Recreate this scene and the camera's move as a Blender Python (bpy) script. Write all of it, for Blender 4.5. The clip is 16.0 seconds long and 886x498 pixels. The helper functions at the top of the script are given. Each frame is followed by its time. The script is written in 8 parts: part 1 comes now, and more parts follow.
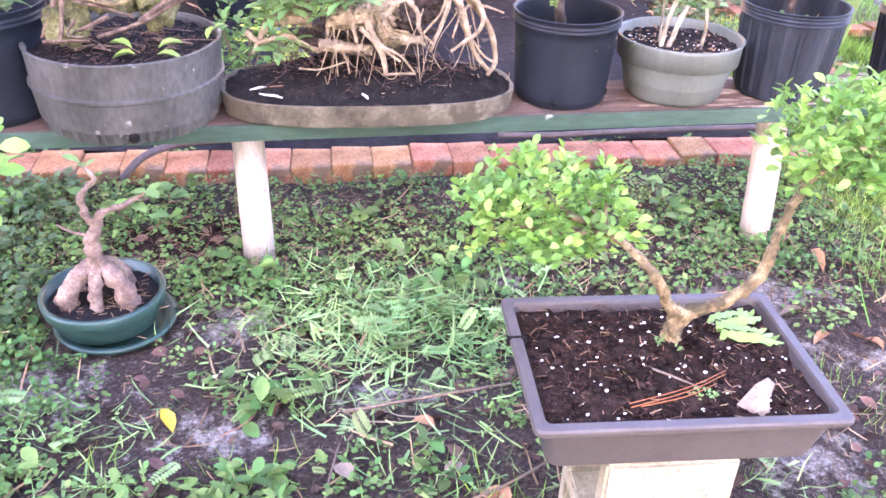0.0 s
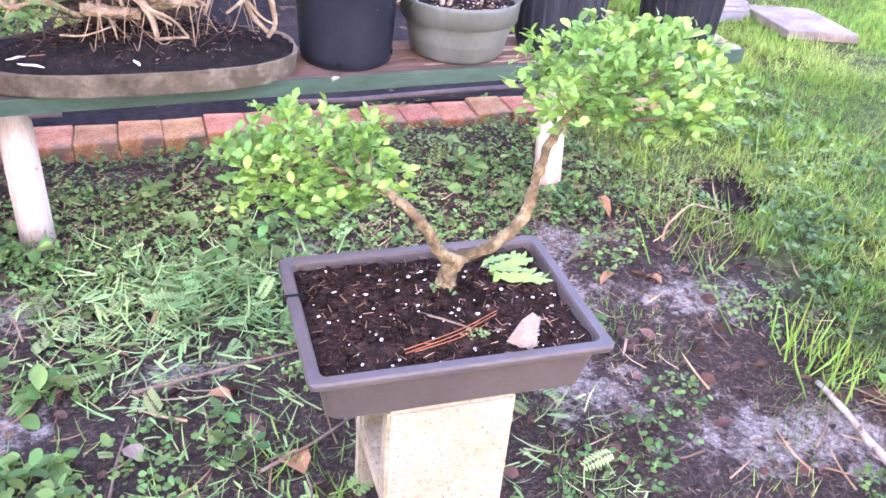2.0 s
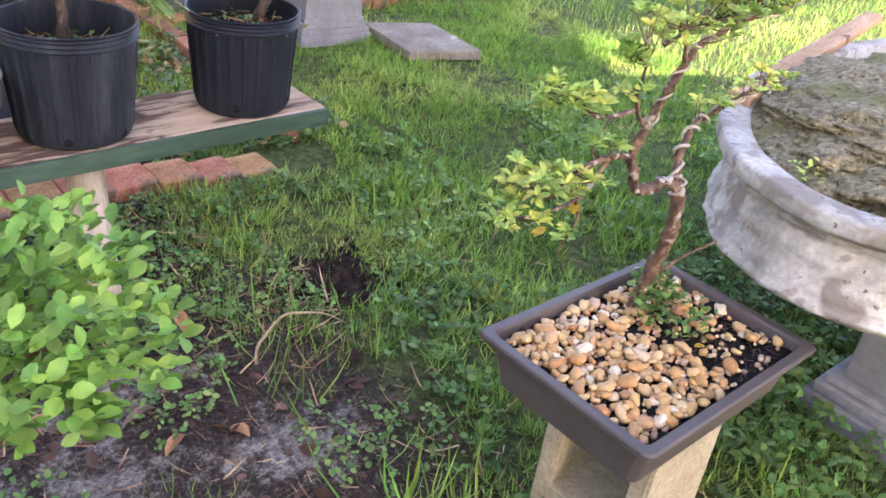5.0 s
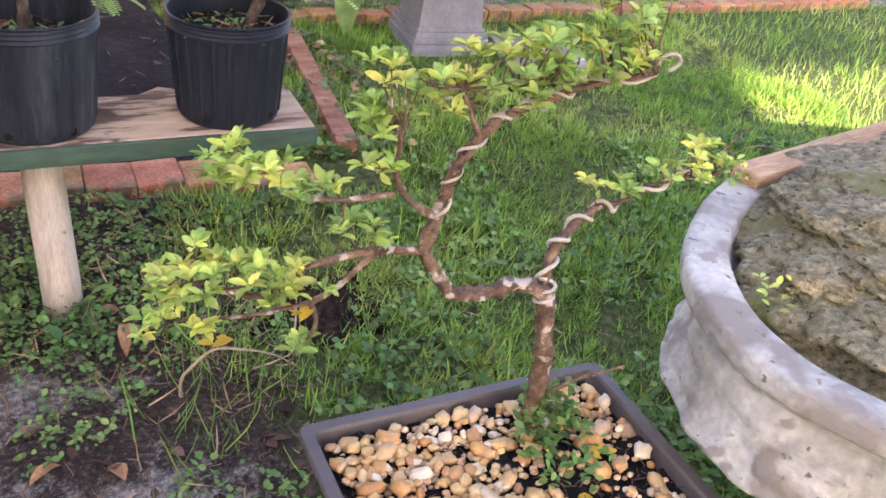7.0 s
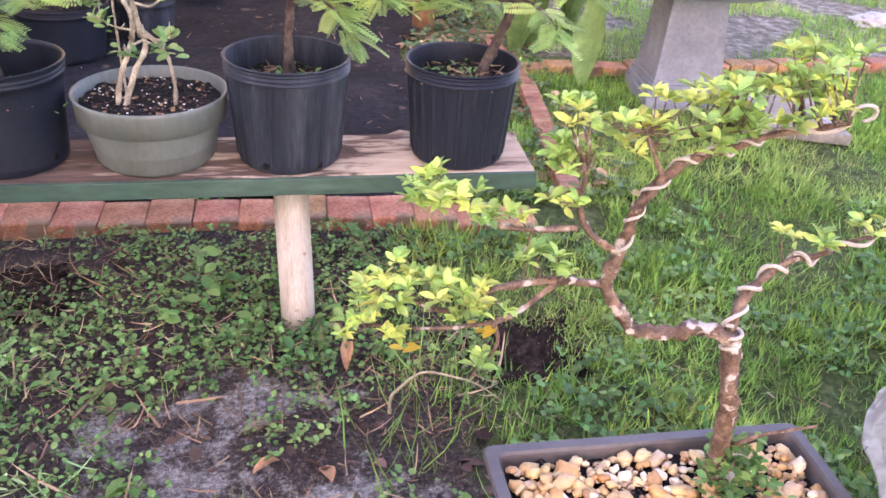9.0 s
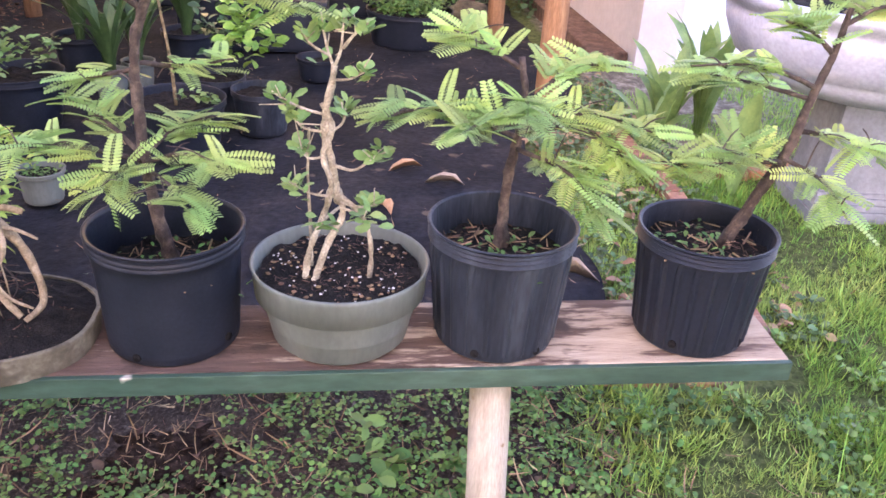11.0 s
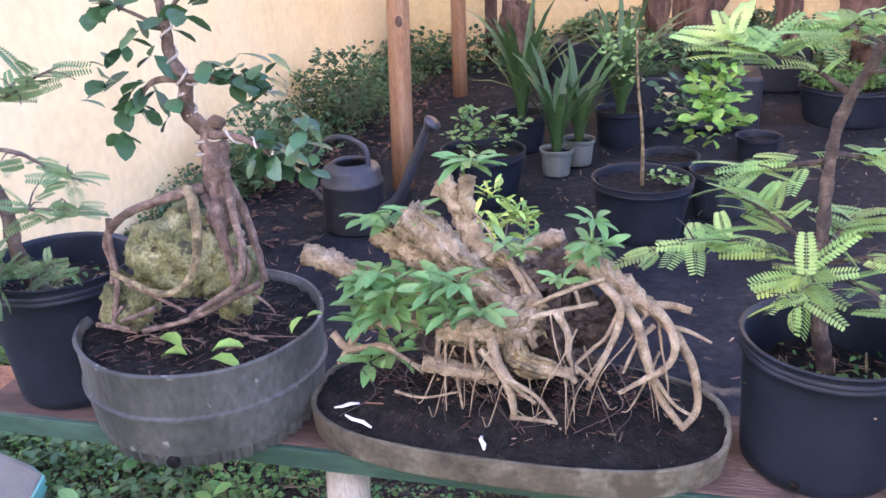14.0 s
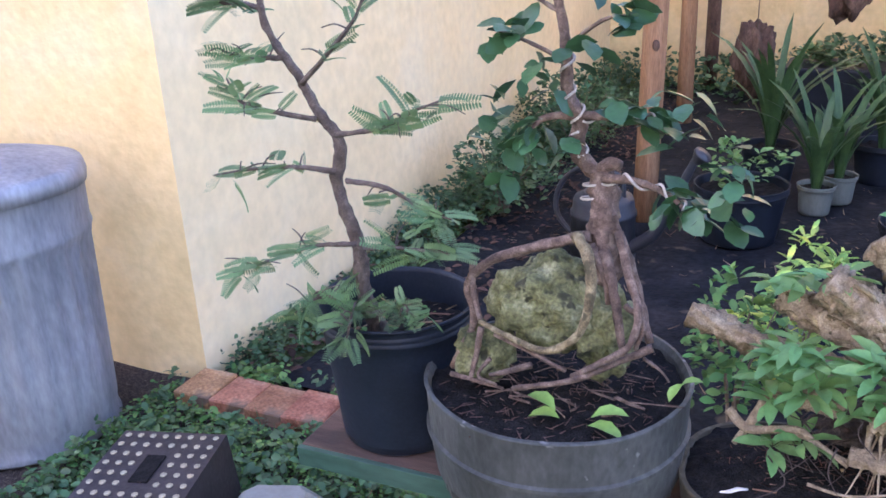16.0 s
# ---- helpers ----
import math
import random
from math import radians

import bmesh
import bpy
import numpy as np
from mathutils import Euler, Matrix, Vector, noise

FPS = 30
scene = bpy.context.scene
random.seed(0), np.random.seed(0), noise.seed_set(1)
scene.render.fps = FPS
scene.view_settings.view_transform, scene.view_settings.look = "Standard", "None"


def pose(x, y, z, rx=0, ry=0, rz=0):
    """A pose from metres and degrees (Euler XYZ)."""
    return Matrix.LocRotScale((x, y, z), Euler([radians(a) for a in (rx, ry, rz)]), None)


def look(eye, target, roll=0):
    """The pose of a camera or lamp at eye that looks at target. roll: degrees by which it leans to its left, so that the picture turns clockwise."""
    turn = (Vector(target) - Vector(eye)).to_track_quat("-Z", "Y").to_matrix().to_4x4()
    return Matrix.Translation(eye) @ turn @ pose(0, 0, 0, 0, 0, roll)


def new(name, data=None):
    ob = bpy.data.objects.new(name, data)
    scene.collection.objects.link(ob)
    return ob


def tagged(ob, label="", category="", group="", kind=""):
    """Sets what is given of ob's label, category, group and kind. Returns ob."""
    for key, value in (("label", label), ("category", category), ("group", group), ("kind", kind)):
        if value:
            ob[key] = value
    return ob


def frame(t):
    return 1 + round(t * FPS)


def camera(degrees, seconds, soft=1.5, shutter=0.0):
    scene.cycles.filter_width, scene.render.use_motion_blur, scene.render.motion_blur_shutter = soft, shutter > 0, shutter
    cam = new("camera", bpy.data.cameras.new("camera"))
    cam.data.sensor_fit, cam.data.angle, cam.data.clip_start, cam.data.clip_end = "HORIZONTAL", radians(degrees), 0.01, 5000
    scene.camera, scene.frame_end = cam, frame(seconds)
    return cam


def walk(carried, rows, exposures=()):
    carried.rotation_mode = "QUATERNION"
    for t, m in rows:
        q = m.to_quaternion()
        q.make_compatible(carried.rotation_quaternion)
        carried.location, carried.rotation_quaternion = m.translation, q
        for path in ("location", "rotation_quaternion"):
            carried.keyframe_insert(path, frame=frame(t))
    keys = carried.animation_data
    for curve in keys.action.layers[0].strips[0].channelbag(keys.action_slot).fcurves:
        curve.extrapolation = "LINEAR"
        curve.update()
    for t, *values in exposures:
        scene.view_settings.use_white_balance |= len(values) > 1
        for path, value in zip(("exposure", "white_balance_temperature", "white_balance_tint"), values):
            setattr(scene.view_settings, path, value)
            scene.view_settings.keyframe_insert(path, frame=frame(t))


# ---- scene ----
cam = camera(54.4, 16.0, 1.6)
PATH = [
    (0, (0.185, 0.508, 1.237), (0.457, 2.204, 0.213), 2.5),
    (0.5, (0.215, 0.507, 1.236), (0.57, 2.184, 0.205), 3.6),
    (1, (0.23, 0.507, 1.214), (0.623, 2.157, 0.153), 4.0),
    (1.5, (0.251, 0.488, 1.207), (0.754, 2.098, 0.133), 4.5),
    (2, (0.285, 0.474, 1.211), (0.915, 2.054, 0.16), 5.0),
    (2.5, (0.311, 0.471, 1.214), (0.986, 2.038, 0.17), 5.2),
    (3, (0.357, 0.484, 1.209), (1.086, 2.026, 0.165), 5.4),
    (3.5, (0.463, 0.538, 1.216), (1.319, 2.023, 0.184), 5.9),
    (4, (0.546, 0.662, 1.212), (1.553, 2.054, 0.189), 5.7),
    (4.5, (0.636, 0.797, 1.229), (1.822, 2.044, 0.211), 6.5),
    (5, (0.855, 0.859, 1.228), (2.06, 2.104, 0.23), 8.2),
    (5.2, (0.933, 0.874, 1.229), (2.123, 2.125, 0.22), 8.7),
    (7.3, (1.472, 0.798, 1.247), (2.202, 2.351, 0.219), 7.6),
    (7.5, (1.491, 0.758, 1.254), (2.162, 2.348, 0.243), 6.8),
    (8, (1.511, 0.709, 1.254), (2.08, 2.356, 0.271), 6.1),
    (8.5, (1.511, 0.697, 1.248), (2.026, 2.356, 0.258), 5.4),
    (9, (1.453, 0.752, 1.259), (1.774, 2.457, 0.265), 4.0),
    (9.2, (1.424, 0.792, 1.271), (1.683, 2.516, 0.29), 3.9),
    (11.3, (1.118, 1.253, 1.339), (1.331, 3.042, 0.471), 3.3),
    (11.5, (1.104, 1.277, 1.306), (1.295, 3.09, 0.484), 2.4),
    (12, (1.023, 1.344, 1.309), (1.109, 3.171, 0.501), 0.5),
    (12.5, (0.958, 1.367, 1.319), (0.94, 3.2, 0.519), -0.3),
    (13, (0.854, 1.368, 1.321), (0.776, 3.205, 0.534), -0.2),
    (13.5, (0.7, 1.356, 1.319), (0.432, 3.176, 0.533), -1.2),
    (14, (0.553, 1.329, 1.312), (0.061, 3.11, 0.546), -2.1),
    (14.5, (0.437, 1.308, 1.314), (-0.244, 3.031, 0.56), -2.0),
    (15, (0.37, 1.309, 1.313), (-0.387, 3.0, 0.561), -1.2),
    (15.5, (0.276, 1.336, 1.311), (-0.511, 3.018, 0.569), -1.6),
    (16, (0.14, 1.355, 1.328), (-0.684, 3.03, 0.611), -2.8),
]
walk(cam, [(t, look(eye, target, roll)) for t, eye, target, roll in PATH],
     exposures=[(0.0, 4.28, 6450, 52.0), (2.5, 3.95, 6450, 52.0), (3.5, 3.75, 6450, 44.0), (4.5, 3.35, 6850, 34.0), (5.0, 2.85, 6950, 36.0), (7.5, 2.75, 7300, 38.0), (8.0, 2.98, 7200, 40.0), (8.5, 3.05, 7100, 42.0), (9.0, 3.28, 6900, 46.0), (11.5, 3.48, 6800, 46.0), (12.5, 3.74, 6350, 44.0), (14.0, 3.34, 6000, 42.0), (14.5, 2.80, 5900, 38.0), (15.0, 2.38, 5800, 36.0), (15.5, 2.66, 5680, 36.0), (16.0, 2.88, 5680, 36.0)])

# ---- world and sun ----
world = bpy.data.worlds.new("sky")
scene.world = world
world.use_nodes = True
wn = world.node_tree
sky = wn.nodes.new("ShaderNodeTexSky")
sky.sky_type = "NISHITA"
sky.sun_disc = False
SUN_EL, SUN_AZ = 24.0, 25.0
sky.sun_elevation = radians(SUN_EL)
sky.sun_rotation = radians(180 + SUN_AZ)
sky.dust_density = 2.0
wn.links.new(sky.outputs[0], wn.nodes["Background"].inputs[0])
wn.nodes["Background"].inputs[1].default_value = 0.15
sun = new("sun", bpy.data.lights.new("sun", "SUN"))
sun.data.energy, sun.data.angle, sun.data.color = 5.0, radians(0.6), (1.0, 0.9, 0.72)
_d = Vector((math.sin(radians(SUN_AZ)) * math.cos(radians(SUN_EL)), math.cos(radians(SUN_AZ)) * math.cos(radians(SUN_EL)), -math.sin(radians(SUN_EL))))
sun.matrix_world = look((-6, -14, 8), Vector((-6, -14, 8)) + _d)

# ---- materials ----
def mat(name, cols, scale=6.0, rough=0.8, bump=0.3, bscale=80.0, metal=0.0, fine=0.3, island=0.0, trans=0.0, each=0.0, stretch=(1, 1, 1), spec=0.4, detail=5.0, hue=0.02):
    m = bpy.data.materials.new(name)
    m.use_nodes = True
    nt = m.node_tree
    N, L = nt.nodes, nt.links
    b = N["Principled BSDF"]
    tc, mp = N.new("ShaderNodeTexCoord"), N.new("ShaderNodeMapping")
    mp.inputs["Scale"].default_value = stretch
    L.new(tc.outputs["Object"], mp.inputs[0])
    n1 = N.new("ShaderNodeTexNoise")
    n1.inputs["Scale"].default_value, n1.inputs["Detail"].default_value, n1.inputs["Roughness"].default_value = scale, detail, 0.62
    L.new(mp.outputs[0], n1.inputs["Vector"])
    r = N.new("ShaderNodeValToRGB")
    el = r.color_ramp.elements
    for k in range(len(cols) - 2):
        el.new(0.5)
    for k, c in enumerate(cols):
        el[k].position = 0.3 + 0.4 * k / max(1, len(cols) - 1)
        el[k].color = (*c, 1)
    L.new(n1.outputs[0], r.inputs[0])
    n2 = N.new("ShaderNodeTexNoise")
    n2.inputs["Scale"].default_value, n2.inputs["Detail"].default_value = scale * 11, 3
    L.new(mp.outputs[0], n2.inputs["Vector"])
    mr = N.new("ShaderNodeMapRange")
    mr.inputs[1].default_value, mr.inputs[2].default_value = 0.3, 0.7
    mr.inputs[3].default_value, mr.inputs[4].default_value = 1 - fine, 1 + fine
    L.new(n2.outputs[0], mr.inputs[0])
    hs = N.new("ShaderNodeHueSaturation")
    L.new(r.outputs[0], hs.inputs["Color"])
    last = mr.outputs[0]
    for amount, node, out in ((island, "ShaderNodeNewGeometry", "Random Per Island"), (each, "ShaderNodeObjectInfo", "Random")):
        if amount:
            g = N.new(node)
            v = N.new("ShaderNodeMapRange")
            v.inputs[3].default_value, v.inputs[4].default_value = 1 - amount, 1 + amount
            L.new(g.outputs[out], v.inputs[0])
            mm = N.new("ShaderNodeMath")
            mm.operation = "MULTIPLY"
            L.new(last, mm.inputs[0])
            L.new(v.outputs[0], mm.inputs[1])
            last = mm.outputs[0]
            fr = N.new("ShaderNodeMath")
            fr.operation = "MULTIPLY_ADD"
            sw = N.new("ShaderNodeMath")
            sw.operation = "FRACT"
            x7 = N.new("ShaderNodeMath")
            x7.operation = "MULTIPLY"
            x7.inputs[1].default_value = 7.31
            L.new(g.outputs[out], x7.inputs[0])
            L.new(x7.outputs[0], sw.inputs[0])
            L.new(sw.outputs[0], fr.inputs[0])
            fr.inputs[1].default_value, fr.inputs[2].default_value = 2 * hue, 0.5 - hue
            L.new(fr.outputs[0], hs.inputs["Hue"])
    L.new(last, hs.inputs["Value"])
    L.new(hs.outputs[0], b.inputs["Base Color"])
    b.inputs["Roughness"].default_value, b.inputs["Metallic"].default_value = rough, metal
    b.inputs["Specular IOR Level"].default_value = spec
    if bump:
        n3 = N.new("ShaderNodeTexNoise")
        n3.inputs["Scale"].default_value, n3.inputs["Detail"].default_value = bscale, 4
        L.new(mp.outputs[0], n3.inputs["Vector"])
        bp = N.new("ShaderNodeBump")
        bp.inputs["Strength"].default_value, bp.inputs["Distance"].default_value = bump, 0.6 / bscale
        L.new(n3.outputs[0], bp.inputs["Height"])
        L.new(bp.outputs[0], b.inputs["Normal"])
    if trans:
        t = N.new("ShaderNodeBsdfTranslucent")
        mx = N.new("ShaderNodeMixShader")
        mx.inputs[0].default_value = trans
        L.new(hs.outputs[0], t.inputs[0])
        L.new(b.outputs[0], mx.inputs[1])
        L.new(t.outputs[0], mx.inputs[2])
        L.new(mx.outputs[0], N["Material Output"].inputs[0])
    return m


def speckle(m, colour, scale, amount):
    """Small specks of another colour over a material."""
    nt = m.node_tree
    N, L = nt.nodes, nt.links
    b = N["Principled BSDF"]
    old = b.inputs["Base Color"].links[0].from_socket
    tc, v, c = N.new("ShaderNodeTexCoord"), N.new("ShaderNodeTexNoise"), N.new("ShaderNodeMapRange")
    v.inputs["Scale"].default_value, v.inputs["Detail"].default_value = scale, 3
    L.new(tc.outputs["Object"], v.inputs["Vector"])
    c.inputs[1].default_value, c.inputs[2].default_value = amount, amount + 0.06
    L.new(v.outputs[0], c.inputs[0])
    mx = N.new("ShaderNodeMix")
    mx.data_type = "RGBA"
    L.new(c.outputs[0], mx.inputs[0])
    L.new(old, mx.inputs[6])
    mx.inputs[7].default_value = (*colour, 1)
    L.new(mx.outputs[2], b.inputs["Base Color"])
    return m


M_POT = mat("brown plastic", [(0.06, 0.05194, 0.0485), (0.086, 0.07632, 0.07178)], 9, 0.5, 0.08, 200, fine=0.08)
M_SOIL = speckle(mat("potting soil", [(0.007502, 0.00726, 0.007392), (0.01364, 0.01271, 0.01232), (0.02455, 0.02178, 0.02042)], 40, 0.95, 1.0, 120, fine=0.5, spec=0.08), (0.09, 0.058, 0.043), 70, 0.70)
M_SOILR = speckle(mat("brown bark soil", [(0.008, 0.0055, 0.0048), (0.021, 0.0138, 0.011), (0.052, 0.034, 0.026)], 45, 0.95, 1.0, 130, fine=0.5, spec=0.05), (0.12, 0.075, 0.05), 80, 0.68)
M_REDFIBRE = mat("reddish bark fibre", [(0.02, 0.01, 0.008), (0.055, 0.027, 0.02), (0.11, 0.055, 0.038)], 30, 0.9, 0.5, 120, fine=0.4, island=0.5, spec=0.1)
M_PERL = mat("perlite", [(0.62, 0.6, 0.55), (0.75, 0.73, 0.68)], 60, 0.9, 0.4, 300, fine=0.1)
M_BLOCK = speckle(mat("concrete block", [(0.252, 0.225, 0.144), (0.3375, 0.306, 0.207), (0.396, 0.3645, 0.261)], 8, 0.95, 0.8, 260, fine=0.18), (0.16, 0.13, 0.1), 210, 0.62)
M_CONC = speckle(mat("aged concrete", [(0.03506, 0.02933, 0.01912), (0.0924, 0.08288, 0.0561), (0.1849, 0.1721, 0.1244)], 9, 0.95, 0.6, 120, fine=0.2), (0.07, 0.06, 0.04), 12, 0.535)
M_BLACK = mat("black plastic", [(0.007054, 0.01028, 0.01667), (0.01282, 0.01772, 0.0272)], 14, 0.5, 0.1, 90, fine=0.2, spec=0.25)
M_BLACKW = speckle(mat("worn black plastic", [(0.00912, 0.01302, 0.0192), (0.01672, 0.02268, 0.03168), (0.0418, 0.05208, 0.06336)], 9, 0.55, 0.15, 90, fine=0.3, stretch=(1.6, 1.6, 0.22), spec=0.22), (0.14, 0.145, 0.14), 13, 0.70)
M_GREY = speckle(mat("grey green plastic", [(0.08211, 0.1002, 0.08635), (0.1121, 0.1346, 0.1185), (0.1428, 0.1676, 0.1478)], 8, 0.5, 0.1, 150, fine=0.1, stretch=(1, 1, 0.4)), (0.12, 0.13, 0.11), 20, 0.66)
M_TUB = speckle(speckle(mat("weathered tub rubber", [(0.02684, 0.02934, 0.02605), (0.05052, 0.0538, 0.04815), (0.08681, 0.08962, 0.08128)], 8, 0.62, 0.3, 60, fine=0.25, stretch=(1, 1, 0.5)), (0.3, 0.3, 0.29), 17, 0.69), (0.16, 0.16, 0.15), 40, 0.70)
M_GREENPOT = mat("green glazed plastic", [(0.012, 0.042, 0.036), (0.026, 0.072, 0.060)], 12, 0.35, 0.1, 100, fine=0.15)
M_GREENPAINT = speckle(mat("chipped green paint", [(0.0136, 0.0408, 0.0272), (0.0238, 0.06375, 0.0425), (0.0425, 0.08925, 0.06375)], 7, 0.6, 0.3, 60, fine=0.2, stretch=(0.3, 1, 1)), (0.34, 0.33, 0.27), 11, 0.70)
def plank_material():
    """Dark reddish stained plank whose paint has worn to pale bare wood towards one end."""
    m = mat("worn plank top", [(0.045, 0.026, 0.02), (0.09, 0.053, 0.038), (0.155, 0.10, 0.073)], 1.5, 0.85, 0.6, 60, fine=0.3, stretch=(0.6, 5, 1))
    N, L = m.node_tree.nodes, m.node_tree.links
    b = N["Principled BSDF"]
    old = b.inputs["Base Color"].links[0].from_socket
    tc, mp, n, sep, add, r, ramp, mx = (N.new("ShaderNode" + k) for k in ("TexCoord", "Mapping", "TexNoise", "SeparateXYZ", "Math", "MapRange", "ValToRGB", "Mix"))
    mp.inputs["Scale"].default_value = (1.2, 7, 1)
    n.inputs["Scale"].default_value, n.inputs["Detail"].default_value, n.inputs["Roughness"].default_value = 2.2, 7, 0.7
    L.new(tc.outputs["Object"], mp.inputs[0])
    L.new(mp.outputs[0], n.inputs["Vector"])
    L.new(tc.outputs["Object"], sep.inputs[0])
    add.operation = "MULTIPLY_ADD"
    add.inputs[1].default_value = 0.16
    L.new(sep.outputs[0], add.inputs[0])
    L.new(n.outputs[0], add.inputs[2])
    r.inputs[1].default_value, r.inputs[2].default_value = 0.61, 0.68
    L.new(add.outputs[0], r.inputs[0])
    ramp.color_ramp.elements[0].position, ramp.color_ramp.elements[0].color = 0.35, (0.25, 0.17, 0.115, 1)
    ramp.color_ramp.elements[1].position, ramp.color_ramp.elements[1].color = 0.65, (0.50, 0.40, 0.29, 1)
    L.new(n.outputs[0], ramp.inputs[0])
    mx.data_type = "RGBA"
    L.new(r.outputs[0], mx.inputs[0])
    L.new(old, mx.inputs[6])
    L.new(ramp.outputs[0], mx.inputs[7])
    L.new(mx.outputs[2], b.inputs["Base Color"])
    return speckle(m, (0.05, 0.032, 0.024), 9, 0.62)


M_PLANK = plank_material()
M_POST = speckle(mat("pale weathered post", [(0.2719, 0.2389, 0.1848), (0.3679, 0.3378, 0.273), (0.4319, 0.4036, 0.3443)], 7, 0.85, 0.3, 80, fine=0.15, stretch=(4, 4, 0.6)), (0.26, 0.19, 0.12), 26, 0.66)
M_TIMBER = speckle(mat("weathered pine pole", [(0.204, 0.09775, 0.04675), (0.289, 0.153, 0.0765), (0.357, 0.2125, 0.119)], 5, 0.85, 0.4, 60, fine=0.25, stretch=(5, 5, 0.5)), (0.10, 0.05, 0.03), 7, 0.68)
M_TANWOOD = speckle(mat("sun-bleached tan plank", [(0.27, 0.16, 0.085), (0.37, 0.235, 0.13), (0.46, 0.32, 0.20)], 6, 0.85, 0.5, 60, fine=0.25, stretch=(0.6, 5, 5)), (0.14, 0.08, 0.045), 9, 0.66)
M_DARKWOOD = mat("dark wood", [(0.035, 0.02, 0.015), (0.09, 0.05, 0.035), (0.16, 0.10, 0.07)], 9, 0.9, 0.9, 40, fine=0.35, stretch=(2, 2, 0.6))
M_BRICK = speckle(speckle(mat("red brick", [(0.22, 0.095, 0.045), (0.33, 0.155, 0.078), (0.40, 0.225, 0.13)], 11, 0.92, 0.7, 90, fine=0.3, each=0.2), (0.17, 0.115, 0.075), 7, 0.58), (0.09, 0.085, 0.05), 40, 0.68)
M_REDBOARD = speckle(mat("weathered red timber", [(0.13, 0.055, 0.035), (0.24, 0.11, 0.07), (0.34, 0.20, 0.14)], 6, 0.9, 0.5, 60, fine=0.3, stretch=(1, 3, 3)), (0.10, 0.06, 0.045), 9, 0.62)
M_PALESTONE = mat("pale limestone", [(0.21, 0.203, 0.189), (0.322, 0.315, 0.301), (0.42, 0.413, 0.399)], 8, 0.9, 0.5, 60, fine=0.15)
M_FABRIC = speckle(mat("black weed fabric", [(0.007776, 0.008806, 0.01125), (0.01348, 0.01502, 0.01894), (0.02488, 0.02486, 0.02723)], 3.0, 0.85, 0.5, 60, fine=0.35, spec=0.08), (0.085, 0.068, 0.05), 9, 0.65)
M_YELLOW = speckle(mat("yellow stucco", [(0.651, 0.4664, 0.216), (0.744, 0.5544, 0.272), (0.7719, 0.5984, 0.336)], 2.2, 0.9, 0.32, 15, fine=0.07), (0.46, 0.34, 0.18), 5, 0.76)
M_CREAM = speckle(mat("cream stucco", [(0.7812, 0.6052, 0.328), (0.837, 0.6586, 0.364), (0.837, 0.6942, 0.424)], 2.0, 0.9, 0.22, 22, fine=0.06), (0.48, 0.41, 0.3), 6, 0.76)
M_WHITEWALL = mat("white wall", [(0.4136, 0.4136, 0.418), (0.4928, 0.4928, 0.4972)], 2, 0.9, 0.3, 40, fine=0.05)
M_GALV = mat("galvanised steel", [(0.19, 0.195, 0.21), (0.27, 0.275, 0.29), (0.35, 0.355, 0.365)], 7, 0.55, 0.2, 30, metal=0.35, fine=0.15, stretch=(1, 1, 0.3))
M_STONE = speckle(speckle(speckle(mat("carved stone", [(0.2054, 0.2116, 0.188), (0.3483, 0.3602, 0.3235), (0.4822, 0.4971, 0.4503)], 7, 0.88, 0.6, 60, fine=0.15), (0.22, 0.21, 0.18), 9, 0.56), (0.15, 0.14, 0.115), 60, 0.66), (0.26, 0.245, 0.215), 22, 0.60)
M_PEDESTAL = mat("grey cast stone", [(0.1275, 0.1445, 0.1658), (0.1785, 0.1955, 0.2167), (0.221, 0.238, 0.255)], 5, 0.8, 0.3, 90, fine=0.12)
M_BLUEURN = mat("blue grey glazed urn", [(0.25, 0.28, 0.35), (0.34, 0.37, 0.44), (0.40, 0.43, 0.49)], 6, 0.6, 0.2, 60, fine=0.12)
M_ROCK = speckle(mat("mossy rock", [(0.035, 0.04, 0.014), (0.13, 0.13, 0.052), (0.28, 0.28, 0.16)], 16, 0.95, 1.0, 50, fine=0.4), (0.04, 0.04, 0.02), 30, 0.6)
M_TANROCK = speckle(speckle(mat("mossy porous rock", [(0.07, 0.062, 0.03), (0.165, 0.15, 0.082), (0.31, 0.28, 0.175)], 85, 0.95, 1.0, 42, fine=0.55, detail=9), (0.12, 0.125, 0.045), 6, 0.55), (0.04, 0.036, 0.022), 95, 0.60)
M_PEBBLE = mat("river pebble", [(0.75, 0.7, 0.6), (1.0, 0.95, 0.9)], 2, 0.5, 0.1, 6, fine=0.12)


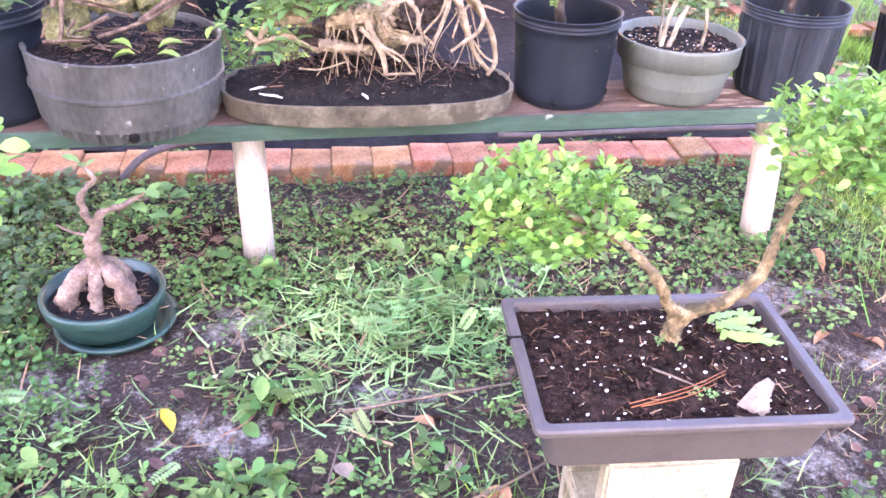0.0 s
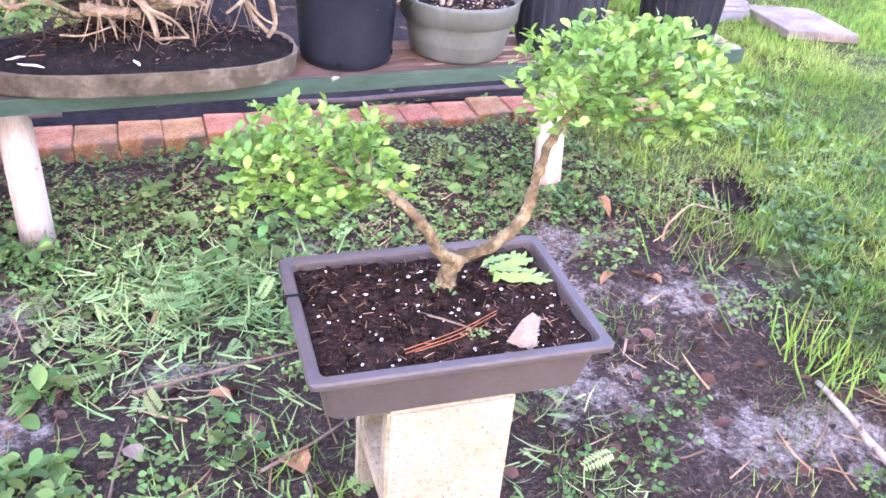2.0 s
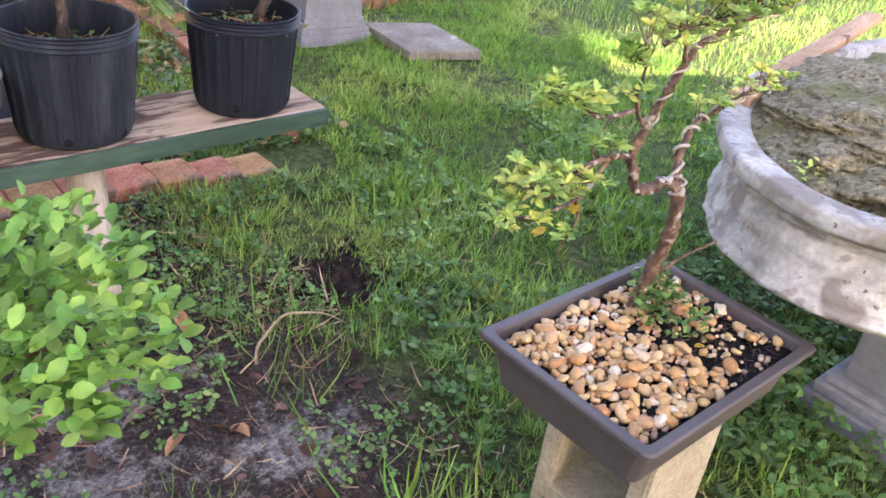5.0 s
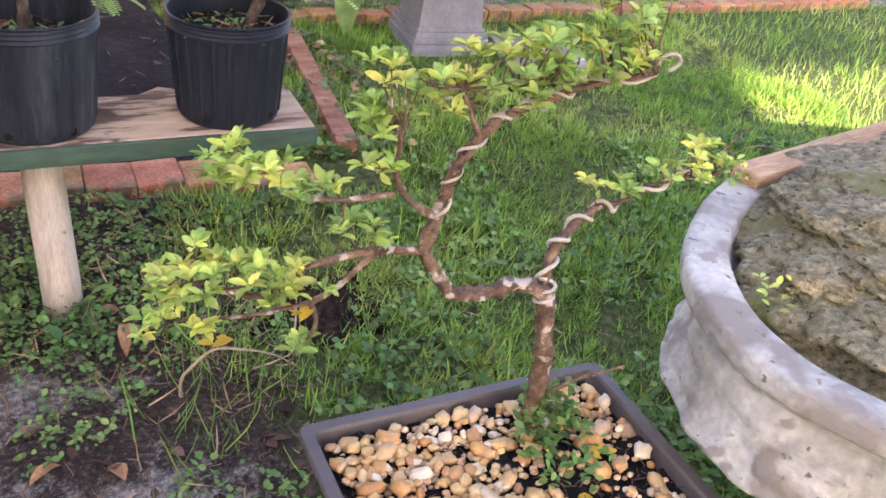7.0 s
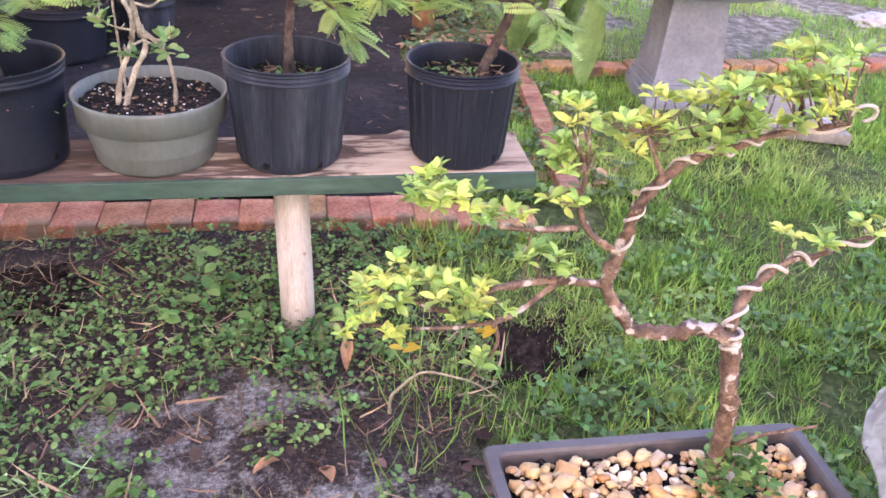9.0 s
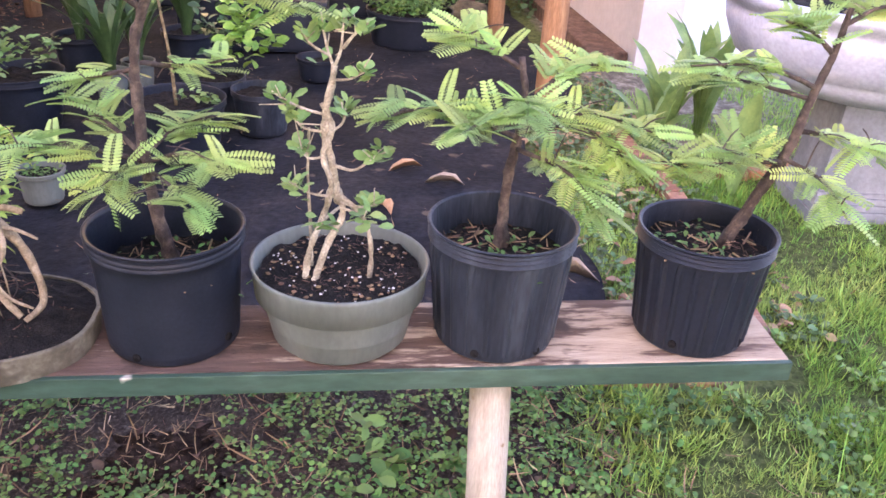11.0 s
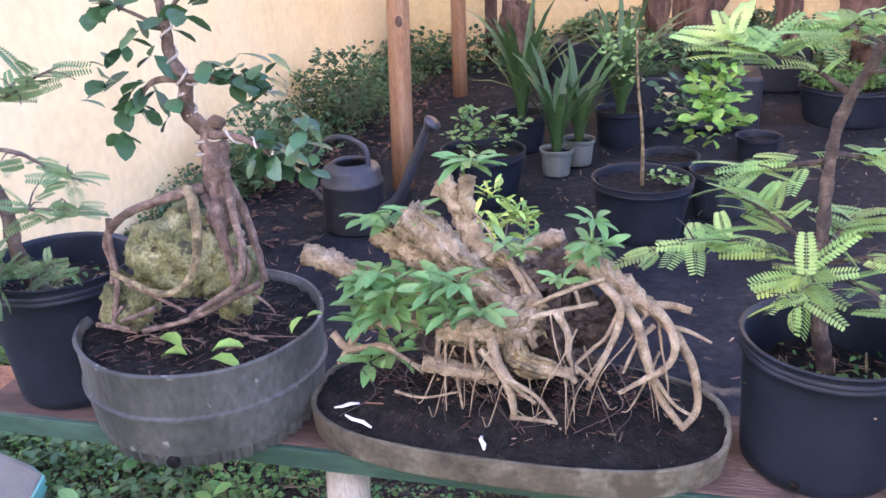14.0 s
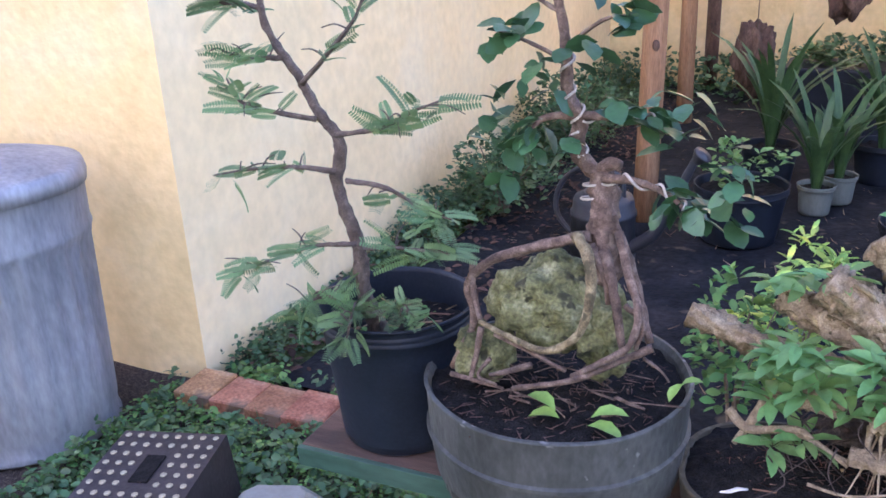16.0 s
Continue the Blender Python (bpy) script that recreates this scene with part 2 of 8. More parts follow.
def pebble_tint(m):
    N, L = m.node_tree.nodes, m.node_tree.links
    b = N["Principled BSDF"]
    old = b.inputs["Base Color"].links[0].from_socket
    oi, r, mx = N.new("ShaderNodeObjectInfo"), N.new("ShaderNodeValToRGB"), N.new("ShaderNodeMix")
    stops = [(0.0, (0.58, 0.42, 0.19)), (0.22, (0.52, 0.29, 0.10)), (0.38, (0.64, 0.52, 0.30)), (0.55, (0.44, 0.21, 0.07)), (0.68, (0.60, 0.44, 0.21)), (0.84, (0.34, 0.20, 0.10)), (0.94, (0.68, 0.62, 0.48))]
    for k in range(len(stops) - 2):
        r.color_ramp.elements.new(0.5)
    for e, (p, c) in zip(r.color_ramp.elements, stops):
        e.position, e.color = p, (*c, 1)
    L.new(oi.outputs["Random"], r.inputs[0])
    mx.data_type, mx.blend_type = "RGBA", "MULTIPLY"
    mx.inputs[0].default_value = 1.0
    L.new(old, mx.inputs[6])
    L.new(r.outputs[0], mx.inputs[7])
    L.new(mx.outputs[2], b.inputs["Base Color"])


pebble_tint(M_PEBBLE)
M_BARK = speckle(mat("pale bark", [(0.06, 0.044, 0.022), (0.16, 0.12, 0.06), (0.32, 0.26, 0.14)], 45, 0.9, 0.9, 140, fine=0.35), (0.075, 0.062, 0.03), 38, 0.56)
M_BARKD = mat("dark bark", [(0.022, 0.016, 0.014), (0.055, 0.04, 0.033), (0.12, 0.09, 0.07)], 50, 0.9, 1.0, 130, fine=0.35)
M_BARK2 = speckle(mat("lichen spotted bark", [(0.045, 0.027, 0.019), (0.12, 0.075, 0.05), (0.22, 0.15, 0.105)], 50, 0.9, 1.0, 120, fine=0.4), (0.36, 0.32, 0.27), 44, 0.59)
M_BARKR = mat("reddish bark", [(0.05, 0.031, 0.023), (0.115, 0.076, 0.056), (0.23, 0.165, 0.122)], 50, 0.9, 0.9, 130, fine=0.35)
M_ROOT = mat("bare pale root", [(0.1462, 0.1049, 0.06192), (0.2408, 0.1823, 0.1118), (0.3956, 0.3225, 0.215)], 34, 0.85, 1.0, 90, fine=0.3)
M_BARKT = mat("tan swollen bark", [(0.07, 0.046, 0.036), (0.17, 0.12, 0.092), (0.30, 0.225, 0.165)], 22, 0.85, 0.7, 110, fine=0.3)
M_BARKE = mat("brown grey bark", [(0.045, 0.032, 0.026), (0.095, 0.07, 0.055), (0.17, 0.13, 0.10)], 50, 0.9, 1.0, 130, fine=0.35)
M_STEM = mat("pale grey brown stem", [(0.1368, 0.1187, 0.07952), (0.2964, 0.2612, 0.1859), (0.4902, 0.4512, 0.3463)], 26, 0.88, 0.8, 90, fine=0.35)
M_WIRE = mat("pale wire", [(0.30, 0.265, 0.215), (0.46, 0.42, 0.36)], 40, 0.6, 0.05, 100, fine=0.2)
M_LEAF1 = mat("glossy small leaf", [(0.085, 0.215, 0.045), (0.165, 0.345, 0.065), (0.31, 0.50, 0.10)], 12, 0.45, 0.1, 100, fine=0.1, island=0.42, trans=0.3, hue=0.014, spec=0.3)
M_LEAF2 = mat("yellow green leaf", [(0.1456, 0.3024, 0.0784), (0.3248, 0.4816, 0.112), (0.6944, 0.672, 0.1456)], 16, 0.5, 0.1, 100, fine=0.1, island=0.4, trans=0.35, hue=0.02)
M_PINN = mat("feathery leaf", [(0.1972, 0.3432, 0.1188), (0.3016, 0.4628, 0.1452), (0.4872, 0.5928, 0.1628)], 6, 0.5, 0.0, 100, fine=0.1, island=0.38, trans=0.45, hue=0.025)
M_PINND = mat("dark feathery leaf", [(0.08925, 0.17, 0.07225), (0.1339, 0.2295, 0.09775), (0.1963, 0.2975, 0.119)], 6, 0.5, 0.0, 100, fine=0.1, island=0.3, trans=0.3)
M_FICUS = mat("leathery leaf", [(0.0192, 0.0576, 0.02856), (0.03456, 0.09216, 0.03672), (0.0576, 0.1306, 0.04488)], 8, 0.35, 0.15, 60, fine=0.12, island=0.35, trans=0.2)
M_SPROUT = mat("fresh sprout leaf", [(0.085, 0.187, 0.0595), (0.1403, 0.2635, 0.085), (0.221, 0.357, 0.1105)], 10, 0.45, 0.1, 80, fine=0.1, island=0.25, trans=0.3)
M_HOYA = mat("pale thick leaf", [(0.20, 0.36, 0.08), (0.30, 0.45, 0.12)], 12, 0.4, 0.1, 60, fine=0.1, trans=0.15)
M_STRAP = mat("strap leaf", [(0.021, 0.06375, 0.0225), (0.0375, 0.09375, 0.0315), (0.0675, 0.1425, 0.045)], 4, 0.45, 0.2, 40, fine=0.12, island=0.25, trans=0.25, stretch=(6, 6, 0.5))
M_GRASS = mat("lawn grass", [(0.09945, 0.2308, 0.03971), (0.1872, 0.3597, 0.0627), (0.3627, 0.4724, 0.1254)], 1.6, 0.6, 0.0, 100, fine=0.15, island=0.5, trans=0.4, hue=0.03)
M_WEED = mat("ground weed", [(0.05, 0.1261, 0.03), (0.095, 0.2085, 0.05), (0.18, 0.3007, 0.085)], 2.2, 0.6, 0.0, 100, fine=0.15, island=0.45, trans=0.25, hue=0.03)
M_CLIP = mat("cut clippings", [(0.11, 0.242, 0.077), (0.198, 0.352, 0.121), (0.363, 0.495, 0.22)], 3, 0.7, 0.0, 100, fine=0.15, island=0.45, trans=0.2, hue=0.03)
M_LITTER = mat("dry litter", [(0.10, 0.055, 0.03), (0.24, 0.15, 0.08), (0.42, 0.32, 0.2)], 3, 0.9, 0.0, 100, fine=0.2, island=0.5, hue=0.02)
M_IVY = mat("ivy leaf", [(0.0392, 0.0896, 0.03584), (0.0672, 0.1344, 0.05376), (0.112, 0.196, 0.0784)], 3, 0.5, 0.0, 100, fine=0.12, island=0.4, trans=0.2, hue=0.03)
M_DRY = mat("dry brown leaf", [(0.20, 0.10, 0.05), (0.36, 0.19, 0.09), (0.46, 0.30, 0.18)], 14, 0.85, 0.5, 60, fine=0.2)
M_PALELEAF = mat("dry pale leaf", [(0.19, 0.145, 0.105), (0.34, 0.275, 0.21)], 18, 0.85, 0.5, 60, fine=0.2)
M_STRAW = mat("dry straw", [(0.176, 0.136, 0.072), (0.288, 0.24, 0.144), (0.352, 0.32, 0.208)], 30, 0.8, 0.4, 60, fine=0.2)
M_NEEDLE = mat("orange pine needle", [(0.30, 0.095, 0.03), (0.42, 0.15, 0.05)], 20, 0.6, 0.0, 60, fine=0.1)
M_TWIG = mat("grey twig", [(0.10, 0.07, 0.05), (0.22, 0.17, 0.12)], 20, 0.9, 0.5, 80, fine=0.25)
M_PVC = speckle(mat("white peeling stick", [(0.1875, 0.1425, 0.0975), (0.375, 0.3375, 0.2925), (0.48, 0.4575, 0.42)], 30, 0.8, 0.6, 60, fine=0.3), (0.13, 0.09, 0.06), 40, 0.6)
M_HOSE = mat("dusty rubber hose", [(0.05, 0.04, 0.038), (0.10, 0.08, 0.075)], 9, 0.6, 0.2, 80, fine=0.2)
M_CAN = mat("grey plastic can", [(0.022, 0.024, 0.031), (0.04, 0.043, 0.052)], 8, 0.45, 0.1, 80, fine=0.1)
M_JUG = mat("cloudy white plastic", [(0.288, 0.296, 0.276), (0.376, 0.38, 0.356)], 8, 0.4, 0.1, 60, fine=0.06, trans=0.4)
M_CRATE = mat("dark brown crate plastic", [(0.021, 0.0165, 0.018), (0.045, 0.036, 0.0375)], 12, 0.55, 0.2, 80, fine=0.25)
M_TEAL = mat("teal film", [(0.10, 0.36, 0.34), (0.14, 0.44, 0.40)], 12, 0.4, 0.0, 80, fine=0.1)
M_DEBRIS = mat("rotting leaf", [(0.025, 0.016, 0.013), (0.07, 0.042, 0.032), (0.16, 0.10, 0.07)], 5, 0.9, 0.0, 100, fine=0.2, island=0.6, hue=0.015, spec=0.2)
M_GRIT = mat("tan gravel", [(0.30, 0.17, 0.08), (0.48, 0.32, 0.17), (0.62, 0.50, 0.34)], 6, 0.7, 0.1, 80, fine=0.2, island=0.45)
M_YFLOWER = mat("yellow leaf", [(0.55, 0.36, 0.03), (0.62, 0.46, 0.06)], 20, 0.5, 0.0, 60, fine=0.1, trans=0.3)
M_SLAB = speckle(mat("grey paver", [(0.12, 0.105, 0.085), (0.2, 0.18, 0.145), (0.28, 0.26, 0.22)], 5, 0.95, 0.5, 90, fine=0.2), (0.4, 0.38, 0.34), 9, 0.68)
# Cloth of the unseen cover added over the poles to dim the back.
M_SHADE = mat("green shade cloth", [(0.10, 0.14, 0.10), (0.14, 0.18, 0.13)], 3, 0.9, 0.2, 50, fine=0.1, trans=0.4)
M_DRIVE = mat("pale concrete paving", [(0.357, 0.3485, 0.3315), (0.4675, 0.459, 0.442), (0.544, 0.5355, 0.5185)], 1.6, 0.9, 0.3, 60, fine=0.12)


def ground_material():
    m = bpy.data.materials.new("sandy soil")
    m.use_nodes = True
    nt = m.node_tree
    N, L = nt.nodes, nt.links
    b = N["Principled BSDF"]
    b.inputs["Roughness"].default_value, b.inputs["Specular IOR Level"].default_value = 0.95, 0.2
    tc = N.new("ShaderNodeTexCoord")

    def noise_of(scale, detail=5, rough=0.6):
        n = N.new("ShaderNodeTexNoise")
        n.inputs["Scale"].default_value, n.inputs["Detail"].default_value, n.inputs["Roughness"].default_value = scale, detail, rough
        L.new(tc.outputs["Object"], n.inputs["Vector"])
        return n.outputs[0]

    def ramp(src, stops):
        r = N.new("ShaderNodeValToRGB")
        for k in range(len(stops) - 2):
            r.color_ramp.elements.new(0.5)
        for e, (p, c) in zip(r.color_ramp.elements, stops):
            e.position, e.color = p, (*c, 1)
        L.new(src, r.inputs[0])
        return r.outputs[0]

    def blend(fac, low, high):
        mx = N.new("ShaderNodeMix")
        mx.data_type = "RGBA"
        L.new(fac, mx.inputs[0])
        L.new(low, mx.inputs[6])
        L.new(high, mx.inputs[7])
        return mx.outputs[2]

    def cover(name, noise_scale, soft):
        """The mesh's own cover value, its edge broken up by noise."""
        at = N.new("ShaderNodeAttribute")
        at.attribute_name = name
        add = N.new("ShaderNodeMath")
        add.operation = "ADD"
        L.new(at.outputs["Fac"], add.inputs[0])
        L.new(noise_of(noise_scale, 10, 0.8), add.inputs[1])
        r = N.new("ShaderNodeMapRange")
        r.inputs[1].default_value, r.inputs[2].default_value = 1.0 - soft, 1.0 + soft
        L.new(add.outputs[0], r.inputs[0])
        return r.outputs[0]

    sand = ramp(noise_of(75, 8, 0.85), [(0.34, (0.04, 0.035, 0.03)), (0.43, (0.15, 0.137, 0.118)), (0.52, (0.32, 0.30, 0.265)), (0.64, (0.60, 0.58, 0.53))])
    humus = ramp(noise_of(95, 6, 0.85), [(0.34, (0.016, 0.0125, 0.011)), (0.48, (0.048, 0.036, 0.031)), (0.58, (0.092, 0.071, 0.056)), (0.68, (0.25, 0.21, 0.17))])
    turf = ramp(noise_of(40, 6, 0.7), [(0.36, (0.032, 0.042, 0.015)), (0.52, (0.075, 0.11, 0.032)), (0.68, (0.15, 0.17, 0.07))])
    dirt = ramp(noise_of(14, 8, 0.75), [(0.36, (0.07, 0.062, 0.045)), (0.5, (0.16, 0.145, 0.11)), (0.64, (0.34, 0.32, 0.27))])
    soil = blend(cover("sand", 17.0, 0.05), humus, sand)
    soil = blend(cover("turf", 9.0, 0.15), soil, turf)
    soil = blend(cover("dirt", 3.0, 0.12), soil, dirt)
    L.new(soil, b.inputs["Base Color"])
    bp = N.new("ShaderNodeBump")
    bp.inputs["Strength"].default_value, bp.inputs["Distance"].default_value = 1.0, 0.012
    L.new(noise_of(110, 6, 0.8), bp.inputs["Height"])
    L.new(bp.outputs[0], b.inputs["Normal"])
    return m


M_GROUND = ground_material()

# ---- mesh helpers ----
class Mesh:
    """Collects vertices and faces of one part."""

    def __init__(self):
        self.v, self.f = [], []

    def add(self, verts, faces):
        o = len(self.v)
        self.v.extend(tuple(p) for p in verts)
        self.f.extend(tuple(i + o for i in q) for q in faces)
        return self

    def tube(self, pts, radii, sides=8, wob=0.0, closed=True):
        pts = [Vector(p) for p in pts]
        n = len(pts)
        if isinstance(radii, (int, float)):
            radii = [radii] * n
        ring, faces, up = [], [], None
        for k, p in enumerate(pts):
            d = (pts[min(k + 1, n - 1)] - pts[max(k - 1, 0)]).normalized()
            if up is None:
                up = d.orthogonal().normalized()
            up = (up - d * up.dot(d)).normalized()
            side = d.cross(up)
            for s in range(sides):
                a = 2 * math.pi * s / sides
                r = radii[k] * (1 + wob * noise.noise(p * 60 + Vector((s * 1.7, 0, 0))) + (0.55 * wob * noise.noise(p * 170 + Vector((s * 2.9, 5, 0))) if wob > 0.45 else 0))
                ring.append(p + up * (math.cos(a) * r) + side * (math.sin(a) * r))
        for k in range(n - 1):
            for s in range(sides):
                t = (s + 1) % sides
                faces.append((k * sides + s, k * sides + t, (k + 1) * sides + t, (k + 1) * sides + s))
        if closed:
            faces.append(tuple(range(sides))[::-1])
            faces.append(tuple((n - 1) * sides + s for s in range(sides)))
        return self.add(ring, faces)

    def lathe(self, profile, n=40, sx=1.0, sy=1.0, ripple=None, cx=0.0, cy=0.0):
        verts, faces = [], []
        for r, z in profile:
            for s in range(n):
                a = 2 * math.pi * s / n
                q = r + (ripple(a, z) if ripple and r > 1e-4 else 0)
                verts.append((cx + q * sx * math.cos(a), cy + q * sy * math.sin(a), z))
        for k in range(len(profile) - 1):
            for s in range(n):
                t = (s + 1) % n
                faces.append((k * n + s, k * n + t, (k + 1) * n + t, (k + 1) * n + s))
        return self.add(verts, faces)

    def box(self, sx, sy, sz, at=(0, 0, 0), bevel=0.0, m=None):
        bm = bmesh.new()
        bmesh.ops.create_cube(bm, size=1.0)
        bmesh.ops.scale(bm, vec=(sx, sy, sz), verts=bm.verts)
        if bevel:
            bmesh.ops.bevel(bm, geom=bm.edges[:], offset=bevel, segments=2, affect="EDGES", profile=0.6)
        mm = (m or Matrix.Identity(4)).copy()
        bm.verts.index_update()
        vs = [Vector(at) + mm @ v.co for v in bm.verts]
        fs = [tuple(v.index for v in f.verts) for f in bm.faces]
        bm.free()
        return self.add(vs, fs)

    def blob(self, radius, at=(0, 0, 0), scale=(1, 1, 1), rough=0.2, freq=3.0, sub=3, seed=0.0):
        bm = bmesh.new()
        bmesh.ops.create_icosphere(bm, subdivisions=sub, radius=1.0)
        off = Vector((seed * 3.1, seed * 1.7, seed))
        vs = []
        for v in bm.verts:
            k = 1 + rough * noise.noise(v.co * freq + off) + 0.4 * rough * noise.noise(v.co * freq * 2.7 + off) + (0.2 * rough * noise.noise(v.co * freq * 6.5 + off) if sub > 3 else 0) + (0.22 * rough * noise.noise(v.co * freq * 14 + off) if sub > 5 else 0)
            vs.append((at[0] + v.co.x * k * radius * scale[0], at[1] + v.co.y * k * radius * scale[1], at[2] + v.co.z * k * radius * scale[2]))
        bm.verts.index_update()
        fs = [tuple(v.index for v in f.verts) for f in bm.faces]
        bm.free()
        return self.add(vs, fs)

    def data(self, name, material, smooth=True):
        me = bpy.data.meshes.new(name)
        me.from_pydata(self.v, [], self.f)
        me.materials.append(material)
        if smooth:
            me.polygons.foreach_set("use_smooth", [True] * len(me.polygons))
        me.update()
        return me


def part(name, mesh, material, parent=None, label="", smooth=True, at=None):
    ob = new(name, mesh.data(name, material, smooth) if isinstance(mesh, Mesh) else mesh)
    if parent is not None:
        ob.parent = parent
    if at is not None:
        ob.matrix_local = at
    return tagged(ob, label)


def thing(name, label, category, at=(0, 0, 0), rz=0.0, group="", kind="", rx=0.0, ry=0.0):
    e = new(name)
    e.empty_display_size = 0.05
    e.matrix_world = pose(*at, rx, ry, rz)
    return tagged(e, label, category, group, kind)


def curve(pts, n=6):
    """A smooth line through the points."""
    p = [Vector(q) for q in pts]
    p = [p[0] * 2 - p[1]] + p + [p[-1] * 2 - p[-2]]
    out = []
    for k in range(1, len(p) - 2):
        for j in range(n):
            t = j / n
            a, b, c, d = p[k - 1], p[k], p[k + 1], p[k + 2]
            out.append(0.5 * (2 * b + (c - a) * t + (2 * a - 5 * b + 4 * c - d) * t * t + (3 * b - a - 3 * c + d) * t ** 3))
    return out + [p[-2]]


def taper(n, a, b, flare=0.0):
    return [a + (b - a) * k / (n - 1) + flare * max(0, 1 - 6 * k / (n - 1)) for k in range(n)]


def limb(mesh, pts, r0, r1, sides=8, wob=0.25, n=6, flare=0.0):
    c = curve(pts, n)
    return mesh.tube(c, taper(len(c), r0, r1, flare), sides, wob)


def rel(pts, base):
    return [(p[0] - base[0], p[1] - base[1], p[2] - base[2]) for p in pts]


# leaf shapes: length along +y from the stalk, width along x
def leaf_shape(width=0.5, bend=0.15, fold=0.12, tip=1.0):
    v = [(0, 0, 0), (-0.5 * width * 0.75, 0.3, fold * 0.8), (0.5 * width * 0.75, 0.3, fold * 0.8), (0, 0.3, 0.0), (-0.5 * width, 0.6, fold - bend * 0.3), (0.5 * width, 0.6, fold - bend * 0.3), (0, 0.62, -bend * 0.3), (-0.28 * width, 0.88, fold * 0.6 - bend * 0.7), (0.28 * width, 0.88, fold * 0.6 - bend * 0.7), (0, tip, -bend)]
    f = [(0, 3, 1), (0, 2, 3), (1, 3, 6, 4), (3, 2, 5, 6), (4, 6, 9, 7), (6, 5, 8, 9)]
    return np.array(v), f


def pinnate_shape(pairs=10, spread=0.2, droop=0.2, fill=0.46):
    """One feathery leaf: blunt leaflets in pairs along a thin stalk, all joined to it."""
    v, f = [(-0.006, 0, 0), (0.006, 0, 0)], []
    last = (0, 1)
    for k in range(pairs):
        t = 0.12 + 0.86 * k / (pairs - 1)
        ln = spread * (0.5 + 0.55 * math.sin(math.pi * (0.16 + 0.74 * t)))
        z = -droop * t * t
        o = len(v)
        v += [(-0.005, t, z), (0.005, t, z)]
        f.append((last[0], last[1], o + 1, o))
        w = fill / pairs
        for s in (-1, 1):
            b = len(v)
            sk = 0.22 * ln
            v += [(s * ln * 0.3, t + 1.1 * w + sk * 0.3, z - 0.01), (s * ln * 0.88, t + w * 0.7 + sk * 0.9, z - 0.03), (s * ln, t + sk, z - 0.04), (s * ln * 0.85, t - w * 0.8 + sk * 0.8, z - 0.03), (s * ln * 0.3, t - 1.1 * w + sk * 0.25, z - 0.012)]
            q = (o if s < 0 else o + 1, b, b + 1, b + 2, b + 3, b + 4)
            f.append(q if s < 0 else q[::-1])
        last = (o, o + 1)
    return np.array(v), f


def scatter(name, shape, places, dirs, sizes, material, parent=None, rolls=None, label="", rng=None, ups=None):
    """Many copies of one small shape in one mesh: places (n,3), dirs (n,3) the way each points, sizes (n,)."""
    v, f = shape
    places, dirs, sizes = np.asarray(places, float), np.asarray(dirs, float), np.asarray(sizes, float)
    n = len(places)
    d = dirs / np.linalg.norm(dirs, axis=1, keepdims=True)
    up = np.tile((0.0, 0.0, 1.0), (n, 1)) if ups is None else np.asarray(ups, float)
    side = np.cross(d, up)
    bad = np.linalg.norm(side, axis=1) < 1e-3
    side[bad] = (1, 0, 0)
    side /= np.linalg.norm(side, axis=1, keepdims=True)
    nrm = np.cross(side, d)
    if rolls is not None:
        c, s = np.cos(rolls)[:, None], np.sin(rolls)[:, None]
        side, nrm = c * side + s * nrm, c * nrm - s * side
    allv = (v[None, :, 0, None] * side[:, None] + v[None, :, 1, None] * d[:, None] + v[None, :, 2, None] * nrm[:, None]) * sizes[:, None, None] + places[:, None]
    k = len(v)
    lens = [len(q) for q in f]
    flat = np.concatenate([np.array(q) for q in f])
    idx = (flat[None] + (np.arange(n) * k)[:, None]).ravel()
    starts = np.concatenate([[0], np.cumsum(lens)[:-1]])
    tot = len(flat)
    me = bpy.data.meshes.new(name)
    me.vertices.add(n * k)
    me.vertices.foreach_set("co", allv.ravel())
    me.loops.add(n * tot)
    me.loops.foreach_set("vertex_index", idx.astype(np.int32))
    me.polygons.add(n * len(f))
    me.polygons.foreach_set("loop_start", (starts[None] + (np.arange(n) * tot)[:, None]).ravel().astype(np.int32))
    me.polygons.foreach_set("use_smooth", np.ones(n * len(f), dtype=bool))
    me.materials.append(material)
    me.update(calc_edges=True)
    me.validate()
    return part(name, me, None, parent, label)


RNG = np.random.default_rng(7)


def away(n, up=0.4, spread=1.0):
    a = RNG.uniform(0, 2 * math.pi, n)
    return np.c_[np.cos(a) * spread, np.sin(a) * spread, RNG.normal(up, 0.35, n)]

# ---- ground, walls and edging ----
def gz(x, y):
    """Height of the ground."""
    x, y = np.asarray(x, float), np.asarray(y, float)
    near = np.exp(-((x - 1.0) ** 2 + (y - 2.2) ** 2) / 18.0)
    return near * (0.008 * np.sin(3.1 * x + 1.3 * y) + 0.007 * np.sin(5.3 * y - 2.2 * x + 1.0) + 0.004 * np.sin(13 * x + 7 * y) + 0.003 * np.sin(17 * y - 11 * x)) - 0.006


def spots(x, y, places):
    """Sum of soft round spots (x, y, half width, half depth)."""
    return sum(np.exp(-(((x - a) / p) ** 2 + ((y - b) / q) ** 2)) for a, b, p, q in places)


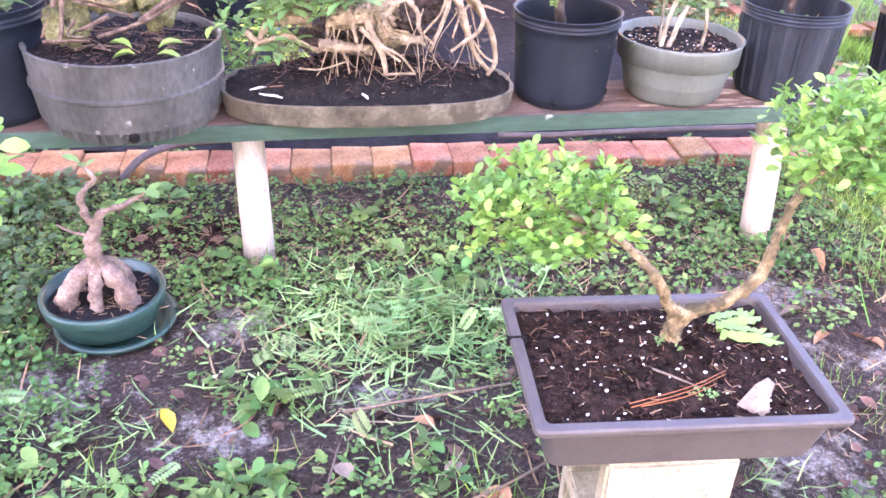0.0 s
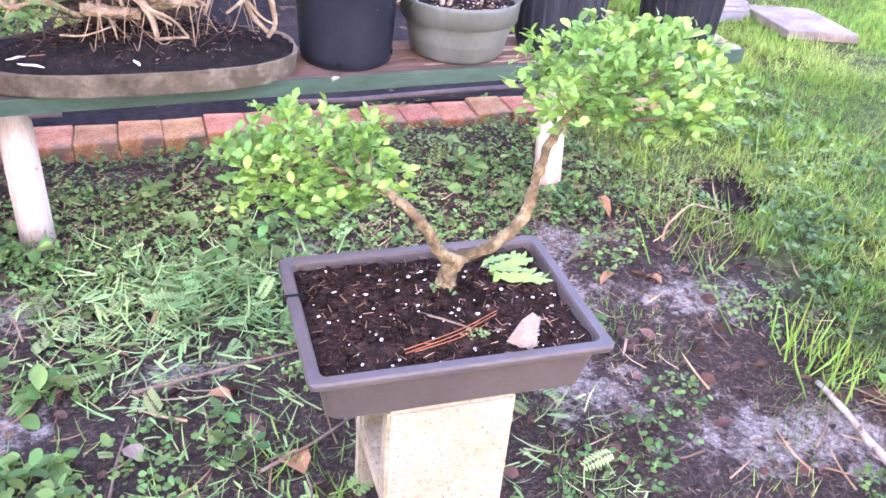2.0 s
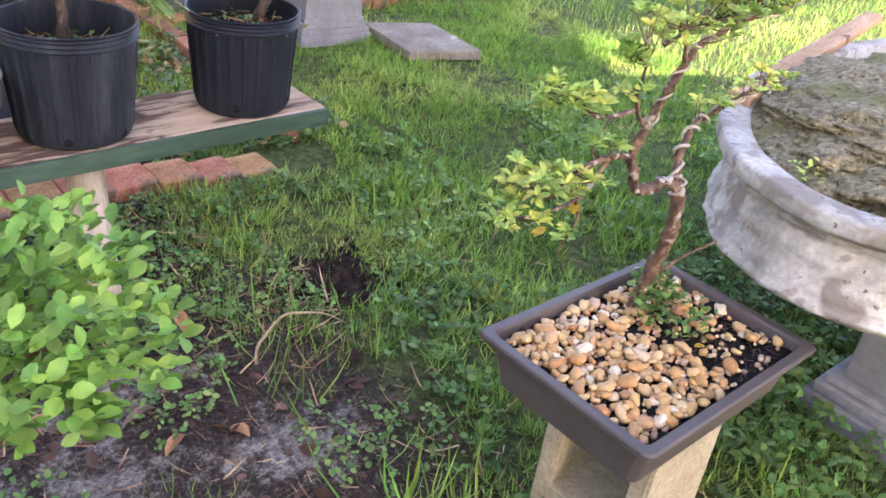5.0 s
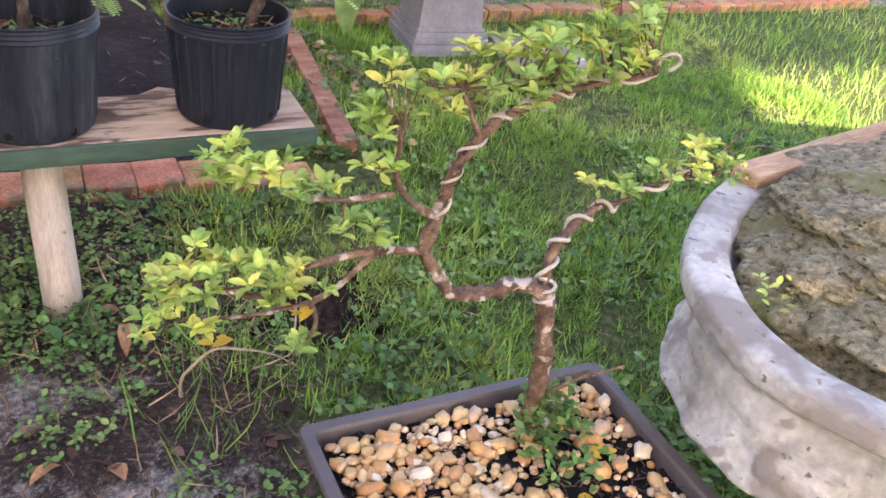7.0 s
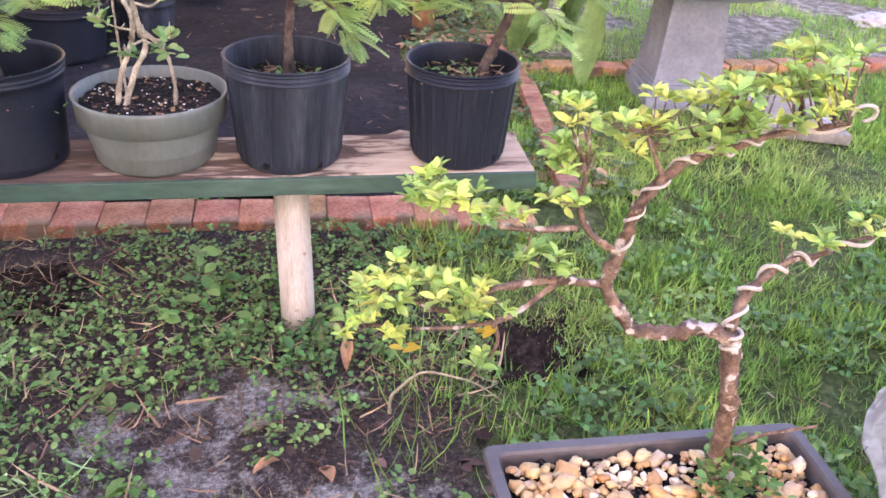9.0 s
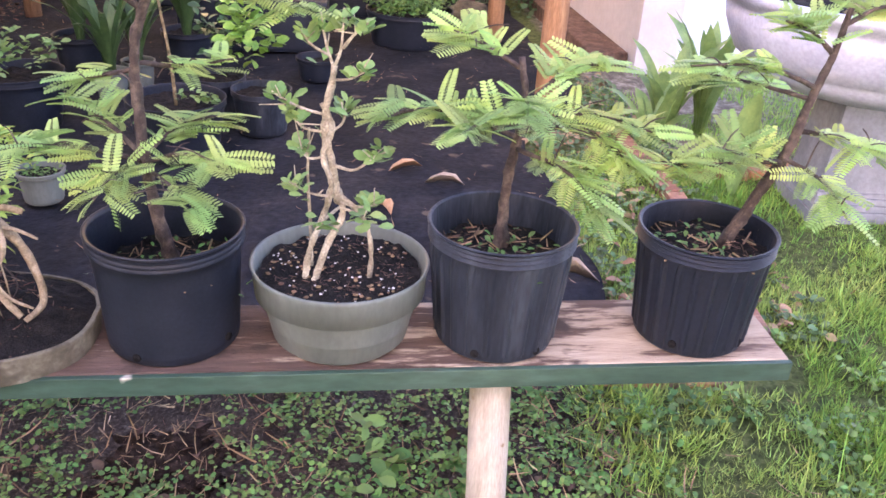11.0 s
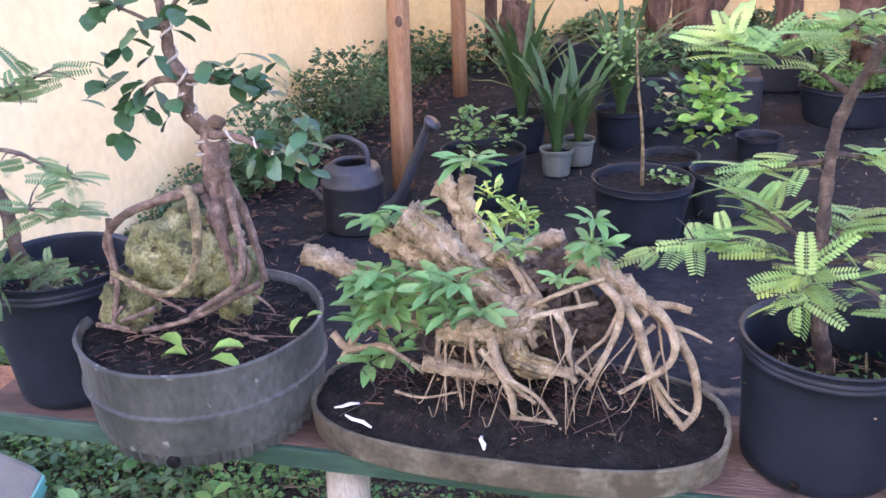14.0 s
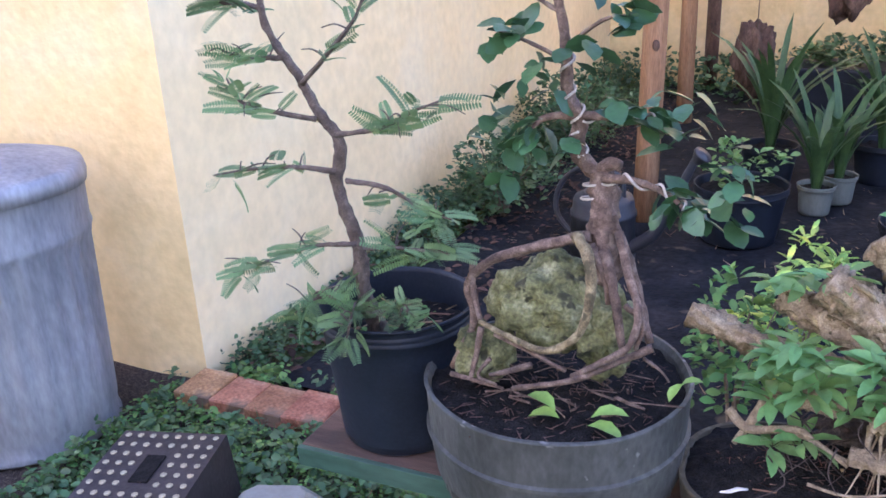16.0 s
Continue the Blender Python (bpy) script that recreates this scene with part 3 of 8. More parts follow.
SANDY = ((1.55, 1.93, 0.17, 0.13), (1.35, 2.28, 0.20, 0.11), (1.20, 2.04, 0.14, 0.13), (1.15, 1.68, 0.14, 0.12), (1.42, 1.46, 0.16, 0.12), (1.62, 1.42, 0.12, 0.12), (-0.03, 2.25, 0.12, 0.10), (-0.44, 2.03, 0.16, 0.12), (0.33, 1.97, 0.16, 0.07), (1.0, 1.86, 0.12, 0.12), (0.62, 2.42, 0.10, 0.06), (-0.05, 1.86, 0.14, 0.08), (1.02, 2.2, 0.08, 0.1))


def make_ground():
    xs = np.r_[-90, -50, -25, -12, -7, -5, np.arange(-4, 6.01, 0.05), 7, 9, 13, 20, 30, 50, 90]
    ys = np.r_[-60, -25, -12, -6, -3, -1.5, np.arange(-0.5, 6.51, 0.05), 7, 8, 10, 14, 20, 35, 60, 110]
    X, Y = np.meshgrid(xs, ys)
    V = np.c_[X.ravel(), Y.ravel(), gz(X, Y).ravel()]
    w = len(xs)
    F = [(j * w + i, j * w + i + 1, (j + 1) * w + i + 1, (j + 1) * w + i) for j in range(len(ys) - 1) for i in range(w - 1)]
    ob = part("ground", Mesh().add(V, F), M_GROUND)
    step = lambda v, lo, hi: np.clip((v - lo) / (hi - lo), 0, 1)
    covers = {"sand": 0.35 + 0.20 * np.clip(spots(X, Y, SANDY), 0, 1),
              "turf": 0.15 + 0.9 * np.maximum(np.maximum(step(X, 1.7, 2.0) * (1 - 0.8 * spots(X, Y, ((1.95, 2.39, 0.15, 0.12),))), step(Y, 3.3, 3.5)), step(Y, 0.7, 0.3)),
              "dirt": 0.1 + 0.9 * step(Y, 4.7, 4.85) * step(X, 2.4, 2.6)}
    for name, values in covers.items():
        ob.data.attributes.new(name, "FLOAT", "POINT").data.foreach_set("value", values.ravel().astype(np.float32))
    return ob


tagged(make_ground(), "sandy dark soil with bare patches under weeds and lawn", "ground", kind="structure")


def wall(name, a, b, height, material, label, thick=0.2, z0=-0.1, cut=(0.0, 0.0)):
    """A wall whose seen face runs from a to b, its thickness behind it (to the left of a to b)."""
    a, b = Vector((*a, 0)), Vector((*b, 0))
    d = b - a
    nrm = Vector((-d.y, d.x, 0)).normalized() * thick
    m = Mesh()
    along = d.normalized()
    vs = [a, b, b + nrm - along * cut[1], a + nrm + along * cut[0]]
    low = [(p.x, p.y, z0) for p in vs]
    top = [(p.x, p.y, height) for p in vs]
    m.add(low + top, [(0, 1, 5, 4), (1, 2, 6, 5), (2, 3, 7, 6), (3, 0, 4, 7), (4, 5, 6, 7)])
    return tagged(part(name, m, material, smooth=False), label, "wall", kind="structure")


wall("wall_house_front", (-9.0, 3.16), (-1.605, 3.18), 3.0, M_YELLOW, "yellow rough stucco house wall with stains", cut=(0, 0.2))
wall("wall_house_side", (-1.605, 3.18), (-1.70, 8.33), 3.0, M_CREAM, "pale cream stucco side wall of the house", cut=(0.21, 0))
wall("wall_back", (-1.70, 8.33), (2.74, 9.11), 3.0, M_YELLOW, "warm yellow stucco back wall behind shade poles")
wall("wall_white", (2.74, 9.11), (2.84, 6.15), 2.6, M_WHITEWALL, "plain white painted wall beside the shade poles", thick=0.25)
# Added baffle, unseen: sun passing below it lights only a lawn patch.
wall("wall_sun_baffle", (9.0, -6.0), (-0.28, -6.0), 8.4, M_CREAM, "unseen cream baffle added to cut the sun above a lawn patch", thick=0.3, z0=4.92)
# Added wall, unseen, whose long shadow keeps the garden out of the sun.
wall("wall_sun_block", (-0.28, -6.0), (-14.0, -6.0), 8.4, M_CREAM, "unseen cream wall added to keep the sun off the garden", thick=0.3)

def fabric_edge(y):
    """How far the black fabric reaches: a strip of weeds beside it up to the second post row."""
    return 1.95 + 0.40 * np.clip((y - 5.0) / 0.5, 0, 1)


def fabric():
    m = Mesh()
    nx, ny = 70, 90
    vs = []
    for j in range(ny):
        for i in range(nx):
            y = 3.215 + 5.05 * j / (ny - 1)
            x = -1.36 + (fabric_edge(y) + 1.36 + 0.02 * math.sin(y * 9)) * i / (nx - 1)
            z = 0.012 + 0.012 * noise.noise(Vector((x * 2, y * 2, 0))) + 0.006 * noise.noise(Vector((x * 9, y * 9, 3)))
            vs.append((x, y, float(gz(x, y)) + z + 0.012))
    m.add(vs, [(j * nx + i, j * nx + i + 1, (j + 1) * nx + i + 1, (j + 1) * nx + i) for j in range(ny - 1) for i in range(nx - 1)])
    return m


tagged(part("ground_cover", fabric(), M_FABRIC), "black woven weed barrier fabric laid on the soil", "ground cover", kind="structure")

# ---- plank bench ----
BZ0, BZ1, BX0, BX1 = 0.395, 0.443, -0.75, 2.03


def bz(x):
    return BZ0 + (BZ1 - BZ0) * (x - BX0) / (BX1 - BX0)


def bench():
    tilt = -math.degrees(math.atan2(BZ1 - BZ0, BX1 - BX0))
    b = thing("plank_bench", "low plank bench with chipped green paint on two pale posts", "bench", (0.5 * (BX0 + BX1), 2.615, 0))
    mid = bz(0.5 * (BX0 + BX1))
    t = pose(0, 0, mid, 0, tilt, 0)
    ln = 1.985 - BX0
    top = Mesh().box(ln, 0.232, 0.034, bevel=0.004)
    part("board", top, M_PLANK, b, "worn reddish plank top with bare wood", smooth=False, at=t @ pose(-0.0225, 0.004, -0.017))
    edge = Mesh().box(ln + 0.004, 0.012, 0.04, bevel=0.002)
    part("front_edge", edge, M_GREENPAINT, b, "chipped dark green painted front edge", smooth=False, at=t @ pose(-0.0225, -0.118, -0.021))
    for px, fx, fy in ((0.0, 0.012, -0.06), (1.427, 0.012, -0.035)):
        m = Mesh()
        pts = [(fx, fy, -0.03), (0.8 * fx, 0.8 * fy, 0.08), (0, 0, bz(px) - 0.036)]
        m.tube(pts, [0.043, 0.042, 0.041], 14, 0.02)
        part("post", m, M_POST, b, "pale weathered round post", at=pose(px - 0.5 * (BX0 + BX1), -0.02, 0))
    return b


bench()

# ---- brick edging ----
def brick_mesh(sx, sy, sz, k):
    bm = bmesh.new()
    bmesh.ops.create_cube(bm, size=1.0)
    bmesh.ops.scale(bm, vec=(sx, sy, sz), verts=bm.verts)
    bmesh.ops.bevel(bm, geom=bm.edges[:], offset=0.004, segments=1, affect="EDGES")
    for v in bm.verts:
        v.co += Vector([0.003 * noise.noise(v.co * 30 + Vector((k * 5, q * 3, 1))) for q in range(3)])
    me = bpy.data.meshes.new("brick")
    bm.to_mesh(me)
    bm.free()
    me.materials.append(M_BRICK)
    return me


# ---- square bonsai pots on blocks ----
def frame_pot(e, sx=0.465, sy=0.33, h=0.099):
    """A rectangular pot with a flat rim, open above; its foot at z = 0."""
    def ring(x, y, z, r, n=5):
        out = []
        for cx, cy, a0 in ((1, 1, 0), (-1, 1, 90), (-1, -1, 180), (1, -1, 270)):
            for k in range(n):
                a = radians(a0 + 90 * k / (n - 1))
                out.append((cx * (x / 2 - r) + r * math.cos(a), cy * (y / 2 - r) + r * math.sin(a), z))
        return out

    prof = [(sx - 0.07, sy - 0.07, 0.0, 0.02), (sx - 0.062, sy - 0.062, 0.004, 0.02), (sx - 0.032, sy - 0.032, h - 0.014, 0.018), (sx - 0.004, sy - 0.004, h - 0.013, 0.014), (sx, sy, h - 0.009, 0.014), (sx, sy, h - 0.003, 0.014), (sx - 0.005, sy - 0.005, h, 0.014), (sx - 0.034, sy - 0.034, h, 0.012), (sx - 0.04, sy - 0.04, h - 0.004, 0.012), (sx - 0.052, sy - 0.052, h - 0.03, 0.012)]
    m = Mesh()
    vs, n = [], 20
    for p in prof:
        vs += ring(*p)
    fs = [(k * n + s, k * n + (s + 1) % n, (k + 1) * n + (s + 1) % n, (k + 1) * n + s) for k in range(len(prof) - 1) for s in range(n)]
    fs.append(tuple(range(n))[::-1])
    m.add(vs, fs)
    part("pot", m, M_POT, e, "brown plastic rectangular pot with flat rim", smooth=False)
    return sx - 0.044, sy - 0.044


def soil_top(e, wx, wy, z, amp=0.012, oval=False, dome=0.0, name="soil", material=M_SOIL, power=2.0):
    m = Mesh()
    n = 36
    vs, fs = [], []
    for j in range(n + 1):
        for i in range(n + 1):
            u, v = 2 * i / n - 1, 2 * j / n - 1
            if oval:
                a, b = u * math.sqrt(1 - v * v / 2), v * math.sqrt(1 - u * u / 2)
                h = math.hypot(a, b)
                if power > 2 and h > 0:
                    q = (abs(a / h) ** power + abs(b / h) ** power) ** (-1 / power)
                    a, b = a * q, b * q
            else:
                a, b = u, v
            x, y = a * wx / 2, b * wy / 2
            r = min(1.0, math.hypot(a, b) if oval else max(abs(a), abs(b)))
            vs.append((x, y, z + dome * (1 - r * r) + amp * (noise.noise(Vector((x * 28, y * 28, z))) + 0.5 * noise.noise(Vector((x * 75, y * 75, z))))))
    for j in range(n):
        for i in range(n):
            k = j * (n + 1) + i
            fs.append((k, k + 1, k + n + 2, k + n + 1))
    m.add(vs, fs)
    return part(name, m, material, e, "dark crumbly potting soil")


def crumbs(e, wx, wy, z, count, material, size, name, oval=False, dome=0.0):
    m = Mesh()
    rng = random.Random(count + int(z * 1000))
    for k in range(count):
        while True:
            a, b = rng.uniform(-1, 1), rng.uniform(-1, 1)
            if not oval or a * a + b * b < 0.95:
                break
        s = size * rng.uniform(0.5, 1.4)
        r2 = a * a + b * b if oval else max(a * a, b * b)
        m.blob(s, (a * wx / 2, b * wy / 2, z + dome * (1 - min(1, r2)) + 0.004 + rng.uniform(0, 0.004)), (1.3, 1, 0.7), 0.5, 2, 1, k * 1.3)
    return tagged(part(name, m, material, e), kind="stuff")


def splinters(e, wx, wy, z, count, material, name, ln=0.02, oval=False, dome=0.0):
    """Bark chips and fibres lying on the soil."""
    pl, dr, sz = [], [], []
    for k in range(count):
        while True:
            a, b = RNG.uniform(-1, 1), RNG.uniform(-1, 1)
            if not oval or a * a + b * b < 0.95:
                break
        pl.append((a * wx / 2, b * wy / 2, z + dome * (1 - min(1, a * a + b * b if oval else max(a * a, b * b))) + RNG.uniform(0.002, 0.009)))
        t = RNG.uniform(0, 6.28)
        dr.append((math.cos(t), math.sin(t), RNG.normal(0, 0.25)))
        sz.append(ln * RNG.uniform(0.4, 1.5))
    shp = (np.array([(-0.05, 0, 0), (0.05, 0, 0), (0.04, 1, 0), (-0.04, 1, 0), (0, 0, 0.06), (0, 1, 0.06)]), [(0, 4, 5, 3), (4, 1, 2, 5), (0, 1, 4), (3, 5, 2)])
    ob = scatter(name, shp, pl, dr, sz, material, e)
    return tagged(ob, kind="stuff")


def cinder_block(at, rz, label):
    e = thing("concrete_block", label, "concrete block", at, rz, group="concrete blocks under bonsai pots")
    ys, zs = [0, 0.034, 0.171, 0.205], [0, 0.034, 0.178, 0.212, 0.356, 0.39]
    hollow = {(1, 1), (1, 3)}
    bm = bmesh.new()
    cache = {}

    def vert(x, y, z):
        key = (round(x, 4), round(y, 4), round(z, 4))
        if key not in cache:
            cache[key] = bm.verts.new((x, y, z))
        return cache[key]

    w = 0.205
    for j in range(3):
        for k in range(5):
            if (j, k) in hollow:
                continue
            y0, y1, z0, z1 = ys[j], ys[j + 1], zs[k], zs[k + 1]
            for x in (0, w):
                q = [vert(x, y0, z0), vert(x, y1, z0), vert(x, y1, z1), vert(x, y0, z1)]
                bm.faces.new(q if x else q[::-1])
            for dj, dk, q in ((-1, 0, [(y0, z0), (y0, z1)]), (1, 0, [(y1, z1), (y1, z0)]), (0, -1, [(y1, z0), (y0, z0)]), (0, 1, [(y0, z1), (y1, z1)])):
                jj, kk = j + dj, k + dk
                if 0 <= jj < 3 and 0 <= kk < 5 and (jj, kk) not in hollow:
                    continue
                (a, b), (c, d) = q
                bm.faces.new([vert(0, a, b), vert(w, a, b), vert(w, c, d), vert(0, c, d)])
    bmesh.ops.recalc_face_normals(bm, faces=bm.faces)
    sharp = [ed for ed in bm.edges if len(ed.link_faces) == 2 and ed.calc_face_angle() > 0.5]
    bmesh.ops.bevel(bm, geom=sharp, offset=0.005, segments=2, affect="EDGES")
    bmesh.ops.translate(bm, verts=bm.verts, vec=(-w / 2, -0.1025, -0.061))
    me = bpy.data.meshes.new("block_body")
    bm.to_mesh(me)
    bm.free()
    me.materials.append(M_BLOCK)
    part("block_body", me, None, e)
    return e


cinder_block((0.688, 1.478, 0), -2, "pale concrete block standing on end under a bonsai pot")
cinder_block((1.893, 1.418, 0.012), 3, "pale hollow concrete block on end, two cells showing")

OVAL = leaf_shape(0.62, 0.12, 0.1)
ROUND = leaf_shape(0.8, 0.1, 0.08, 0.98)
LANCE = leaf_shape(0.34, 0.22, 0.08)
PINN = pinnate_shape(12, 0.21, 0.16, 0.41)
PINNF = pinnate_shape(14, 0.2, 0.25, 0.42)


def rosettes(centres, per, size, out=0.35, jitter=0.008, up=0.35):
    """Leaves in little whorls: places, directions and sizes."""
    pl, dr, sz = [], [], []
    for c, d in centres:
        for k in range(per):
            a = k * 2.4 + RNG.uniform(0, 1)
            v = np.array((math.cos(a), math.sin(a), RNG.normal(up, 0.3))) + out * np.array(d)
            pl.append(np.array(c) + RNG.normal(0, jitter, 3))
            dr.append(v)
            sz.append(size * RNG.uniform(0.6, 1.25))
    return np.array(pl), np.array(dr), np.array(sz)


def pad(centre, radii, count, hollow=0.45, lower=0.5):
    """Twig tips through a flattish clump, with an uneven outline."""
    out = []
    while len(out) < count:
        p = RNG.uniform(-1, 1, 3)
        r = np.linalg.norm(p)
        edge = 0.86 + 0.3 * noise.noise(Vector(p / max(r, 0.01) * 2.1 + np.array(centre) * 7))
        if r > edge or r < hollow * RNG.uniform(0.3, 1) or p[2] < -lower:
            continue
        out.append((np.array(centre) + p * radii, p / max(r, 0.01)))
    return out


def bonsai_pads():
    base = (0.699, 1.511, 0.328)
    e = thing("bonsai_tree", "two-armed bonsai with round leaf pads in a brown pot", "bonsai", base, -2.5)
    wx, wy = frame_pot(e)
    soil_top(e, wx, wy, 0.082, 0.014, False, 0.016, material=M_SOILR)
    crumbs(e, wx * 0.95, wy * 0.95, 0.081, 110, M_PERL, 0.002, "perlite", dome=0.016)
    splinters(e, wx * 0.96, wy * 0.96, 0.081, 3000, M_REDFIBRE, "bark_chip", 0.0085, dome=0.016)
    crumbs(e, wx * 0.95, wy * 0.95, 0.079, 420, M_SOILR, 0.0055, "clod", dome=0.016)
    splinters(e, wx * 0.96, wy * 0.96, 0.083, 240, M_LITTER, "fibre", 0.012, dome=0.018)

    def R(*p):
        return rel(p, base)

    tr = Mesh()
    limb(tr, R((0.716, 1.545, 0.405), (0.722, 1.55, 0.445), (0.742, 1.553, 0.480)), 0.016, 0.0135, 16, 0.6, 10, flare=0.008)
    part("trunk", tr, M_BARK, e, "gnarled pale brown trunk")
    b1 = Mesh()
    limb(b1, R((0.738, 1.552, 0.472), (0.795, 1.543, 0.502), (0.842, 1.545, 0.548), (0.857, 1.555, 0.605), (0.878, 1.565, 0.665), (0.91, 1.567, 0.71), (0.97, 1.54, 0.75)), 0.0102, 0.005, 12, 0.65, 10)
    for q in ((0.86, 1.60, 0.77), (1.02, 1.47, 0.775), (0.93, 1.62, 0.80), (1.06, 1.55, 0.785), (0.98, 1.42, 0.76)):
        limb(b1, R((0.92, 1.56, 0.715), tuple((np.array(q) + (0.92, 1.56, 0.715)) / 2 + (0, 0, -0.008)), q), 0.005, 0.0015, 6, 0.2)
    part("branch", b1, M_BARK, e)
    b2 = Mesh()
    limb(b2, R((0.735, 1.552, 0.468), (0.70, 1.535, 0.502), (0.676, 1.525, 0.548), (0.64, 1.54, 0.588), (0.60, 1.57, 0.61), (0.55, 1.62, 0.615)), 0.0102, 0.0045, 12, 0.65, 10)
    for q in ((0.46, 1.58, 0.62), (0.50, 1.70, 0.63), (0.57, 1.66, 0.655), (0.44, 1.66, 0.60), (0.60, 1.60, 0.65)):
        limb(b2, R((0.60, 1.57, 0.61), tuple((np.array(q) + (0.60, 1.57, 0.61)) / 2 + (0, 0, -0.006)), q), 0.0045, 0.0014, 6, 0.2)
    part("branch", b2, M_BARK, e)
    for c, r, k in (((0.522, 1.64, 0.608), (0.16, 0.13, 0.105), 270), ((0.965, 1.53, 0.772), (0.20, 0.165, 0.097), 340)):
        p, d, s = rosettes(pad(rel([c], base)[0], r, k), 6, 0.0188, 0.6, 0.006, 0.45)
        scatter("crown", OVAL, p, d, s, M_LEAF1, e, RNG.normal(0, 0.5, len(p)), "clump of small glossy green leaves")
    sp = pad((0.012, 0.02, 0.105), (0.022, 0.02, 0.008), 7, 0.1, 0.9) + pad((0.03, -0.095, 0.098), (0.022, 0.012, 0.006), 7, 0.1, 0.9)
    p, d, s = rosettes(sp, 4, 0.008, 0.2, 0.003, 0.5)
    tagged(scatter("weed", OVAL, p, d, s, M_SPROUT, e), kind="stuff")
    part("crack", Mesh().box(0.032, 0.005, 0.016, (-0.222, 0.052, 0.0925), 0.001), M_SOIL, e, "dark notch in the rim", smooth=False)
    # things lying on the soil
    nd = Mesh()
    for a, b in (((-0.085, -0.118, 0.097), (0.075, -0.06, 0.104)), ((-0.07, -0.116, 0.096), (0.055, -0.078, 0.102)), ((-0.085, -0.110, 0.097), (0.08, -0.05, 0.103))):
        limb(nd, (a, tuple((np.array(a) + b) / 2 + (0.008, -0.008, 0.004)), b), 0.0008, 0.0006, 5, 0)
    part("pine_needle", nd, M_NEEDLE, e, "orange pine needles on the soil")
    tw = Mesh()
    limb(tw, ((-0.04, -0.03, 0.1), (-0.01, -0.06, 0.105), (0.03, -0.085, 0.1)), 0.0022, 0.0012, 5, 0.3)
    part("twig", tw, M_TWIG, e)
    v = [(-0.004, 0.0, 0.058), (-0.032, 0.010, 0.004), (-0.008, -0.018, 0.0), (0.012, -0.012, 0.002), (0.030, 0.012, 0.0), (-0.018, 0.004, 0.044), (-0.001, -0.010, 0.036), (0.019, 0.004, 0.040), (0.004, 0.014, 0.02)]
    f = [(0, 5, 6), (5, 1, 2, 6), (0, 6, 7), (6, 2, 3), (6, 3, 4, 7), (0, 7, 8), (7, 4, 8), (0, 8, 5), (5, 8, 1)]
    lf = Mesh().add(v, f)
    part("dry_leaf", lf, M_PALELEAF, e, "folded dry pale brown leaf", at=pose(0.105, -0.118, 0.086, 0, 6, 14))
    for dx, dy, rz in ((0.115, 0.065, -70), (0.12, 0.05, -100)):
        v, f = pinnate_shape(8, 0.2, 0.2, 0.62)
        part("fallen_leaf", Mesh().add([(p[0] * 0.1, p[1] * 0.1 + 0.004 * math.sin(p[0] * 30), p[2] * 0.1 + 0.009 * noise.noise(Vector(p) * 9)) for p in v], f), M_HOYA, e, "pale green fallen frond", at=pose(dx - 0.02, dy, 0.107, 4, 6, rz))
    return e


bonsai_pads()


def wire_coil(mesh, pts, radius, turns, wire=0.0022):
    c = curve(pts, 10)
    n = int(turns * 14)
    out = []
    up = Vector((0, 0, 1))
    for k in range(n):
        t = k / (n - 1) * (len(c) - 1)
        i = min(int(t), len(c) - 2)
        p = c[i].lerp(c[i + 1], t - i)
        d = (c[i + 1] - c[i]).normalized()
        s = d.cross(up)
        s = s.normalized() if s.length > 0.05 else d.orthogonal().normalized()
        q = d.cross(s)
        a = 2 * math.pi * turns * k / (n - 1) + 0.9 * math.sin(k * 0.11 + radius * 900)
        r = radius * (1 - 0.3 * k / n) * (1 + 0.14 * math.sin(k * 0.37))
        out.append(p + s * math.cos(a) * r + q * math.sin(a) * r)
    return mesh.tube(out, wire, 6)


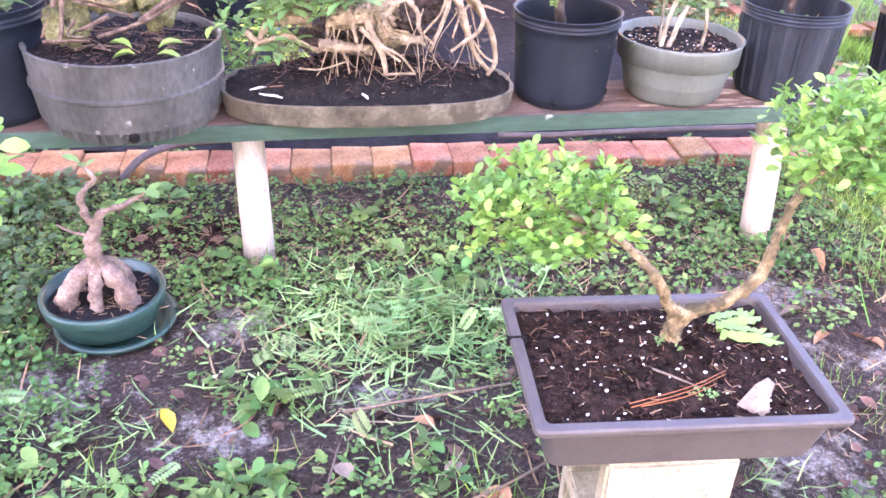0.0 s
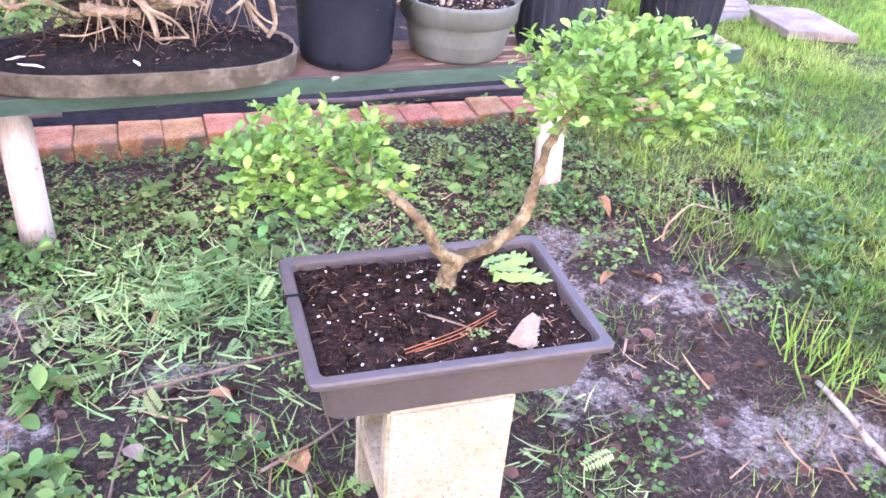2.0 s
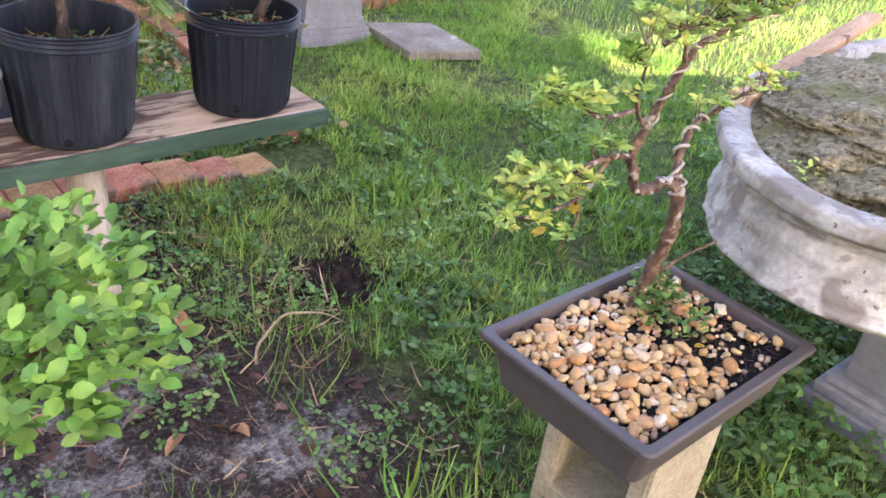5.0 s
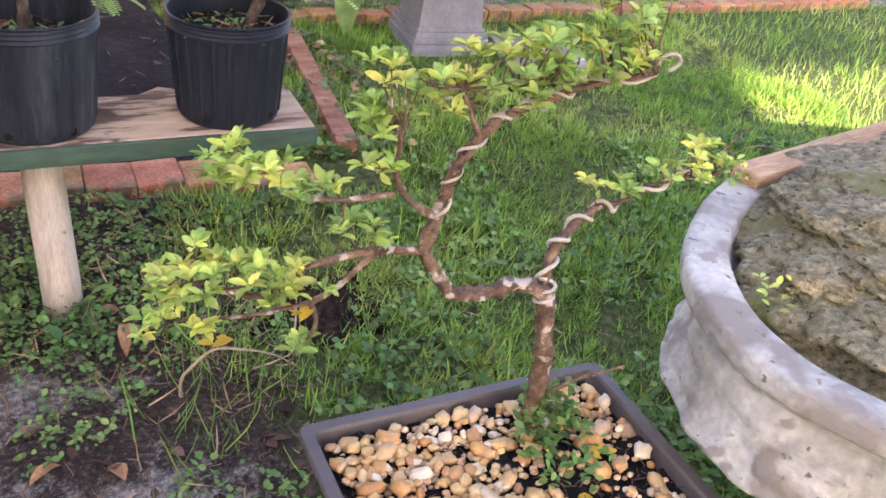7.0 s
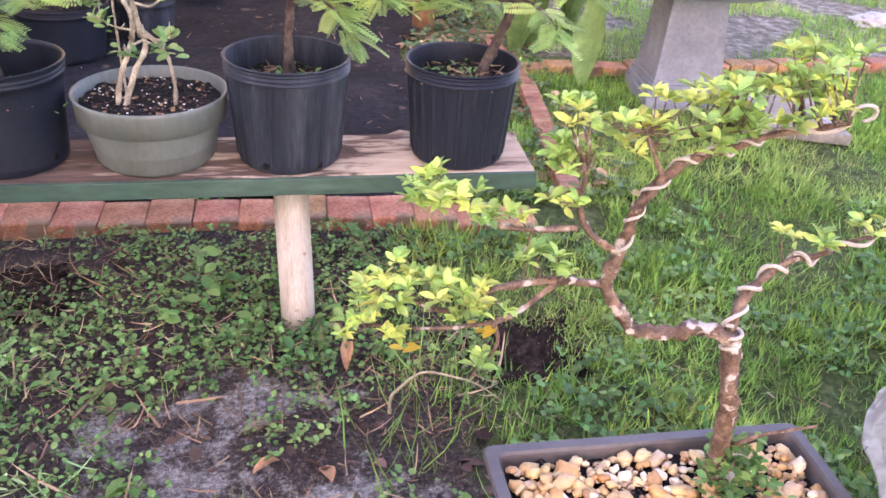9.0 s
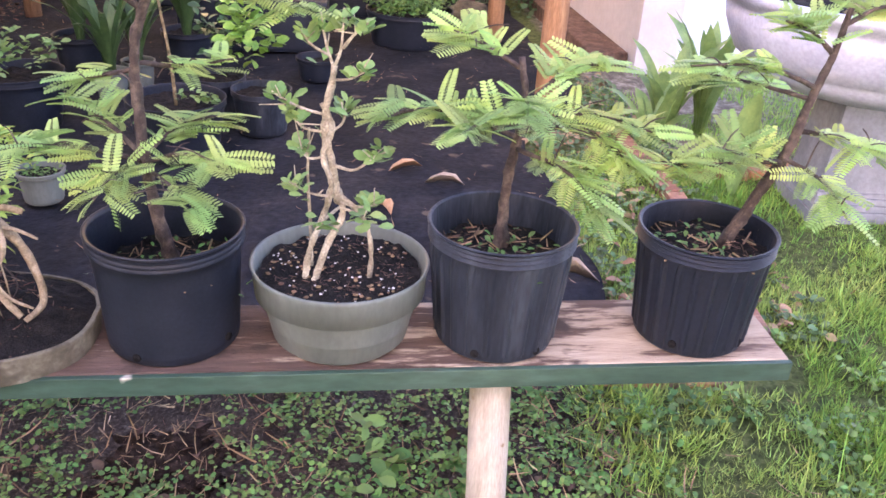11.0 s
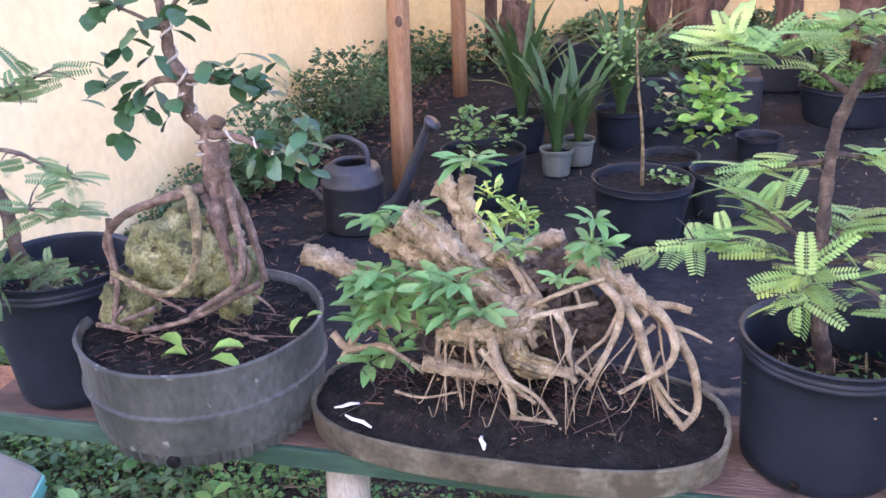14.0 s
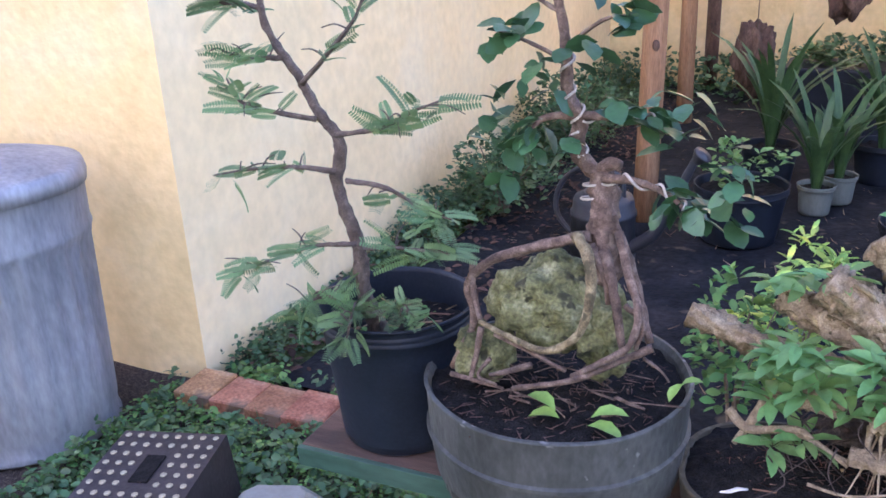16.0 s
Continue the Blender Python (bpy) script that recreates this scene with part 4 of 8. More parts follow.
def bonsai_wired():
    base = (1.927, 1.449, 0.345)
    e = thing("bonsai_tree", "sparse wired bonsai in a brown pot topped with pebbles", "bonsai", base, 1.2)
    wx, wy = frame_pot(e, 0.472, 0.343)
    soil_top(e, wx, wy, 0.077)
    splinters(e, wx * 0.95, wy * 0.95, 0.077, 500, M_DARKWOOD, "bark_chip", 0.014)

    def R(*p):
        return rel([(q[0] + 0.05 * max(0.0, q[2] - 0.7), q[1], q[2] - 0.03 * max(0.0, q[2] - 0.7)) for q in p], base)

    tr = Mesh()
    limb(tr, R((2.0, 1.542, 0.41), (1.982, 1.525, 0.49), (1.962, 1.498, 0.58), (1.938, 1.48, 0.655), (1.93, 1.486, 0.71)), 0.0115, 0.0092, 12, 0.7, 10, flare=0.006)
    part("trunk", tr, M_BARK2, e, "rough dark brown trunk")
    paths = [
        ((1.93, 1.485, 0.705), (1.885, 1.485, 0.722), (1.84, 1.48, 0.722), (1.801, 1.478, 0.735), (1.776, 1.472, 0.765), (1.752, 1.468, 0.802)),
        ((1.752, 1.468, 0.80), (1.757, 1.46, 0.845), (1.757, 1.445, 0.90), (1.775, 1.442, 0.935), (1.802, 1.448, 0.954), (1.84, 1.445, 0.965), (1.868, 1.438, 0.982), (1.915, 1.40, 1.008)),
        ((1.75, 1.468, 0.80), (1.713, 1.468, 0.808), (1.677, 1.465, 0.809), (1.63, 1.46, 0.804), (1.585, 1.455, 0.785), (1.52, 1.45, 0.822)),
        ((1.76, 1.458, 0.845), (1.728, 1.455, 0.862), (1.703, 1.45, 0.898), (1.70, 1.448, 0.945)),
        ((1.93, 1.488, 0.70), (1.938, 1.502, 0.735), (1.955, 1.51, 0.762), (2.0, 1.525, 0.782), (2.035, 1.525, 0.79), (2.07, 1.50, 0.828), (2.13, 1.485, 0.838)),
        ((1.775, 1.442, 0.935), (1.76, 1.44, 0.96), (1.745, 1.44, 0.985)),
        ((1.703, 1.45, 0.88), (1.65, 1.45, 0.88), (1.613, 1.45, 0.893), (1.579, 1.45, 0.925)),
        ((1.70, 1.466, 0.808), (1.67, 1.46, 0.782), (1.638, 1.455, 0.768), (1.57, 1.45, 0.768), (1.51, 1.45, 0.776)),
        ((1.638, 1.455, 0.768), (1.643, 1.45, 0.742), (1.621, 1.45, 0.70)),
        ((1.98, 1.52, 0.50), (2.02, 1.49, 0.55), (2.06, 1.46, 0.585)),
        ((1.752, 1.466, 0.955), (1.80, 1.455, 0.975), (1.86, 1.445, 0.985)),
    ]
    radii = [(0.0078, 0.0068), (0.0064, 0.0024), (0.0048, 0.0016), (0.0042, 0.0018), (0.0062, 0.002), (0.003, 0.0015), (0.003, 0.0015), (0.0032, 0.0012), (0.0024, 0.0012), (0.003, 0.0015), (0.0032, 0.0015)]
    for p, (a, b) in zip(paths, radii):
        m = Mesh()
        limb(m, R(*p), a, b, 10, 0.85, 10)
        part("branch", m, M_BARK2, e)
    w = Mesh()
    wire_coil(w, R(*paths[4]), 0.0095, 6.5, 0.0026)
    wire_coil(w, R((1.932, 1.482, 0.685), (1.93, 1.488, 0.725)), 0.012, 2.5)
    part("wire", w, M_WIRE, e, "pale wire coiled round a branch")
    w = Mesh()
    wire_coil(w, R(*paths[1][1:]), 0.0068, 6.5, 0.0017)
    loop = [(1.925 + 0.012 * math.cos(a), 1.40, 1.018 + 0.008 * math.sin(a)) for a in np.linspace(-1.5, 3.4, 12)]
    w.tube(R(*loop), 0.0018, 6)
    part("wire", w, M_WIRE, e)
    tips = []
    for c, r, k in (((1.80, 1.44, 0.99), (0.075, 0.06, 0.03), 30), ((1.87, 1.42, 1.01), (0.085, 0.06, 0.04), 46), ((1.90, 1.41, 1.045), (0.05, 0.05, 0.025), 14), ((1.585, 1.45, 0.912), (0.05, 0.045, 0.028), 24), ((1.695, 1.45, 0.945), (0.035, 0.035, 0.02), 14), ((1.70, 1.45, 0.99), (0.028, 0.03, 0.018), 9), ((1.745, 1.445, 0.975), (0.03, 0.03, 0.03), 10), ((1.645, 1.45, 0.885), (0.025, 0.025, 0.012), 5), ((1.70, 1.45, 0.905), (0.02, 0.02, 0.015), 4),
                    ((1.53, 1.45, 0.825), (0.05, 0.05, 0.018), 14), ((1.60, 1.455, 0.81), (0.06, 0.05, 0.022), 18), ((1.685, 1.46, 0.83), (0.05, 0.04, 0.015), 9), ((1.52, 1.45, 0.785), (0.05, 0.045, 0.015), 12), ((1.62, 1.45, 0.782), (0.05, 0.04, 0.012), 8), ((1.625, 1.45, 0.725), (0.02, 0.02, 0.025), 4), ((2.02, 1.52, 0.815), (0.06, 0.045, 0.015), 8), ((2.09, 1.49, 0.85), (0.06, 0.05, 0.025), 16)):
        tips += pad(rel([c], base)[0], r, max(3, round(0.8 * k)), 0.2, 0.7)
    p, d, s = rosettes(tips, 9, 0.0165, 0.2, 0.0014, 0.6)
    scatter("crown", leaf_shape(0.44, 0.2, 0.12), p, d, s, M_LEAF2, e, RNG.normal(0, 0.6, len(p)), "sparse yellow-green leaf rosettes")
    line = [q for path in paths for q in curve(R(*path), 6)]
    sprig = Mesh()
    for c, d in tips:
        c = Vector(c)
        near = min(line, key=lambda q: (q - c).length)
        mid = near.lerp(c, 0.5) + Vector((0.004 * math.sin(c.x * 300), 0.004 * math.cos(c.x * 500), -0.004))
        sprig.tube([near, mid, c], [0.0013, 0.001, 0.0006], 5)
    tagged(part("sprig", sprig, M_BARK2, e, "thin bare twigs"), kind="stuff")
    low = pad((0.07, 0.0, 0.115), (0.09, 0.07, 0.04), 24, 0.1, 0.9) + pad((0.08, 0.07, 0.125), (0.055, 0.035, 0.05), 55, 0.1, 0.9)
    p, d, s = rosettes(low, 4, 0.0155, 0.3, 0.006, 0.4)
    scatter("low_foliage", OVAL, p, d, s, M_WEED, e, RNG.normal(0, 0.6, len(p)), "dull green shoots at the base")
    yl = pad((-0.32, 0.0, 0.42), (0.10, 0.04, 0.03), 3, 0.1, 0.9) + pad((0.09, -0.03, 0.10), (0.06, 0.05, 0.05), 3, 0.1, 0.9)
    p, d, s = rosettes(yl, 3, 0.02, 0.3, 0.004, 0.4)
    tagged(scatter("yellow_leaf", OVAL, p, d, s, M_YFLOWER, e, None, "yellowed leaves"), kind="stuff")
    # pebbles
    kinds = []
    for k in range(7):
        m = Mesh().blob(1.0, (0, 0, 0), (1.25, 0.95, 0.72), 0.42, 1.9, 2, k * 2.3)
        kinds.append(m.data("pebble", M_PEBBLE))
    rng = random.Random(3)
    got = []
    while len(got) < 290:
        x, y = rng.uniform(-0.205, 0.205), rng.uniform(-0.14, 0.14)
        bare = (x > 0.03 and y < 0.03 - 0.35 * (0.17 - x)) or (abs(x - 0.06) < 0.06 and abs(y - 0.02) < 0.045)
        if bare and rng.random() < 0.8:
            continue
        r = 0.0055 + 0.0085 * rng.random() ** 2.0
        if any((x - a) ** 2 + (y - b) ** 2 < (0.56 * (r + c)) ** 2 for a, b, c in got):
            if rng.random() < 0.97:
                continue
        got.append((x, y, r))
    grit = Mesh()
    for k in range(1000):
        x, y = rng.uniform(-0.205, 0.205), rng.uniform(-0.14, 0.14)
        if x > 0.04 and y < 0.02 and rng.random() < 0.75:
            continue
        grit.blob(rng.uniform(0.003, 0.006), (x, y, 0.081 + rng.uniform(0, 0.005)), (1.2, 1, 0.75), 0.3, 2, 1, k * 0.7)
    tagged(part("gravel", grit, M_GRIT, e, "small tan gravel between the pebbles"), kind="stuff")
    for k, (x, y, r) in enumerate(got):
        part("pebble", kinds[k % 7], None, e, at=pose(x, y, 0.083 + rng.uniform(0, 0.008), rng.uniform(-30, 30), rng.uniform(-30, 30), rng.uniform(0, 360)) @ Matrix.Diagonal((r, r, r, 1)))
    return e


bonsai_wired()

# ---- pots on the bench ----
def nursery_pot(e, R, h, rb, material, ribs=0, lip=3, label="", holes=()):
    """A round thin-walled pot with a rolled rim; its foot at z = 0."""
    prof = [(0.0, 0.002), (rb - 0.006, 0.0), (rb, 0.006)]
    for k in range(1, 9):
        t = k / 9
        prof.append((rb + (R - 0.006 - rb) * t, 0.006 + (h * 0.86 - 0.006) * t))
    z = h * 0.86
    for k in range(lip):
        prof += [(R - 0.004, z), (R + 0.001, z + h * 0.015), (R - 0.003, z + h * 0.034)]
        z += h * 0.04
    prof += [(R, h - 0.006), (R + 0.003, h - 0.002), (R, h), (R - 0.005, h - 0.002), (R - 0.006, h - 0.01), (rb + 0.002, 0.02)]
    rip = None
    if ribs:
        rip = lambda a, zz: (0.004 * (1 if math.sin(ribs * a) > 0.5 else 0) if 0.01 < zz < h * 0.82 else 0)
    p = part("pot", Mesh().lathe(prof, max(64, ribs * 6), ripple=rip), material, e, label, smooth=not ribs)
    for a, zz in holes:
        m = Mesh().tube([(0, 0, 0), (0, 0, 0.003)], 0.008, 10)
        r = rb + (R - rb) * zz / h
        part("drain_hole", m, M_SOIL, p, at=pose(r * math.cos(a), r * math.sin(a), zz, 0, 90, math.degrees(a)))
    return p


def tip_points(path, count, spread=0.03):
    c = curve(path, 8)
    out = []
    for k in range(count):
        i = int((0.25 + 0.75 * RNG.random()) * (len(c) - 1))
        out.append((np.array(c[i]), np.array((c[min(i + 1, len(c) - 1)] - c[max(i - 1, 0)]).normalized())))
    return out


def feathery(e, name, paths, counts, size, material, leafier=True, up=0.12, label="feathery pinnate leaves"):
    """Pinnate leaves along branches, reaching outwards and drooping."""
    pl, dr, sz = [], [], []
    for path, cnt in zip(paths, counts):
        for c, d in tip_points(path, int(cnt * (2.5 if leafier else 1.1))):
            a = RNG.uniform(0, 6.28)
            v = np.array((math.cos(a), 0.8 * math.sin(a), RNG.normal(up, 0.14))) + 0.7 * d
            pl.append(c + RNG.normal(0, 0.006, 3))
            dr.append(v)
            sz.append(size * RNG.uniform(0.5, 1.15))
    return scatter(name, PINN if leafier else PINNF, pl, dr, sz, material, e, RNG.normal(0, 0.3 if leafier else 0.9, len(pl)), label)


def pot_with_tamarind(name, label, at, R, h, rb, potmat, potlabel, trunk, r0, r1, branches, counts, size, leafmat, barkmat, ribs=0, holes=(), fill=0.7, rz=0.0, rx=0.0, ry=0.0):
    e = thing(name, label, "potted tree", at, rz, rx=rx, ry=ry)
    nursery_pot(e, R, h, rb, potmat, ribs, 3, potlabel, holes)
    rs = rb + (R - rb) * fill - 0.004
    soil_top(e, 2 * rs, 2 * rs, h * fill, 0.01, True)
    splinters(e, 1.8 * rs, 1.8 * rs, h * fill, 130, M_DEBRIS, "litter", 0.018, True)
    splinters(e, 1.7 * rs, 1.7 * rs, h * fill + 0.004, 45, M_LITTER, "straw", 0.03, True)
    w = away(60, 0.6)
    tagged(scatter("weed", OVAL, np.c_[RNG.normal(0, 0.42, (60, 2)) * rs, np.full(60, h * fill + 0.008)], w, RNG.uniform(0.008, 0.02, 60), M_WEED, e), kind="stuff")
    m = Mesh()
    limb(m, rel(trunk, at), r0 * 0.9, r1 * 0.85, 12, 0.5, 9, flare=0.004)
    part("trunk", m, barkmat, e)
    for b in branches:
        m = Mesh()
        limb(m, rel(b, at), min(0.0055, max(0.0042, r1 * 0.8)), 0.0016, 7, 0.5)
        c = curve(rel(b, at), 6)
        for k in range(3 if leafmat is M_PINN else 6):
            q = c[int((0.3 + 0.65 * RNG.random()) * (len(c) - 1))]
            w = Vector((RNG.normal(0, 0.03), RNG.normal(0, 0.025), RNG.normal(0.008, 0.018)))
            limb(m, (q, q + 0.5 * w + Vector((0, 0, 0.006)), q + w), 0.0018, 0.0009, 5, 0.4, 4)
        part("branch", m, barkmat, e)
    feathery(e, "crown", [rel(b, at) for b in branches], counts, size, leafmat, leafmat is M_PINN)
    return e


# black pot with two tiers of feathery leaves
PA = (0.821, 2.634, bz(0.821))
pot_with_tamarind("tamarind_tree", "young tree with two feathery leaf tiers in black pot", PA, 0.138, 0.231, 0.119, M_BLACK, "plain black nursery pot",
    ((0.825, 2.66, 0.555), (0.797, 2.66, 0.70), (0.788, 2.67, 0.86), (0.79, 2.68, 0.96), (0.808, 2.69, 1.02), (0.845, 2.69, 1.10), (0.868, 2.69, 1.16), (0.875, 2.69, 1.25)), 0.0125, 0.006,
    [((0.79, 2.66, 0.76), (0.70, 2.64, 0.79), (0.60, 2.62, 0.80), (0.54, 2.62, 0.78)), ((0.79, 2.66, 0.76), (0.87, 2.62, 0.79), (0.95, 2.58, 0.785)), ((0.79, 2.66, 0.75), (0.76, 2.58, 0.77), (0.74, 2.50, 0.75)), ((0.79, 2.66, 0.77), (0.84, 2.74, 0.80), (0.90, 2.80, 0.80)), ((0.79, 2.66, 0.77), (0.71, 2.72, 0.82), (0.64, 2.76, 0.84)), ((0.79, 2.66, 0.75), (0.85, 2.56, 0.76), (0.90, 2.50, 0.745)),
     ((0.79, 2.68, 0.93), (0.86, 2.74, 0.91), (0.94, 2.76, 0.92)), ((0.79, 2.68, 0.92), (0.72, 2.70, 0.90), (0.66, 2.72, 0.89)),
     ((0.80, 2.69, 1.02), (0.74, 2.68, 1.06), (0.65, 2.66, 1.09), (0.60, 2.65, 1.10)), ((0.82, 2.69, 1.05), (0.92, 2.66, 1.07), (1.00, 2.64, 1.06), (1.07, 2.63, 1.05)), ((0.85, 2.69, 1.11), (0.80, 2.62, 1.13), (0.74, 2.56, 1.12)), ((0.85, 2.69, 1.11), (0.92, 2.60, 1.13), (0.96, 2.54, 1.11)), ((0.865, 2.69, 1.15), (0.92, 2.74, 1.18), (0.98, 2.76, 1.17)), ((0.87, 2.69, 1.18), (0.80, 2.72, 1.21), (0.72, 2.74, 1.20)), ((0.83, 2.69, 1.08), (0.83, 2.78, 1.10), (0.80, 2.84, 1.10)), ((0.87, 2.69, 1.2), (0.90, 2.62, 1.24), (0.95, 2.58, 1.24))],
    [13, 12, 10, 10, 9, 9, 7, 6, 14, 15, 12, 12, 12, 12, 10, 10], 0.076, M_PINN, M_BARKD, holes=((-1.95, 0.02), (-0.5, 0.03)), fill=0.62)

# worn black ribbed pot
PC = (1.429, 2.617, bz(1.429))
pot_with_tamarind("tamarind_tree", "dark-stemmed feathery young tree in a scuffed black pot", PC, 0.137, 0.242, 0.113, M_BLACKW, "scuffed ribbed black nursery pot",
    ((1.432, 2.64, 0.60), (1.436, 2.65, 0.72), (1.45, 2.66, 0.81), (1.462, 2.67, 0.88), (1.45, 2.68, 0.96)), 0.0115, 0.006,
    [((1.45, 2.66, 0.82), (1.36, 2.64, 0.86), (1.28, 2.62, 0.885), (1.20, 2.60, 0.88)), ((1.45, 2.66, 0.83), (1.53, 2.62, 0.85), (1.60, 2.58, 0.83), (1.63, 2.56, 0.80)), ((1.46, 2.67, 0.87), (1.44, 2.58, 0.91), (1.42, 2.50, 0.90)), ((1.46, 2.67, 0.87), (1.54, 2.70, 0.93), (1.62, 2.72, 0.94)), ((1.45, 2.68, 0.94), (1.38, 2.70, 0.98), (1.33, 2.70, 1.0)), ((1.45, 2.65, 0.80), (1.52, 2.56, 0.79), (1.56, 2.50, 0.74)), ((1.45, 2.66, 0.84), (1.37, 2.57, 0.88), (1.31, 2.50, 0.88)), ((1.46, 2.66, 0.84), (1.57, 2.64, 0.87), (1.68, 2.60, 0.85))],
    [15, 14, 14, 13, 12, 14, 14, 13], 0.08, M_PINN, M_BARKD, ribs=22, holes=((-2.1, 0.02), (-1.05, 0.02)), fill=0.72, rz=4)

# ribbed black pot at the bench end, leaning stem
PD = (1.819, 2.612, bz(1.819))
pot_with_tamarind("tamarind_tree", "leaning feathery young tree in a ribbed black pot", PD, 0.128, 0.230, 0.106, M_BLACK, "ribbed black nursery pot",
    ((1.855, 2.63, 0.60), (1.905, 2.62, 0.735), (1.938, 2.61, 0.83), (1.955, 2.61, 0.92), (1.975, 2.61, 1.0), (1.985, 2.61, 1.08)), 0.012, 0.006,
    [((1.93, 2.61, 0.80), (1.85, 2.60, 0.805), (1.76, 2.59, 0.795), (1.69, 2.58, 0.81)), ((1.93, 2.61, 0.80), (1.84, 2.56, 0.83), (1.76, 2.52, 0.86)), ((1.95, 2.61, 0.86), (2.02, 2.58, 0.86), (2.08, 2.55, 0.84)), ((1.96, 2.61, 0.94), (1.88, 2.60, 0.97), (1.80, 2.60, 0.98), (1.72, 2.60, 0.975)), ((1.975, 2.61, 1.0), (1.92, 2.60, 1.04), (1.86, 2.58, 1.06)), ((1.98, 2.61, 1.05), (2.04, 2.62, 1.08), (2.10, 2.62, 1.08)), ((1.93, 2.61, 0.81), (1.98, 2.54, 0.79), (2.0, 2.48, 0.75)), ((1.955, 2.61, 0.92), (1.86, 2.68, 0.93), (1.78, 2.74, 0.93))],
    [15, 13, 12, 14, 13, 11, 10, 12], 0.076, M_PINN, M_BARKD, ribs=24, holes=((-2.2, 0.025), (-0.9, 0.025)), fill=0.8)

# tall black pot with an open feathery bonsai
PE = (-0.592, 2.635, bz(-0.592))
pot_with_tamarind("tamarind_tree", "open-branched feathery bonsai in a tall black pot", PE, 0.148, 0.275, 0.118, M_BLACK, "tall plain black nursery pot",
    ((-0.605, 2.60, 0.60), (-0.618, 2.57, 0.70), (-0.625, 2.57, 0.80), (-0.656, 2.57, 0.90), (-0.643, 2.57, 0.98), (-0.68, 2.57, 1.03), (-0.71, 2.57, 1.085), (-0.768, 2.57, 1.17), (-0.775, 2.57, 1.26)), 0.0155, 0.0065,
    [((-0.70, 2.56, 1.08), (-0.635, 2.55, 1.135), (-0.58, 2.55, 1.19), (-0.555, 2.55, 1.25)), ((-0.65, 2.56, 0.93), (-0.717, 2.55, 0.935), (-0.815, 2.55, 0.925), (-0.91, 2.55, 0.905)), ((-0.63, 2.56, 0.915), (-0.548, 2.55, 0.913), (-0.474, 2.55, 0.88), (-0.43, 2.55, 0.87)), ((-0.615, 2.55, 0.805), (-0.69, 2.53, 0.80), (-0.794, 2.53, 0.757), (-0.89, 2.53, 0.718)), ((-0.645, 2.56, 0.995), (-0.553, 2.55, 1.013), (-0.488, 2.55, 1.045), (-0.43, 2.55, 1.067)), ((-0.68, 2.56, 1.02), (-0.754, 2.55, 1.03), (-0.826, 2.55, 1.045), (-0.85, 2.55, 1.085)), ((-0.60, 2.55, 0.80), (-0.50, 2.50, 0.83), (-0.41, 2.50, 0.83)), ((-0.61, 2.57, 0.66), (-0.60, 2.50, 0.70), (-0.58, 2.44, 0.68)), ((-0.61, 2.57, 0.66), (-0.54, 2.54, 0.70), (-0.49, 2.52, 0.70)), ((-0.61, 2.57, 0.67), (-0.67, 2.52, 0.71), (-0.71, 2.48, 0.69)), ((-0.73, 2.57, 1.12), (-0.80, 2.56, 1.12), (-0.86, 2.56, 1.13)), ((-0.77, 2.57, 1.2), (-0.83, 2.56, 1.21), (-0.88, 2.56, 1.2))],
    [16, 12, 20, 22, 22, 20, 20, 18, 18, 18, 16, 14], 0.066, M_PINND, M_BARKE, fill=0.75)

# grey bowl with a twisted pale stem
PB = (1.132, 2.63, bz(1.132))


